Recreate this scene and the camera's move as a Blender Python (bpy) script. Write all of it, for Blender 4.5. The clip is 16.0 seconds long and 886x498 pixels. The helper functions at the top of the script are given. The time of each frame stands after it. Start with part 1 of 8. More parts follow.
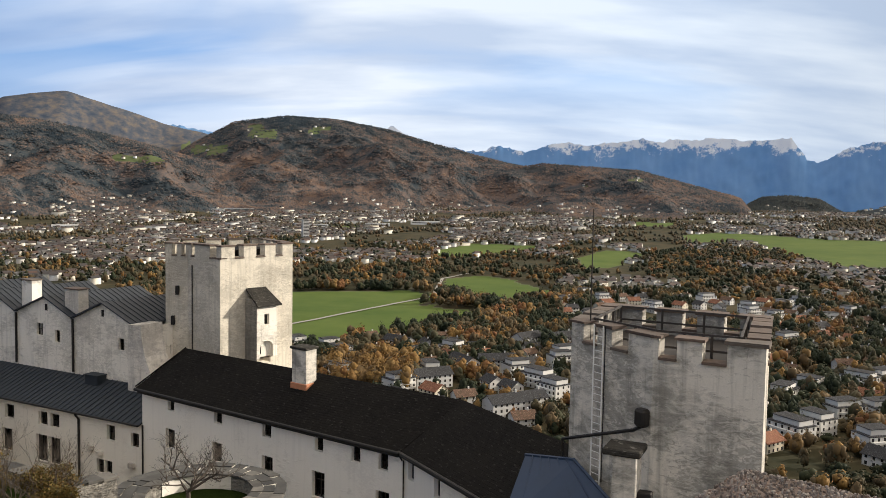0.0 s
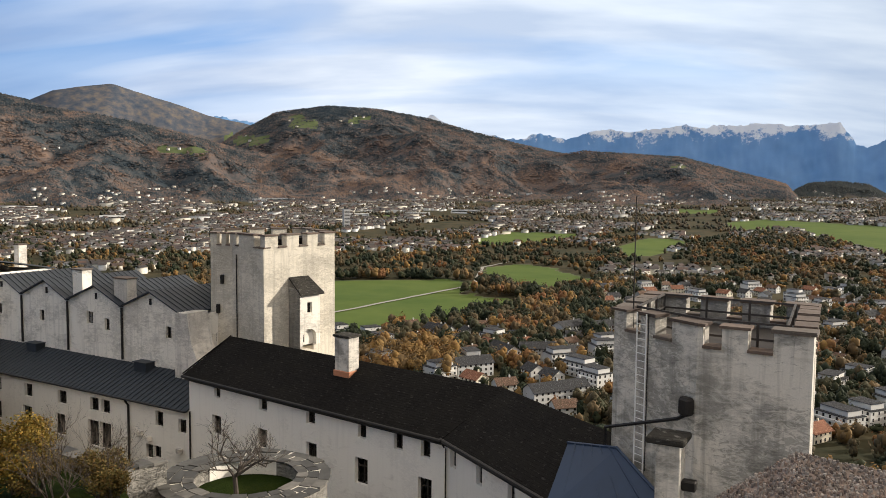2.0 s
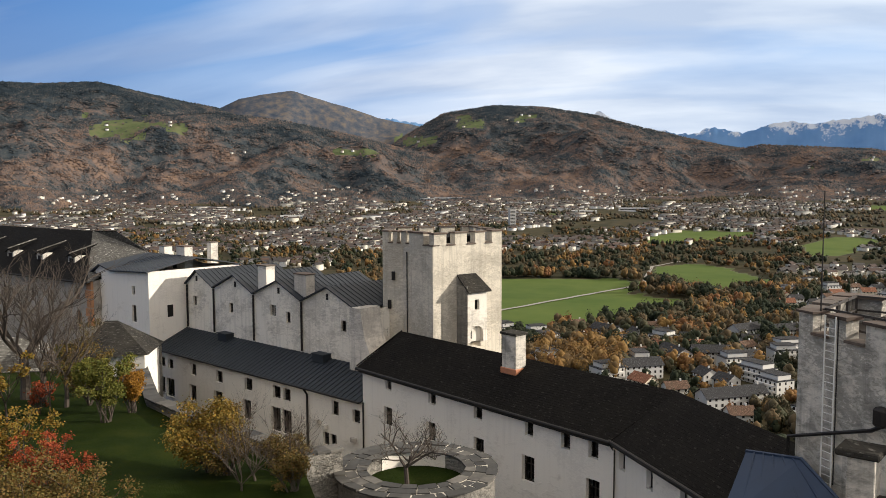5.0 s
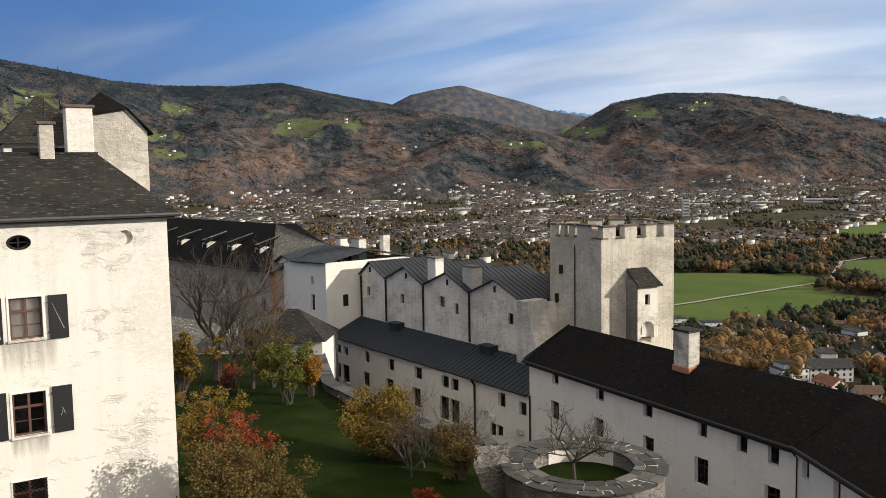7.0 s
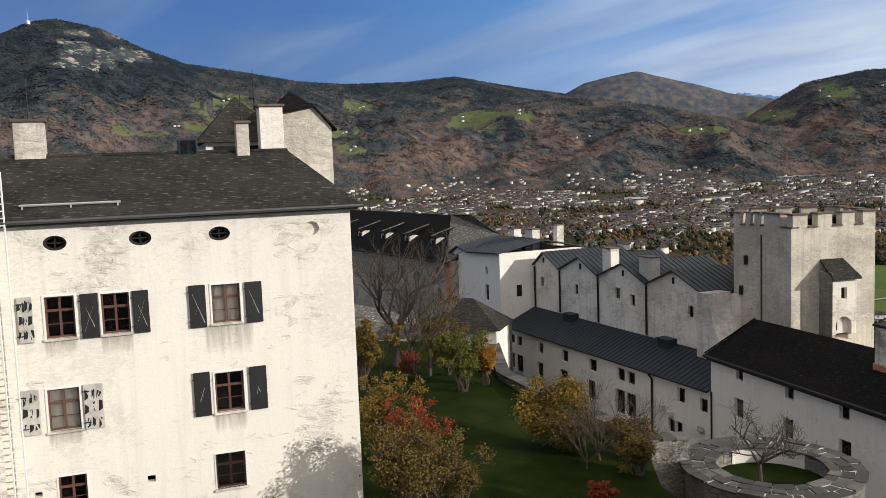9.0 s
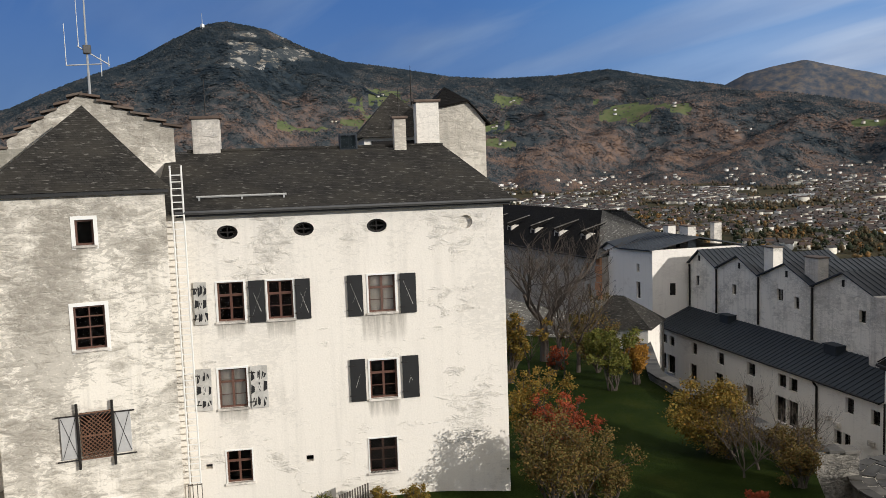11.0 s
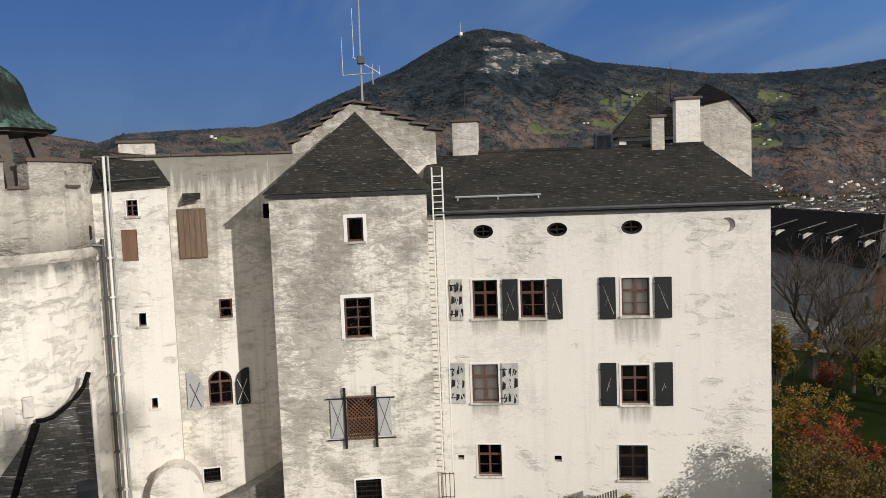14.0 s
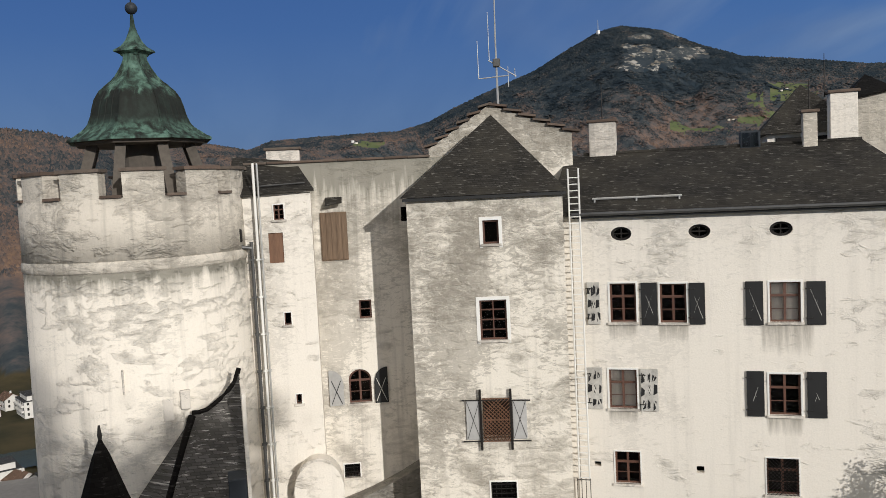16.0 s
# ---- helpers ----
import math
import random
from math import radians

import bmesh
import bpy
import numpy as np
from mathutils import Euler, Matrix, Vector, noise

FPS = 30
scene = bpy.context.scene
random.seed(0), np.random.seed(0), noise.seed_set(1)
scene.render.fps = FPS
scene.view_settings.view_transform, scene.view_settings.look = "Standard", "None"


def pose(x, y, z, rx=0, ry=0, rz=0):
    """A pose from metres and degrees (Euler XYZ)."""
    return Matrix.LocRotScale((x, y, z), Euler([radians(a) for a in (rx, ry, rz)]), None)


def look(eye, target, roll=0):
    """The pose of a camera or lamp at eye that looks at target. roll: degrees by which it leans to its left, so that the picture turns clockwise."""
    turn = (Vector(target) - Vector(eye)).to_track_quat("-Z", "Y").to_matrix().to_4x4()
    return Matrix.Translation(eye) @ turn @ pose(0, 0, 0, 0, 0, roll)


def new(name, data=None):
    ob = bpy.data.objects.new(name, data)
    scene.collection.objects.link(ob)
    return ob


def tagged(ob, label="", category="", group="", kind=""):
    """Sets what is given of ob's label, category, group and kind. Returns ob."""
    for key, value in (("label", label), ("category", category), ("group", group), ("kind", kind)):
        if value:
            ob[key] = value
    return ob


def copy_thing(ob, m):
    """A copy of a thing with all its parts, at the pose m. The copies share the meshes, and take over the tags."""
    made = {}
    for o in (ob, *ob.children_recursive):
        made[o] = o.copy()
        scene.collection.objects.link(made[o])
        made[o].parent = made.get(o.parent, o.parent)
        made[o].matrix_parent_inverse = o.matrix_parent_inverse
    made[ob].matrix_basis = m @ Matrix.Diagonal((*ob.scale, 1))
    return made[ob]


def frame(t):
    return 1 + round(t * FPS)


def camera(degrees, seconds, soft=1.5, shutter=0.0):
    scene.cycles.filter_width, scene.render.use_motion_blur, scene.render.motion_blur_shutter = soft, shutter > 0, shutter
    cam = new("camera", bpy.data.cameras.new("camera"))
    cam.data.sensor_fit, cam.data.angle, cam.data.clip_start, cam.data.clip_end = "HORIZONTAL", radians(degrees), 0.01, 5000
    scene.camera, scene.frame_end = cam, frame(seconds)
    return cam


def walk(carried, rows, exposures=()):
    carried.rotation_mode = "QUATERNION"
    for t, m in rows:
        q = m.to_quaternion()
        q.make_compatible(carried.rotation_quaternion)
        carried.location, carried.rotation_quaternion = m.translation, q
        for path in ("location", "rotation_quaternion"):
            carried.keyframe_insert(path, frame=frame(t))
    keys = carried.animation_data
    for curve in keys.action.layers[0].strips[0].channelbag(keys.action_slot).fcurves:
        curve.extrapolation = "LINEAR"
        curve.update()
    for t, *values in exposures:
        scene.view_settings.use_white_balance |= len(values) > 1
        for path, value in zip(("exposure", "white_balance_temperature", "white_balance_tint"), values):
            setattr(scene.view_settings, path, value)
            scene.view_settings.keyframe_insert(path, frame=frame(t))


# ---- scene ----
cam = camera(56.28, 16.0, soft=0.65)
ROWS = [
    (0.0, -0.038, 0.654, 0.054, 0.00, -3.76, -0.98),
    (0.5, -0.040, 0.638, 0.049, -0.13, -3.87, -0.89),
    (1.0, -0.054, 0.602, 0.047, -0.04, -4.28, -0.82),
    (1.5, -0.061, 0.584, 0.038, 0.78, -4.39, -0.72),
    (2.0, -0.089, 0.572, 0.045, 2.76, -4.58, -0.53),
    (2.5, -0.107, 0.556, 0.018, 4.18, -4.71, -0.41),
    (3.0, -0.130, 0.552, -0.002, 6.55, -4.77, -0.25),
    (3.5, -0.135, 0.547, 0.000, 8.39, -4.77, -0.05),
    (6.0, -0.237, 0.515, 0.001, 19.80, -4.85, 0.57),
    (6.5, -0.232, 0.529, 0.005, 23.14, -4.99, 0.86),
    (7.0, -0.221, 0.542, 0.037, 25.66, -5.11, 0.96),
    (7.5, -0.239, 0.544, 0.011, 28.50, -5.17, 1.29),
    (8.0, -0.240, 0.529, 0.006, 33.19, -5.07, 1.75),
    (8.5, -0.254, 0.522, -0.003, 35.38, -5.14, 1.95),
    (9.0, -0.280, 0.506, -0.014, 37.53, -5.42, 2.13),
    (11.5, -0.417, 0.324, -0.001, 50.53, -5.26, 2.00),
    (12.0, -0.446, 0.278, -0.022, 53.55, -5.05, 2.06),
    (12.5, -0.506, 0.222, -0.036, 57.09, -4.92, 1.85),
    (13.0, -0.526, 0.238, -0.033, 59.43, -4.87, 1.84),
    (13.5, -0.555, 0.254, -0.039, 62.23, -4.77, 1.97),
    (14.0, -0.551, 0.262, -0.049, 64.92, -4.69, 2.16),
    (14.5, -0.545, 0.270, -0.041, 68.08, -4.57, 2.38),
    (15.0, -0.541, 0.283, -0.026, 70.59, -4.52, 2.51),
    (15.5, -0.571, 0.292, -0.018, 72.84, -4.39, 2.71),
    (16.0, -0.566, 0.292, -0.025, 74.29, -4.16, 2.85),
]
walk(cam, [(t, pose(x, y, z, 90 + pitch, roll, yaw)) for t, x, y, z, yaw, pitch, roll in ROWS],
     exposures=((0.0, 0.45, 6850, 10), (3.5, 0.47, 6800, 10), (6.5, 0.22, 6700, 10), (9.0, 0.05, 6400, 10), (12.5, -0.20, 6250, 10), (16.0, -0.32, 6250, 10)))

# ---- light: low autumn sun from the side, sky with streaks of cloud ----
SUN_TO = Vector((0.935, 0.20, 0.30)).normalized()
sun = new("sun", bpy.data.lights.new("sun", "SUN"))
sun.data.energy, sun.data.angle, sun.data.color = 3.75, radians(0.6), (1.0, 0.94, 0.85)
sun.matrix_world = look(SUN_TO * 60, (0, 0, 0))

world = bpy.data.worlds.new("world")
scene.world = world
world.use_nodes = True
wt = world.node_tree
wt.nodes.clear()


def nd(tree, kind, **values):
    """A node with its inputs set by name; a tuple (node, output) makes a link."""
    n = tree.nodes.new(kind)
    for key, value in values.items():
        if key[0] == "_":
            continue
        sock = n.inputs[int(key[1:])] if key[0] == "i" and key[1:].isdigit() else n.inputs[key.replace("_", " ")]
        if isinstance(value, bpy.types.NodeSocket):
            tree.links.new(value, sock)
        else:
            sock.default_value = value
    return n


def math_node(tree, op, a, b=0.0, clamp=False):
    n = tree.nodes.new("ShaderNodeMath")
    n.operation, n.use_clamp = op, clamp
    for sock, value in zip(n.inputs, (a, b)):
        if isinstance(value, bpy.types.NodeSocket):
            tree.links.new(value, sock)
        else:
            sock.default_value = value
    return n.outputs[0]


def ramp(tree, fac, stops, mode="LINEAR"):
    n = tree.nodes.new("ShaderNodeValToRGB")
    n.color_ramp.interpolation = mode
    el = n.color_ramp.elements
    while len(el) < len(stops):
        el.new(0.5)
    for e, (p, c) in zip(el, stops):
        e.position = p
        e.color = (c, c, c, 1) if isinstance(c, (int, float)) else (*c, 1)
    tree.links.new(fac, n.inputs[0])
    return n.outputs[0]


def mix(tree, fac, a, b, blend="MIX"):
    n = tree.nodes.new("ShaderNodeMix")
    n.data_type, n.blend_type = "RGBA", blend
    for sock, value in zip((n.inputs[0], n.inputs[6], n.inputs[7]), (fac, a, b)):
        if isinstance(value, bpy.types.NodeSocket):
            tree.links.new(value, sock)
        elif isinstance(value, (int, float)):
            sock.default_value = value
        else:
            sock.default_value = (*value, 1)
    return n.outputs[2]


sky = wt.nodes.new("ShaderNodeTexSky")
sky.sky_type, sky.sun_disc = "NISHITA", False
sky.sun_elevation = math.asin(SUN_TO.z)
sky.sun_rotation = math.atan2(SUN_TO.x, SUN_TO.y)
sky.altitude, sky.air_density, sky.dust_density, sky.ozone_density = 500, 1.0, 0.6, 2.0
way = wt.nodes.new("ShaderNodeTexCoord").outputs["Generated"]
sep = nd(wt, "ShaderNodeSeparateXYZ", i0=way).outputs
height = math_node(wt, "MAXIMUM", sep[2], 0.0)
flat = math_node(wt, "DIVIDE", 1.0, math_node(wt, "ADD", height, 0.32))
layer = nd(wt, "ShaderNodeCombineXYZ", X=math_node(wt, "MULTIPLY", sep[0], flat), Y=math_node(wt, "MULTIPLY", sep[1], flat)).outputs[0]
streak = nd(wt, "ShaderNodeMapping", Vector=layer, Rotation=(0, 0, radians(24)), Scale=(0.55, 1.7, 1), Location=(1.3, 0.2, 0)).outputs[0]
cloud_a = nd(wt, "ShaderNodeTexNoise", Vector=streak, Scale=1.5, Detail=5.0, Roughness=0.48, Distortion=0.7).outputs[0]
cloud_b = nd(wt, "ShaderNodeTexNoise", Vector=layer, Scale=0.9, Detail=3.0, Roughness=0.5).outputs[0]
side = math_node(wt, "ADD", math_node(wt, "MULTIPLY", sep[0], 0.97), math_node(wt, "MULTIPLY", sep[1], 0.2))
side01 = math_node(wt, "ADD", math_node(wt, "MULTIPLY", side, 0.5), 0.5)
blue = ramp(wt, side01, ((0.03, (0.22, 0.73, 2.5)), (0.22, (0.42, 1.20, 3.4)), (0.36, (1.0, 2.5, 5.4)), (0.5, (1.25, 3.0, 6.4)), (0.75, (1.6, 3.5, 6.8)), (1.0, (3.0, 4.2, 6.4))))
deep = mix(wt, 0.8, mix(wt, 1.0, sky.outputs[0], (0.80, 0.95, 1.2), "MULTIPLY"), blue)
toward = math_node(wt, "ADD", math_node(wt, "MULTIPLY", side, 0.34), -0.05)
overhead = ramp(wt, height, ((0.26, 0.0), (0.50, 0.75)))
cover = math_node(wt, "ADD", math_node(wt, "ADD", math_node(wt, "ADD", overhead, cloud_a), math_node(wt, "MULTIPLY", cloud_b, 0.62)), toward)
veil = ramp(wt, cover, ((0.50, 0.0), (0.66, 0.55), (0.82, 0.95)))
low = math_node(wt, "MULTIPLY", ramp(wt, height, ((0.0, 1.0), (0.10, 0.85), (0.19, 0.0))), ramp(wt, math_node(wt, "ADD", side01, math_node(wt, "MULTIPLY", math_node(wt, "SUBTRACT", cloud_b, 0.5), 0.35)), ((0.0, 0.30), (0.22, 0.40), (0.5, 0.92), (0.6, 1.0))))
fleece = nd(wt, "ShaderNodeTexNoise", Vector=streak, Scale=2.6, Detail=5.0).outputs[0]
pale = ramp(wt, side01, ((0.0, (1.5, 2.3, 4.0)), (0.22, (1.9, 2.8, 4.5)), (0.36, (3.9, 4.8, 6.4)), (0.5, (6.0, 6.6, 7.5)), (0.72, (5.5, 6.3, 7.4)), (0.86, (4.4, 5.0, 5.8))))
shade = mix(wt, ramp(wt, fleece, ((0.38, 0.0), (0.62, 1.0))), mix(wt, 1.0, pale, (0.66, 0.72, 0.82), "MULTIPLY"), pale)
lift = ramp(wt, height, ((0.22, 1.0), (0.55, 0.68)))
warm = mix(wt, 1.0, shade, (1.32, 1.02, 0.72), "MULTIPLY")
shade = mix(wt, ramp(wt, height, ((0.24, 0.0), (0.45, 1.0))), shade, warm)
veil_light = nd(wt, "ShaderNodeVectorMath", i0=shade)
veil_light.operation = "SCALE"
wt.links.new(math_node(wt, "DIVIDE", 1.0, lift), veil_light.inputs["Scale"])
clouded = mix(wt, math_node(wt, "MAXIMUM", veil, low), deep, veil_light.outputs[0])
back = nd(wt, "ShaderNodeBackground", Color=clouded, Strength=0.11)
wt.links.new(back.outputs[0], nd(wt, "ShaderNodeOutputWorld").inputs[0])


# ---- materials ----
def surface(name):
    m = bpy.data.materials.new(name)
    m.use_nodes = True
    t = m.node_tree
    t.nodes.clear()
    bsdf = t.nodes.new("ShaderNodeBsdfPrincipled")
    t.links.new(bsdf.outputs[0], nd(t, "ShaderNodeOutputMaterial").inputs[0])
    return m, t, bsdf, t.nodes.new("ShaderNodeTexCoord").outputs["Object"]


def bump(t, bsdf, heightmap, distance, strength=1.0):
    b = nd(t, "ShaderNodeBump", Height=heightmap, Distance=distance, Strength=strength)
    t.links.new(b.outputs[0], bsdf.inputs["Normal"])


def scaled(t, vec, sx, sy, sz):
    return nd(t, "ShaderNodeMapping", Vector=vec, Scale=(sx, sy, sz)).outputs[0]


def noise_of(t, vec, scale, detail=4.0, rough=0.55, distortion=0.0):
    return nd(t, "ShaderNodeTexNoise", Vector=vec, Scale=scale, Detail=detail, Roughness=rough, Distortion=distortion).outputs[0]


def plaster(name, clean, worn, wear=0.5, relief=0.05, streaks=0.5, drips=None, sills=()):
    """Lime plaster over rubble: trowelled lumps, worn grey patches and runs of dirt."""
    m, t, bsdf, co = surface(name)
    big = noise_of(t, scaled(t, co, 1, 1, 1.3), 0.28, 5, 0.6, 0.4)
    mid = noise_of(t, scaled(t, co, 1, 1, 2.2), 1.5, 6, 0.65, 0.6)
    fine = noise_of(t, co, 14.0, 3, 0.6)
    run = noise_of(t, scaled(t, co, 2.6, 2.6, 0.16), 1.0, 4, 0.6)
    lumps = noise_of(t, scaled(t, co, 1.6, 1.6, 1.9), 1.9, 6, 0.62, 0.5)
    patch = math_node(t, "ADD", math_node(t, "MULTIPLY", big, 0.62), math_node(t, "MULTIPLY", mid, 0.45))
    fac = ramp(t, patch, ((0.62 - 0.22 * wear, 0.0), (0.70 - 0.12 * wear, 0.75), (0.85, 1.0)))
    col = mix(t, fac, clean, worn)
    dirt = math_node(t, "MULTIPLY", ramp(t, run, ((0.52, 0.0), (0.75, 1.0))), streaks)
    col = mix(t, dirt, col, tuple(c * 0.62 for c in worn))
    col = mix(t, math_node(t, "MULTIPLY", ramp(t, fine, ((0.3, 1.0), (0.6, 0.0))), 0.12), col, tuple(c * 0.75 for c in worn))
    blotch = ramp(t, noise_of(t, co, 0.16, 4, 0.6, 0.8), ((0.40, 0.0), (0.62, 1.0)))
    bent = nd(t, "ShaderNodeVectorMath", i0=scaled(t, co, 2.0, 2.0, 3.6), i1=nd(t, "ShaderNodeTexNoise", Vector=co, Scale=1.2, Detail=3.0).outputs[1])
    joint = nd(t, "ShaderNodeTexVoronoi", Vector=bent.outputs[0], Scale=1.3)
    joint.feature = "DISTANCE_TO_EDGE"
    seam = ramp(t, joint.outputs[0], ((0.02, 1.0), (0.16, 0.0)))
    shown = math_node(t, "MULTIPLY", ramp(t, math_node(t, "ADD", math_node(t, "MULTIPLY", blotch, 0.5), math_node(t, "MULTIPLY", mid, 0.8)), ((0.55, 0.0), (0.85, 1.0))), 0.03 + 0.12 * wear)
    col = mix(t, math_node(t, "MULTIPLY", seam, shown), col, tuple(c * 0.6 for c in worn))
    speck = noise_of(t, scaled(t, co, 1, 1, 2.3), 2.7, 6, 0.66, 1.3)
    pits = math_node(t, "MULTIPLY", ramp(t, math_node(t, "ADD", math_node(t, "MULTIPLY", speck, 0.60), math_node(t, "MULTIPLY", blotch, 0.18)), ((0.445 - 0.10 * wear, 0.0), (0.50 - 0.10 * wear, 1.0))), 0.12 + 0.62 * wear)
    col = mix(t, pits, col, tuple(c * 0.72 for c in worn))
    if sills:  # runs of dirt washed down from the window sills
        place = nd(t, "ShaderNodeSeparateXYZ", i0=co).outputs
        rag = noise_of(t, scaled(t, co, 5.0, 5.0, 0.5), 1.0, 4, 0.7)
        for x0, x1, top_z, fall in sills:
            across = ramp(t, math_node(t, "DIVIDE", math_node(t, "SUBTRACT", place[0], x0), x1 - x0, True), ((0.0, 0.0), (0.12, 1.0), (0.88, 1.0), (1.0, 0.0)))
            down = ramp(t, math_node(t, "DIVIDE", math_node(t, "SUBTRACT", top_z, place[2]), fall, True), ((0.0, 0.0), (0.02, 1.0), (0.5, 0.6), (1.0, 0.0)))
            worn_here = ramp(t, math_node(t, "MULTIPLY", math_node(t, "MULTIPLY", across, down), rag), ((0.18, 0.0), (0.52, 0.75)))
            col = mix(t, worn_here, col, (0.30, 0.275, 0.235))
    t.links.new(col, bsdf.inputs["Base Color"])
    bsdf.inputs["Roughness"].default_value = 0.92
    bsdf.inputs["Specular IOR Level"].default_value = 0.15
    hgt = math_node(t, "ADD", math_node(t, "MULTIPLY", lumps, math_node(t, "ADD", 0.16, math_node(t, "MULTIPLY", fac, 1.2))), math_node(t, "MULTIPLY", fine, 0.10))
    hgt = math_node(t, "SUBTRACT", hgt, math_node(t, "MULTIPLY", math_node(t, "MULTIPLY", seam, shown), 0.25))
    if drips:
        low_z, top_z = drips
        zz = nd(t, "ShaderNodeSeparateXYZ", i0=co).outputs[2]
        near_top = ramp(t, math_node(t, "DIVIDE", math_node(t, "SUBTRACT", zz, low_z), top_z - low_z, True), ((0.0, 0.0), (0.75, 0.45), (0.98, 1.0), (1.0, 0.0)))
        tongue = noise_of(t, scaled(t, co, 3.2, 3.2, 0.22), 1.0, 4, 0.6)
        t.links.new(mix(t, ramp(t, math_node(t, "MULTIPLY", tongue, near_top), ((0.15, 0.0), (0.34, 0.85))), col, (0.21, 0.20, 0.165)), bsdf.inputs["Base Color"])
    bump(t, bsdf, hgt, relief * 2.6)
    return m


def slates(name, tone, moss, course=0.16, width=0.24):
    """Roof slates or shingles in courses, each with its own shade, some pale and slipped."""
    m, t, bsdf, co = surface(name)
    s = nd(t, "ShaderNodeSeparateXYZ", i0=co).outputs
    along = math_node(t, "ADD", s[0], math_node(t, "MULTIPLY", s[1], 0.55))
    up = math_node(t, "ADD", math_node(t, "MULTIPLY", s[2], 1.7), math_node(t, "MULTIPLY", s[1], 0.25))
    vec = nd(t, "ShaderNodeCombineXYZ", X=along, Y=up).outputs[0]
    br = nd(t, "ShaderNodeTexBrick", Vector=vec, Color1=(1, 1, 1, 1), Color2=(0.25, 0.25, 0.25, 1), Mortar=(0, 0, 0, 1), Scale=1.0,
            Mortar_Size=0.012, Mortar_Smooth=0.3, Bias=0.1, Brick_Width=width, Row_Height=course)
    per = br.outputs[0]
    big = noise_of(t, co, 0.5, 5, 0.6)
    fleck = noise_of(t, nd(t, "ShaderNodeCombineXYZ", X=math_node(t, "MULTIPLY", along, 1.6), Y=math_node(t, "MULTIPLY", up, 4.5)).outputs[0], 1.6, 5, 0.65)
    col = mix(t, per, tuple(c * 0.55 for c in tone), tuple(c * 1.35 for c in tone))
    col = mix(t, ramp(t, big, ((0.42, 0.0), (0.68, 0.75))), col, moss)
    col = mix(t, math_node(t, "MULTIPLY", ramp(t, fleck, ((0.58, 0.0), (0.66, 1.0))), 0.8), col, tuple(min(1, c * 5.8) for c in tone))
    t.links.new(col, bsdf.inputs["Base Color"])
    bsdf.inputs["Roughness"].default_value = 0.88
    bsdf.inputs["Specular IOR Level"].default_value = 0.08
    step = math_node(t, "FRACT", math_node(t, "DIVIDE", up, course))
    bump(t, bsdf, math_node(t, "ADD", math_node(t, "MULTIPLY", step, -0.6), math_node(t, "MULTIPLY", per, 0.35)), 0.03)
    return m


def plain(name, colour, rough=0.6, metal=0.0, var=0.25, scale=3.0, relief=0.0, stretch=(1, 1, 1)):
    m, t, bsdf, co = surface(name)
    n1 = noise_of(t, scaled(t, co, *stretch), scale, 5, 0.6)
    n2 = noise_of(t, scaled(t, co, *stretch), scale * 0.13, 3, 0.5)
    both = math_node(t, "ADD", math_node(t, "MULTIPLY", n1, 0.55), math_node(t, "MULTIPLY", n2, 0.45))
    col = ramp(t, both, ((0.25, tuple(c * (1 - var) for c in colour)), (0.75, tuple(min(1, c * (1 + var)) for c in colour))))
    t.links.new(col, bsdf.inputs["Base Color"])
    bsdf.inputs["Roughness"].default_value, bsdf.inputs["Metallic"].default_value = rough, metal
    if relief:
        bump(t, bsdf, n1, relief)
    return m


def foliage(name, colours, rough=0.75):
    m, t, bsdf, co = surface(name)
    rnd = t.nodes.new("ShaderNodeNewGeometry").outputs["Random Per Island"]
    col = ramp(t, rnd, tuple((i / max(1, len(colours) - 1), c) for i, c in enumerate(colours)))
    drift = noise_of(t, co, 0.02, 4)
    col = mix(t, math_node(t, "MULTIPLY", ramp(t, drift, ((0.4, 0.0), (0.65, 1.0))), 0.45), col, colours[len(colours) // 2])
    t.links.new(col, bsdf.inputs["Base Color"])
    bsdf.inputs["Roughness"].default_value = rough
    bsdf.inputs["Specular IOR Level"].default_value = 0.2
    return m


def per_piece(name, colours, rough=0.8, scale=2.0, relief=0.02, by_object=False):
    m, t, bsdf, co = surface(name)
    rnd = t.nodes.new("ShaderNodeObjectInfo").outputs["Random"] if by_object else t.nodes.new("ShaderNodeNewGeometry").outputs["Random Per Island"]
    col = ramp(t, rnd, tuple((i / max(1, len(colours) - 1), c) for i, c in enumerate(colours)))
    n1 = noise_of(t, co, scale, 5, 0.6)
    col = mix(t, math_node(t, "MULTIPLY", ramp(t, n1, ((0.35, 1.0), (0.6, 0.0))), 0.4), col, tuple(c * 0.5 for c in colours[0]))
    t.links.new(col, bsdf.inputs["Base Color"])
    bsdf.inputs["Roughness"].default_value = rough
    bump(t, bsdf, n1, relief)
    return m


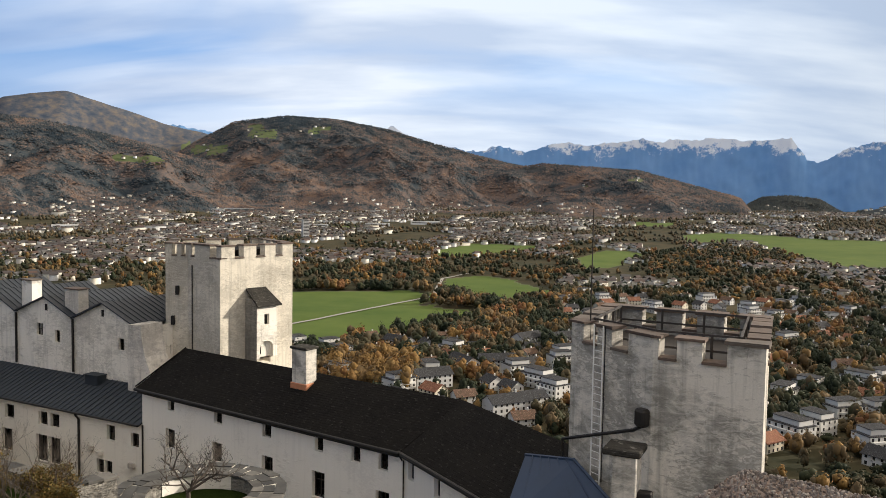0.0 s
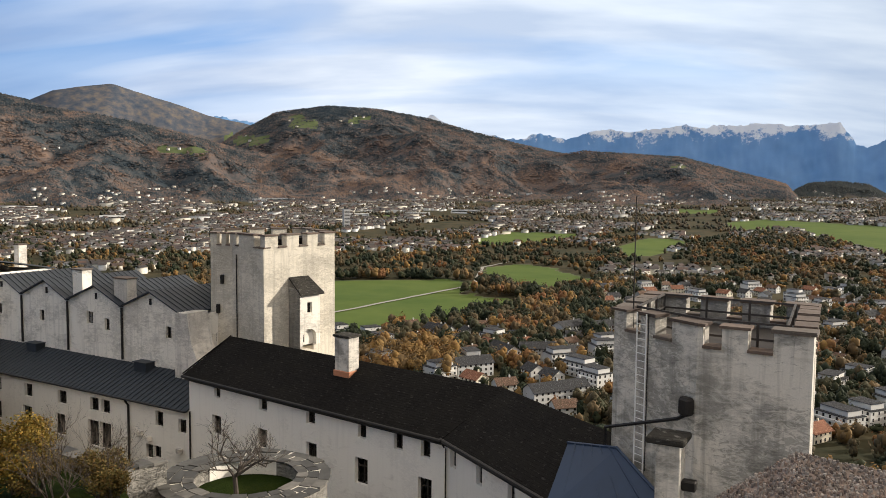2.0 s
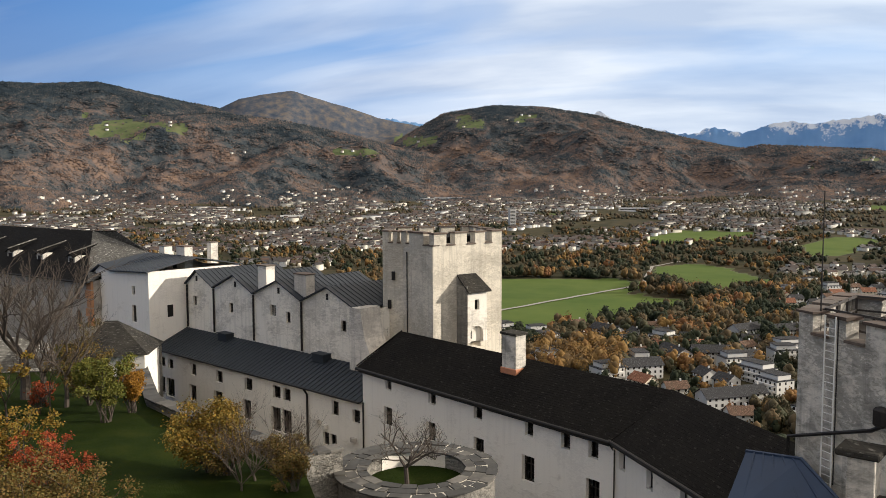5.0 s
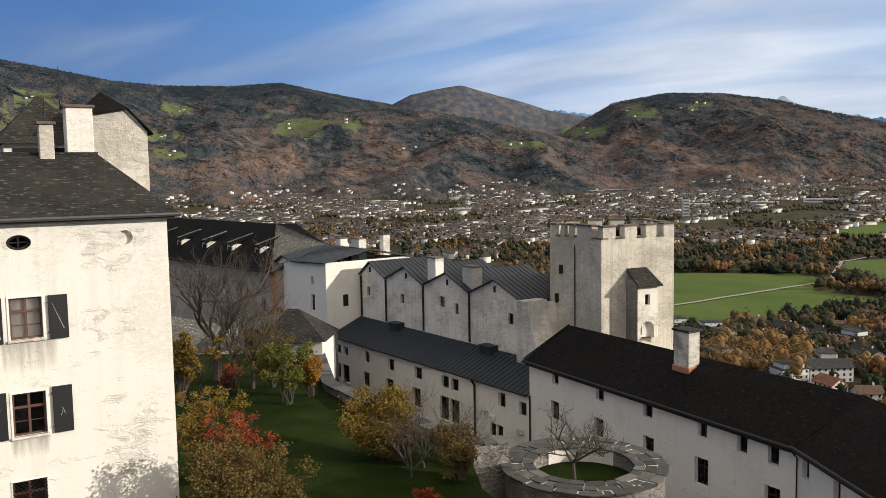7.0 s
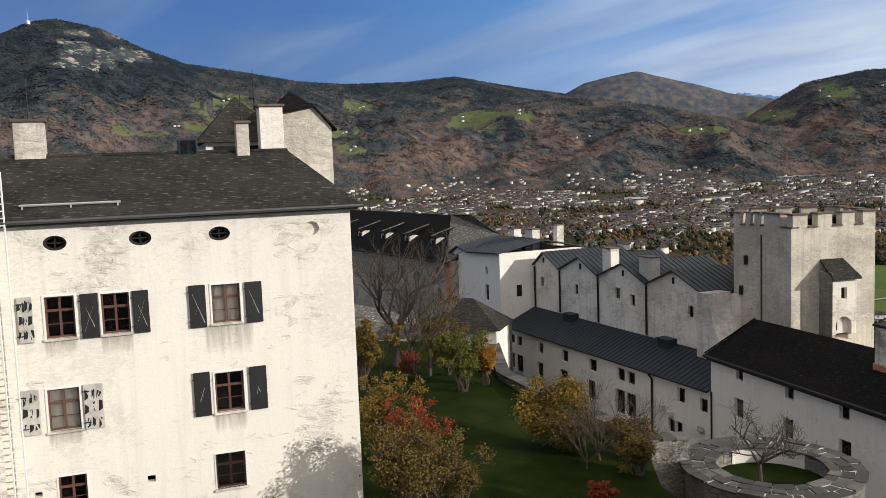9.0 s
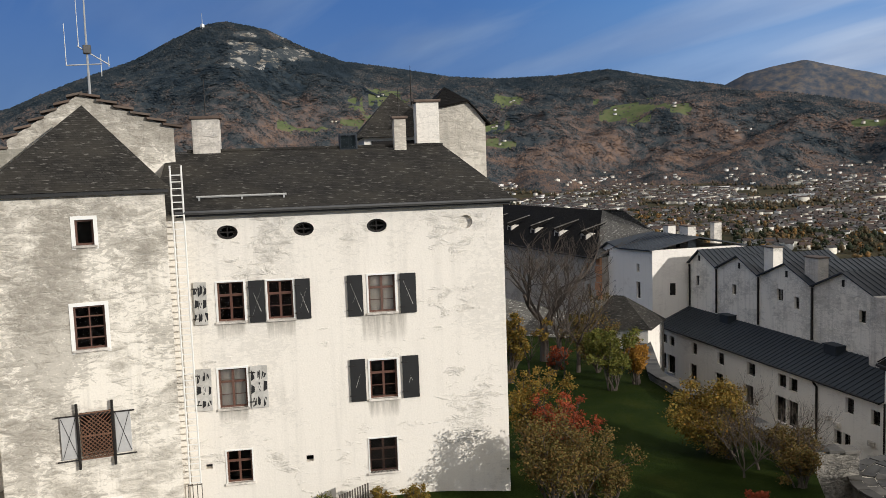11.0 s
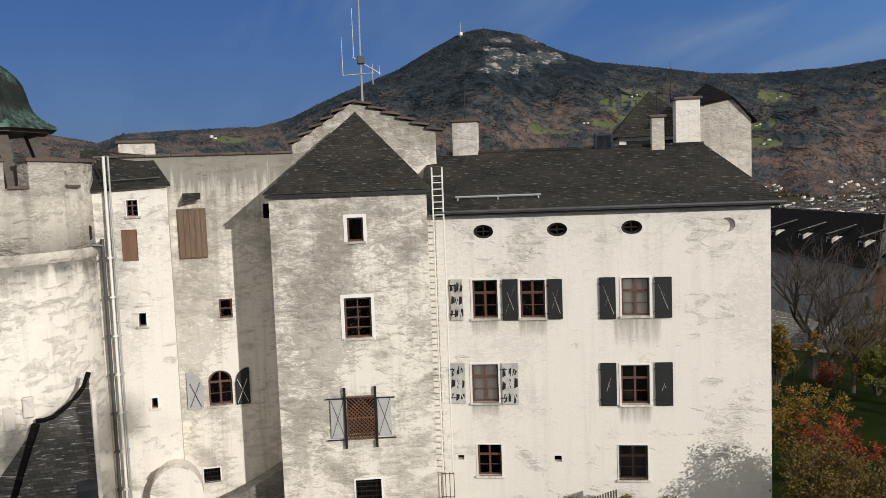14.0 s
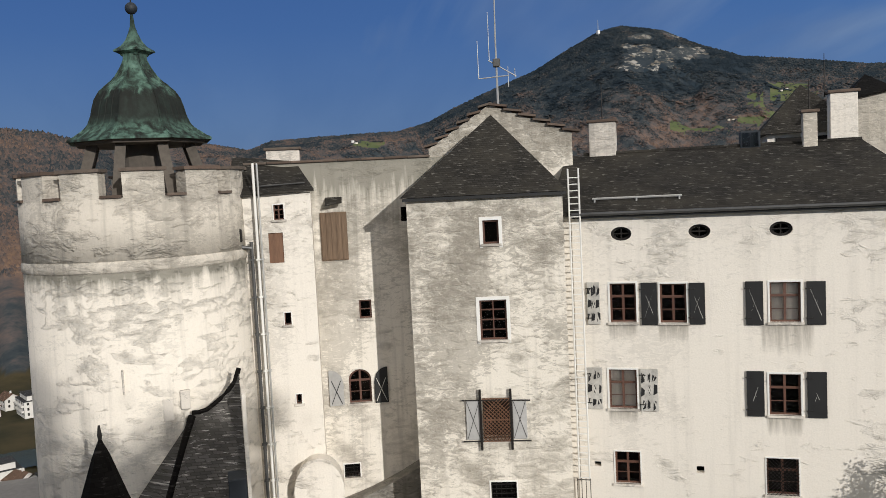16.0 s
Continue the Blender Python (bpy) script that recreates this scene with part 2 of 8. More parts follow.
WHITE = plaster("lime_plaster_white", (0.82, 0.77, 0.69), (0.55, 0.51, 0.45), 0.26, 0.04, 0.2)
PALACE = plaster("palace_lime_plaster", (0.82, 0.77, 0.69), (0.58, 0.545, 0.485), 0.17, 0.026, 0.2, None, ((-3.2, -1.9, -5.6, 0.9), (-1.3, 0.0, -5.6, 1.0), (2.3, 4.4, -5.6, 1.7), (2.5, 4.0, -9.1, 1.0), (-3.3, -2.0, -9.0, 0.7)))
SHELL = plaster("lime_plaster_worn", (0.80, 0.75, 0.66), (0.33, 0.30, 0.25), 0.60, 0.034, 0.35)
WING = plaster("lime_plaster_smooth", (0.86, 0.81, 0.74), (0.72, 0.67, 0.605), 0.12, 0.016, 0.18)
AGED = plaster("lime_plaster_streaked", (0.72, 0.67, 0.60), (0.42, 0.39, 0.35), 0.55, 0.03, 0.65)
STONE = plaster("rubble_tower_render", (0.64, 0.585, 0.49), (0.44, 0.40, 0.335), 0.55, 0.022, 0.6)
GREYWALL = plaster("weathered_grey_render", (0.67, 0.62, 0.545), (0.20, 0.19, 0.165), 0.58, 0.014, 0.6)
ROUND = plaster("round_tower_render", (0.81, 0.755, 0.665), (0.55, 0.52, 0.465), 0.34, 0.05, 0.4, (-4.4, -2.3))
HOARY = plaster("greyed_parapet_render", (0.65, 0.60, 0.52), (0.43, 0.395, 0.34), 0.45, 0.05, 0.6)
DUN = plaster("dun_rubble_render", (0.68, 0.63, 0.545), (0.46, 0.42, 0.355), 0.62, 0.03, 0.45)
WING_TALL = plaster("tall_wing_render", (0.82, 0.77, 0.685), (0.42, 0.385, 0.33), 0.48, 0.030, 0.45, (-6.0, 1.5))
LIME = plaster("wing_lime_render", (0.80, 0.75, 0.665), (0.47, 0.435, 0.38), 0.42, 0.028, 0.45)
OLD_WALL = plaster("old_brown_render", (0.45, 0.405, 0.35), (0.30, 0.275, 0.24), 0.5, 0.03, 0.5)
RUBBLE = plaster("rubble_wall", (0.42, 0.39, 0.34), (0.20, 0.19, 0.17), 0.9, 0.10, 0.5)
SLATE = slates("grey_slate", (0.033, 0.031, 0.028), (0.056, 0.051, 0.042))
SLATE_BLACK = slates("black_shingle", (0.0075, 0.0068, 0.0064), (0.011, 0.010, 0.0085), 0.22, 0.3)
SLATE_PALE = slates("pale_slate", (0.12, 0.115, 0.105), (0.09, 0.085, 0.075), 0.2, 0.35)
SLATE_MID = slates("swept_slate", (0.105, 0.100, 0.094), (0.06, 0.058, 0.05), 0.18, 0.3)
PLANK = plain("weathered_plank", (0.17, 0.115, 0.075), 0.85, 0, 0.6, 5.0, 0.01, (7, 7, 0.35))
TIN = plain("dark_sheet_metal", (0.016, 0.022, 0.030), 0.62, 0.05, 0.35, 1.2)
TIN_BLUE = plain("blue_grey_sheet_metal", (0.012, 0.030, 0.068), 0.72, 0.0, 0.25, 0.8)
COPING = per_piece("coping_tile", ((0.085, 0.060, 0.046), (0.150, 0.105, 0.080), (0.120, 0.098, 0.080)), 0.9, 3.0, 0.02, True)
FLAGS = per_piece("coping_slab", ((0.030, 0.029, 0.028), (0.085, 0.082, 0.075), (0.045, 0.044, 0.041), (0.17, 0.158, 0.138), (0.062, 0.058, 0.052)), 0.85, 1.5, 0.03, True)
TIMBER = plain("brown_timber", (0.16, 0.085, 0.05), 0.75, 0, 0.45, 6.0, 0.01, (6, 6, 0.5))
TIMBER_GREY = plain("weathered_timber", (0.10, 0.085, 0.07), 0.85, 0, 0.4, 5.0, 0.01, (1, 1, 1))
RED_FRAME = plain("red_brown_window_frame", (0.11, 0.050, 0.032), 0.6, 0, 0.3, 4.0)
WHITE_PAINT = plain("white_paint", (0.78, 0.77, 0.73), 0.6, 0, 0.08, 3.0)
BLACK_PAINT = plain("black_shutter_paint", (0.011, 0.011, 0.0115), 0.55, 0, 0.5, 3.0, 0.004)
GREY_PAINT = plain("faded_grey_paint", (0.40, 0.395, 0.385), 0.7, 0, 0.2, 4.0)
FADED = plain("faded_white_paint", (0.50, 0.48, 0.44), 0.7, 0, 0.5, 5.0)
IRON = plain("dark_iron", (0.025, 0.022, 0.02), 0.6, 0.5, 0.4, 6.0)
STEEL = plain("galvanised_steel", (0.48, 0.48, 0.465), 0.45, 0.5, 0.15, 4.0)
PIPE_GREY = plain("grey_lead_pipe", (0.10, 0.10, 0.10), 0.5, 0.6, 0.3, 3.0)
BARK = plain("bark", (0.075, 0.058, 0.045), 0.9, 0, 0.4, 5.0, 0.02, (3, 3, 0.6))
FRAME_DARK = plain("dark_window_frame", (0.035, 0.027, 0.022), 0.7, 0, 0.3, 4.0)
CURTAIN = plain("pale_curtain_and_reflection", (0.50, 0.44, 0.38), 0.85, 0, 0.15, 2.0, 0.0, (6, 1, 0.3))
QUOIN = plain("orange_quoin", (0.50, 0.24, 0.12), 0.85, 0, 0.25, 2.0)
FLASHING = plain("orange_copper_flashing", (0.45, 0.19, 0.10), 0.6, 0.2, 0.3, 3.0)
MOSS = per_piece("mossy_roof_tile", ((0.09, 0.075, 0.065), (0.40, 0.28, 0.21), (0.24, 0.20, 0.17), (0.58, 0.50, 0.42), (0.16, 0.12, 0.10), (0.36, 0.32, 0.28)), 0.95, 9.0, 0.02)
PATH = plain("gravel_path", (0.30, 0.28, 0.25), 0.95, 0, 0.2, 4.0, 0.02)

GLASS, gt, gb, _ = surface("window_glass")
gb.inputs["Base Color"].default_value = (0.75, 0.80, 0.82, 1)
gb.inputs["Transmission Weight"].default_value, gb.inputs["Roughness"].default_value, gb.inputs["IOR"].default_value = 1.0, 0.04, 1.14
# near-black stand-in for unlit rooms and openings; their shade is in the colour
ROOM = plain("unlit_room_black", (0.010, 0.008, 0.007), 0.9)

COPPER, ct, cb, cco = surface("patinated_copper")
c_run = noise_of(ct, scaled(ct, cco, 2.2, 2.2, 0.35), 1.0, 5, 0.6, 0.5)
c_fine = noise_of(ct, cco, 6.0, 4)
c_col = ramp(ct, math_node(ct, "ADD", math_node(ct, "MULTIPLY", c_run, 0.8), math_node(ct, "MULTIPLY", c_fine, 0.2)),
             ((0.40, (0.014, 0.018, 0.015)), (0.49, (0.035, 0.060, 0.048)), (0.58, (0.085, 0.155, 0.122)), (0.72, (0.16, 0.26, 0.21))))
c_z = math_node(ct, "ADD", nd(ct, "ShaderNodeSeparateXYZ", i0=cco).outputs[2], math_node(ct, "MULTIPLY", math_node(ct, "SUBTRACT", c_run, 0.5), 1.6))
c_belt = ramp(ct, math_node(ct, "DIVIDE", c_z, 10.0), ((0.300, 0.0), (0.335, 0.9), (0.415, 0.9), (0.445, 0.0)))
c_col = mix(ct, c_belt, c_col, (0.012, 0.014, 0.012))
ct.links.new(c_col, cb.inputs["Base Color"])
cb.inputs["Roughness"].default_value, cb.inputs["Metallic"].default_value = 0.75, 0.0
cb.inputs["Specular IOR Level"].default_value = 0.25

GRASS, lt, lb, lco = surface("lawn_grass_shade_dark")
l1 = noise_of(lt, lco, 0.35, 5, 0.6)
l2 = noise_of(lt, lco, 9.0, 4, 0.7)
# very dark greens: the shade over the terrace is put into the grass colour
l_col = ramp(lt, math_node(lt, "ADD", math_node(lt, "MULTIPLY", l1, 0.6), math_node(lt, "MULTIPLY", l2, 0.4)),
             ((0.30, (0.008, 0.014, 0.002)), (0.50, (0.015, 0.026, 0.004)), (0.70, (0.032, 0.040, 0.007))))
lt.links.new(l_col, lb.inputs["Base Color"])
lb.inputs["Roughness"].default_value = 1.0
lb.inputs["Specular IOR Level"].default_value = 0.05
bump(lt, lb, l2, 0.08)

def wood_colour(t, co, single):
    """Stands of brown beech and dark conifers, the conifers taking over higher up; tones carry distance haze."""
    stand = noise_of(t, co, 0.0030, 6, 0.66, 0.9)
    patch = noise_of(t, co, 0.016, 5, 0.68, 0.4)
    tone = math_node(t, "ADD", math_node(t, "ADD", math_node(t, "MULTIPLY", stand, 0.55), math_node(t, "MULTIPLY", patch, 0.45)), math_node(t, "MULTIPLY", math_node(t, "SUBTRACT", single, 0.5), 0.15))
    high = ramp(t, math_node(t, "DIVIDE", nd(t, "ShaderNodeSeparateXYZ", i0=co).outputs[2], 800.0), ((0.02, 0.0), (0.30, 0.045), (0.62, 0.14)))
    # distance haze is in these tones: lifted, with a blue lean
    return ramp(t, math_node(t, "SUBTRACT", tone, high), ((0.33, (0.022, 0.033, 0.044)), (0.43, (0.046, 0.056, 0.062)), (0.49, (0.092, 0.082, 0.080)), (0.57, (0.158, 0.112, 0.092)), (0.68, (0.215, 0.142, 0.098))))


# the wide ground: plain, forested slopes, meadows, rock and snow by what grows there
LAND, nt_, nb, nco = surface("valley_land")
def kind_of(name):
    a = nt_.nodes.new("ShaderNodeAttribute")
    a.attribute_name = name
    return a.outputs["Fac"]
n_big = noise_of(nt_, nco, 0.004, 6, 0.62, 0.5)
n_mid = noise_of(nt_, nco, 0.022, 5, 0.65)
forest = wood_colour(nt_, nco, noise_of(nt_, nco, 0.11, 2, 0.7))
land = ramp(nt_, n_mid, ((0.35, (0.030, 0.032, 0.018)), (0.65, (0.075, 0.060, 0.032))))
mead = ramp(nt_, math_node(nt_, "ADD", math_node(nt_, "MULTIPLY", n_big, 0.6), math_node(nt_, "MULTIPLY", n_mid, 0.4)), ((0.35, (0.060, 0.100, 0.022)), (0.65, (0.110, 0.145, 0.036))))
rock = ramp(nt_, n_mid, ((0.40, (0.14, 0.12, 0.095)), (0.62, (0.36, 0.345, 0.315))))
g_col = mix(nt_, kind_of("forest"), land, forest)
# far peak: blue-grey of distance haze mixed into its ground colour
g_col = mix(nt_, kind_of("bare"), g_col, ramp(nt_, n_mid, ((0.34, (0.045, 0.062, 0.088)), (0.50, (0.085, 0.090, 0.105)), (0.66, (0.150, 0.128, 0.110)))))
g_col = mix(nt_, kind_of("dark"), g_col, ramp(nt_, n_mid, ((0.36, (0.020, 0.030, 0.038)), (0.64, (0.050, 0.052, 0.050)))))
alp = ramp(nt_, n_mid, ((0.35, (0.075, 0.098, 0.045)), (0.52, (0.105, 0.128, 0.058)), (0.68, (0.135, 0.128, 0.072))))
m_kind = kind_of("meadow")
g_col = mix(nt_, ramp(nt_, m_kind, ((0.35, 0.0), (0.45, 1.0))), g_col, alp)
g_col = mix(nt_, ramp(nt_, m_kind, ((0.82, 0.0), (0.92, 1.0))), g_col, mead)
cliff = ramp(nt_, noise_of(nt_, scaled(nt_, nco, 1, 1, 2.6), 0.014, 6, 0.72), ((0.53, 0.0), (0.57, 1.0)))
g_col = mix(nt_, math_node(nt_, "MULTIPLY", ramp(nt_, kind_of("rock"), ((0.45, 0.0), (0.60, 1.0))), math_node(nt_, "ADD", 0.04, math_node(nt_, "MULTIPLY", cliff, 0.9))), g_col, rock)
nt_.links.new(g_col, nb.inputs["Base Color"])
nb.inputs["Roughness"].default_value = 1.0
nb.inputs["Specular IOR Level"].default_value = 0.1

RANGE, rt_, rb, rco = surface("haze_blue_limestone_range")
r1 = noise_of(rt_, rco, 0.006, 7, 0.62)
at_snow = rt_.nodes.new("ShaderNodeAttribute")
at_snow.attribute_name = "snow"
r2 = noise_of(rt_, rco, 0.022, 5, 0.7)
snow_f = ramp(rt_, math_node(rt_, "ADD", at_snow.outputs["Fac"], math_node(rt_, "ADD", math_node(rt_, "MULTIPLY", math_node(rt_, "SUBTRACT", r1, 0.5), 1.3), math_node(rt_, "MULTIPLY", math_node(rt_, "SUBTRACT", r2, 0.5), 1.3))), ((0.70, 0.0), (0.86, 1.0)))
# rock takes the blue of distance haze; snow lies over it
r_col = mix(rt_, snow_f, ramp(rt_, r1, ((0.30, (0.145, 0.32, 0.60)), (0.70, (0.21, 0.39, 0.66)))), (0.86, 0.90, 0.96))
rt_.links.new(r_col, rb.inputs["Base Color"])
rb.inputs["Roughness"].default_value = 1.0

FAR_TREES, ft_, fb_, fco = surface("autumn_forest")
f_rnd = ft_.nodes.new("ShaderNodeNewGeometry").outputs["Random Per Island"]
f_col = wood_colour(ft_, fco, f_rnd)
ft_.links.new(f_col, fb_.inputs["Base Color"])
fb_.inputs["Roughness"].default_value = 1.0
fb_.inputs["Specular IOR Level"].default_value = 0.05
VALLEY_TREES = foliage("autumn_valley_trees", ((0.022, 0.030, 0.020), (0.050, 0.047, 0.030), (0.10, 0.068, 0.040), (0.040, 0.042, 0.028), (0.14, 0.088, 0.038), (0.070, 0.054, 0.038)))
LEAF_GOLD = foliage("golden_leaves", ((0.16, 0.10, 0.018), (0.26, 0.17, 0.03), (0.10, 0.09, 0.02), (0.30, 0.14, 0.02)))
LEAF_GREEN = foliage("green_gold_leaves", ((0.05, 0.075, 0.016), (0.11, 0.12, 0.02), (0.17, 0.15, 0.03), (0.07, 0.08, 0.02)))
LEAF_RED = foliage("red_leaves", ((0.20, 0.035, 0.015), (0.28, 0.06, 0.02), (0.14, 0.03, 0.015)))
LEAF_ORANGE = foliage("orange_leaves", ((0.30, 0.13, 0.02), (0.36, 0.19, 0.03), (0.22, 0.10, 0.02)))
LEAF_OLIVE = foliage("olive_leaves", ((0.055, 0.055, 0.018), (0.10, 0.085, 0.022), (0.15, 0.095, 0.025), (0.12, 0.06, 0.02)))
TOWN_WALL = per_piece("town_house_walls", ((0.80, 0.78, 0.74), (0.84, 0.83, 0.80), (0.62, 0.56, 0.46), (0.76, 0.72, 0.62), (0.82, 0.76, 0.64)), 0.9, 0.5, 0.0)
TOWN_ROOF = per_piece("town_house_roofs", ((0.060, 0.040, 0.032), (0.030, 0.029, 0.030), (0.10, 0.055, 0.040), (0.042, 0.040, 0.040), (0.13, 0.125, 0.12)), 0.85, 0.5, 0.0)


# ---- building helpers ----
def thing(name, label, category, m=None, group="", kind=""):
    ob = new(name)
    ob.empty_display_size = 0.5
    if m is not None:
        ob.matrix_world = m
    return tagged(ob, label, category, group, kind)


def part(name, bm, material, parent, label="", smooth=False):
    me = bpy.data.meshes.new(name)
    bm.normal_update()
    bm.to_mesh(me)
    bm.free()
    if smooth:
        me.polygons.foreach_set("use_smooth", [True] * len(me.polygons))
    me.materials.append(material)
    ob = new(name, me)
    ob.parent = parent
    if label:
        ob["label"] = label
    return ob


def quad(bm, *pts):
    return bm.faces.new([bm.verts.new(p) for p in pts])


def box(bm, x0, x1, y0, y1, z0, z1, bev=0.0):
    v = [bm.verts.new((x, y, z)) for z in (z0, z1) for y in (y0, y1) for x in (x0, x1)]
    fs = [bm.faces.new([v[i] for i in f]) for f in ((0, 2, 3, 1), (4, 5, 7, 6), (0, 1, 5, 4), (2, 6, 7, 3), (0, 4, 6, 2), (1, 3, 7, 5))]
    if bev:
        es = list({e for f in fs for e in f.edges})
        bmesh.ops.bevel(bm, geom=es, offset=bev, segments=1, affect="EDGES")
    return bm


def boxed(*a, bev=0.0):
    return box(bmesh.new(), *a, bev=bev)


def tube(bm, pts, r0, r1=None, n=6):
    """A tapering tube along points."""
    r1 = r0 if r1 is None else r1
    rings = []
    for i, p in enumerate(pts):
        p = Vector(p)
        a = Vector(pts[max(0, i - 1)])
        b = Vector(pts[min(len(pts) - 1, i + 1)])
        d = (b - a).normalized()
        s = d.orthogonal().normalized()
        u = d.cross(s)
        r = r0 + (r1 - r0) * i / max(1, len(pts) - 1)
        rings.append([bm.verts.new(p + r * (math.cos(k * math.tau / n) * s + math.sin(k * math.tau / n) * u)) for k in range(n)])
    for a, b in zip(rings, rings[1:]):
        for k in range(n):
            bm.faces.new((a[k], a[(k + 1) % n], b[(k + 1) % n], b[k]))
    bm.faces.new(rings[0][::-1])
    bm.faces.new(rings[-1])
    return bm


def prism(bm, poly, z0, z1):
    """A floor polygon (counter-clockwise) raised from z0 to z1."""
    lo = [bm.verts.new((x, y, z0)) for x, y in poly]
    hi = [bm.verts.new((x, y, z1)) for x, y in poly]
    n = len(poly)
    for i in range(n):
        bm.faces.new((lo[i], lo[(i + 1) % n], hi[(i + 1) % n], hi[i]))
    bm.faces.new(hi)
    bm.faces.new(lo[::-1])
    return bm


def slab(bm, pts, thick):
    """A sloping sheet with a thickness, pts counter-clockwise from above."""
    up = [bm.verts.new(p) for p in pts]
    dn = [bm.verts.new((p[0], p[1], p[2] - thick)) for p in pts]
    n = len(pts)
    bm.faces.new(up)
    bm.faces.new(dn[::-1])
    for i in range(n):
        bm.faces.new((dn[i], dn[(i + 1) % n], up[(i + 1) % n], up[i]))
    return bm


def lathe(bm, profile, n, cx=0, cy=0, turn=0.0):
    rings = [[bm.verts.new((cx + r * math.cos(turn + k * math.tau / n), cy + r * math.sin(turn + k * math.tau / n), z)) for k in range(n)] for r, z in profile]
    for a, b in zip(rings, rings[1:]):
        for k in range(n):
            bm.faces.new((a[k], a[(k + 1) % n], b[(k + 1) % n], b[k]))
    bm.faces.new(rings[-1])
    bm.faces.new(rings[0][::-1])
    return bm


def outline(hole):
    """The edge of an opening in (x, z): rectangle, oval or round arch."""
    x0, x1, z0, z1 = hole[:4]
    shape = hole[4] if len(hole) > 4 else "r"
    cx, cz, rx, rz = (x0 + x1) / 2, (z0 + z1) / 2, (x1 - x0) / 2, (z1 - z0) / 2
    if shape == "o":
        return [(cx + rx * math.cos(a), cz + rz * math.sin(a)) for a in (k * math.tau / 24 for k in range(24))]
    if shape == "a":
        h = min(rx * 0.9, z1 - z0)
        return [(x0, z0), (x1, z0)] + [(cx + rx * math.cos(a), z1 - h + h * math.sin(a)) for a in (k * math.pi / 10 for k in range(11))]
    return [(x0, z0), (x1, z0), (x1, z1), (x0, z1)]


def wall_face(bm, x0, x1, z0, z1, holes, y=0.0, depth=0.32):
    """The front of a wall with openings cut through it and their reveals."""
    xs = sorted({x0, x1, *(h[0] for h in holes), *(h[1] for h in holes)})
    zs = sorted({z0, z1, *(h[2] for h in holes), *(h[3] for h in holes)})
    xs = [x for x in xs if x0 <= x <= x1]
    zs = [z for z in zs if z0 <= z <= z1]
    for a, b in zip(xs, xs[1:]):
        for c, d in zip(zs, zs[1:]):
            mx, mz = (a + b) / 2, (c + d) / 2
            if not any(h[0] < mx < h[1] and h[2] < mz < h[3] for h in holes):
                quad(bm, (a, y, c), (b, y, c), (b, y, d), (a, y, d))
    for h in holes:
        line = outline(h)
        n = len(line)
        for i in range(n):
            (ax, az), (bx, bz) = line[i], line[(i + 1) % n]
            quad(bm, (ax, y, az), (ax, y + depth, az), (bx, y + depth, bz), (bx, y, bz))
        if len(h) > 4 and h[4] in "oa":
            cx, cz = (h[0] + h[1]) / 2, (h[2] + h[3]) / 2
            corner = [(h[0], h[2]), (h[1], h[2]), (h[1], h[3]), (h[0], h[3])]
            def nearest(p):
                return min(range(4), key=lambda k: (corner[k][0] - p[0]) ** 2 + (corner[k][1] - p[1]) ** 2)
            for i in range(n):
                p, q = line[i], line[(i + 1) % n]
                k, l = nearest(p), nearest(q)
                if k == l:
                    if (p[0] - q[0]) ** 2 + (p[1] - q[1]) ** 2 > 1e-8 and corner[k] not in (p, q):
                        bm.faces.new([bm.verts.new((u, y, w)) for u, w in (p, corner[k], q)])
                else:
                    pts = [p, corner[k], corner[l], q]
                    if p == corner[k]:
                        pts = [p, corner[l], q]
                    if q == corner[l]:
                        pts = pts[:-1]
                    if len(set(pts)) > 2 and h[4] == "o":
                        bm.faces.new([bm.verts.new((u, y, w)) for u, w in pts])


def shell(bm, x0, x1, y0, y1, z0, z1):
    """Three plain walls and a bottom behind a front wall."""
    quad(bm, (x1, y0, z0), (x1, y1, z0), (x1, y1, z1), (x1, y0, z1))
    quad(bm, (x1, y1, z0), (x0, y1, z0), (x0, y1, z1), (x1, y1, z1))
    quad(bm, (x0, y1, z0), (x0, y0, z0), (x0, y0, z1), (x0, y1, z1))
    quad(bm, (x0, y0, z0), (x0, y1, z0), (x1, y1, z0), (x1, y0, z0))


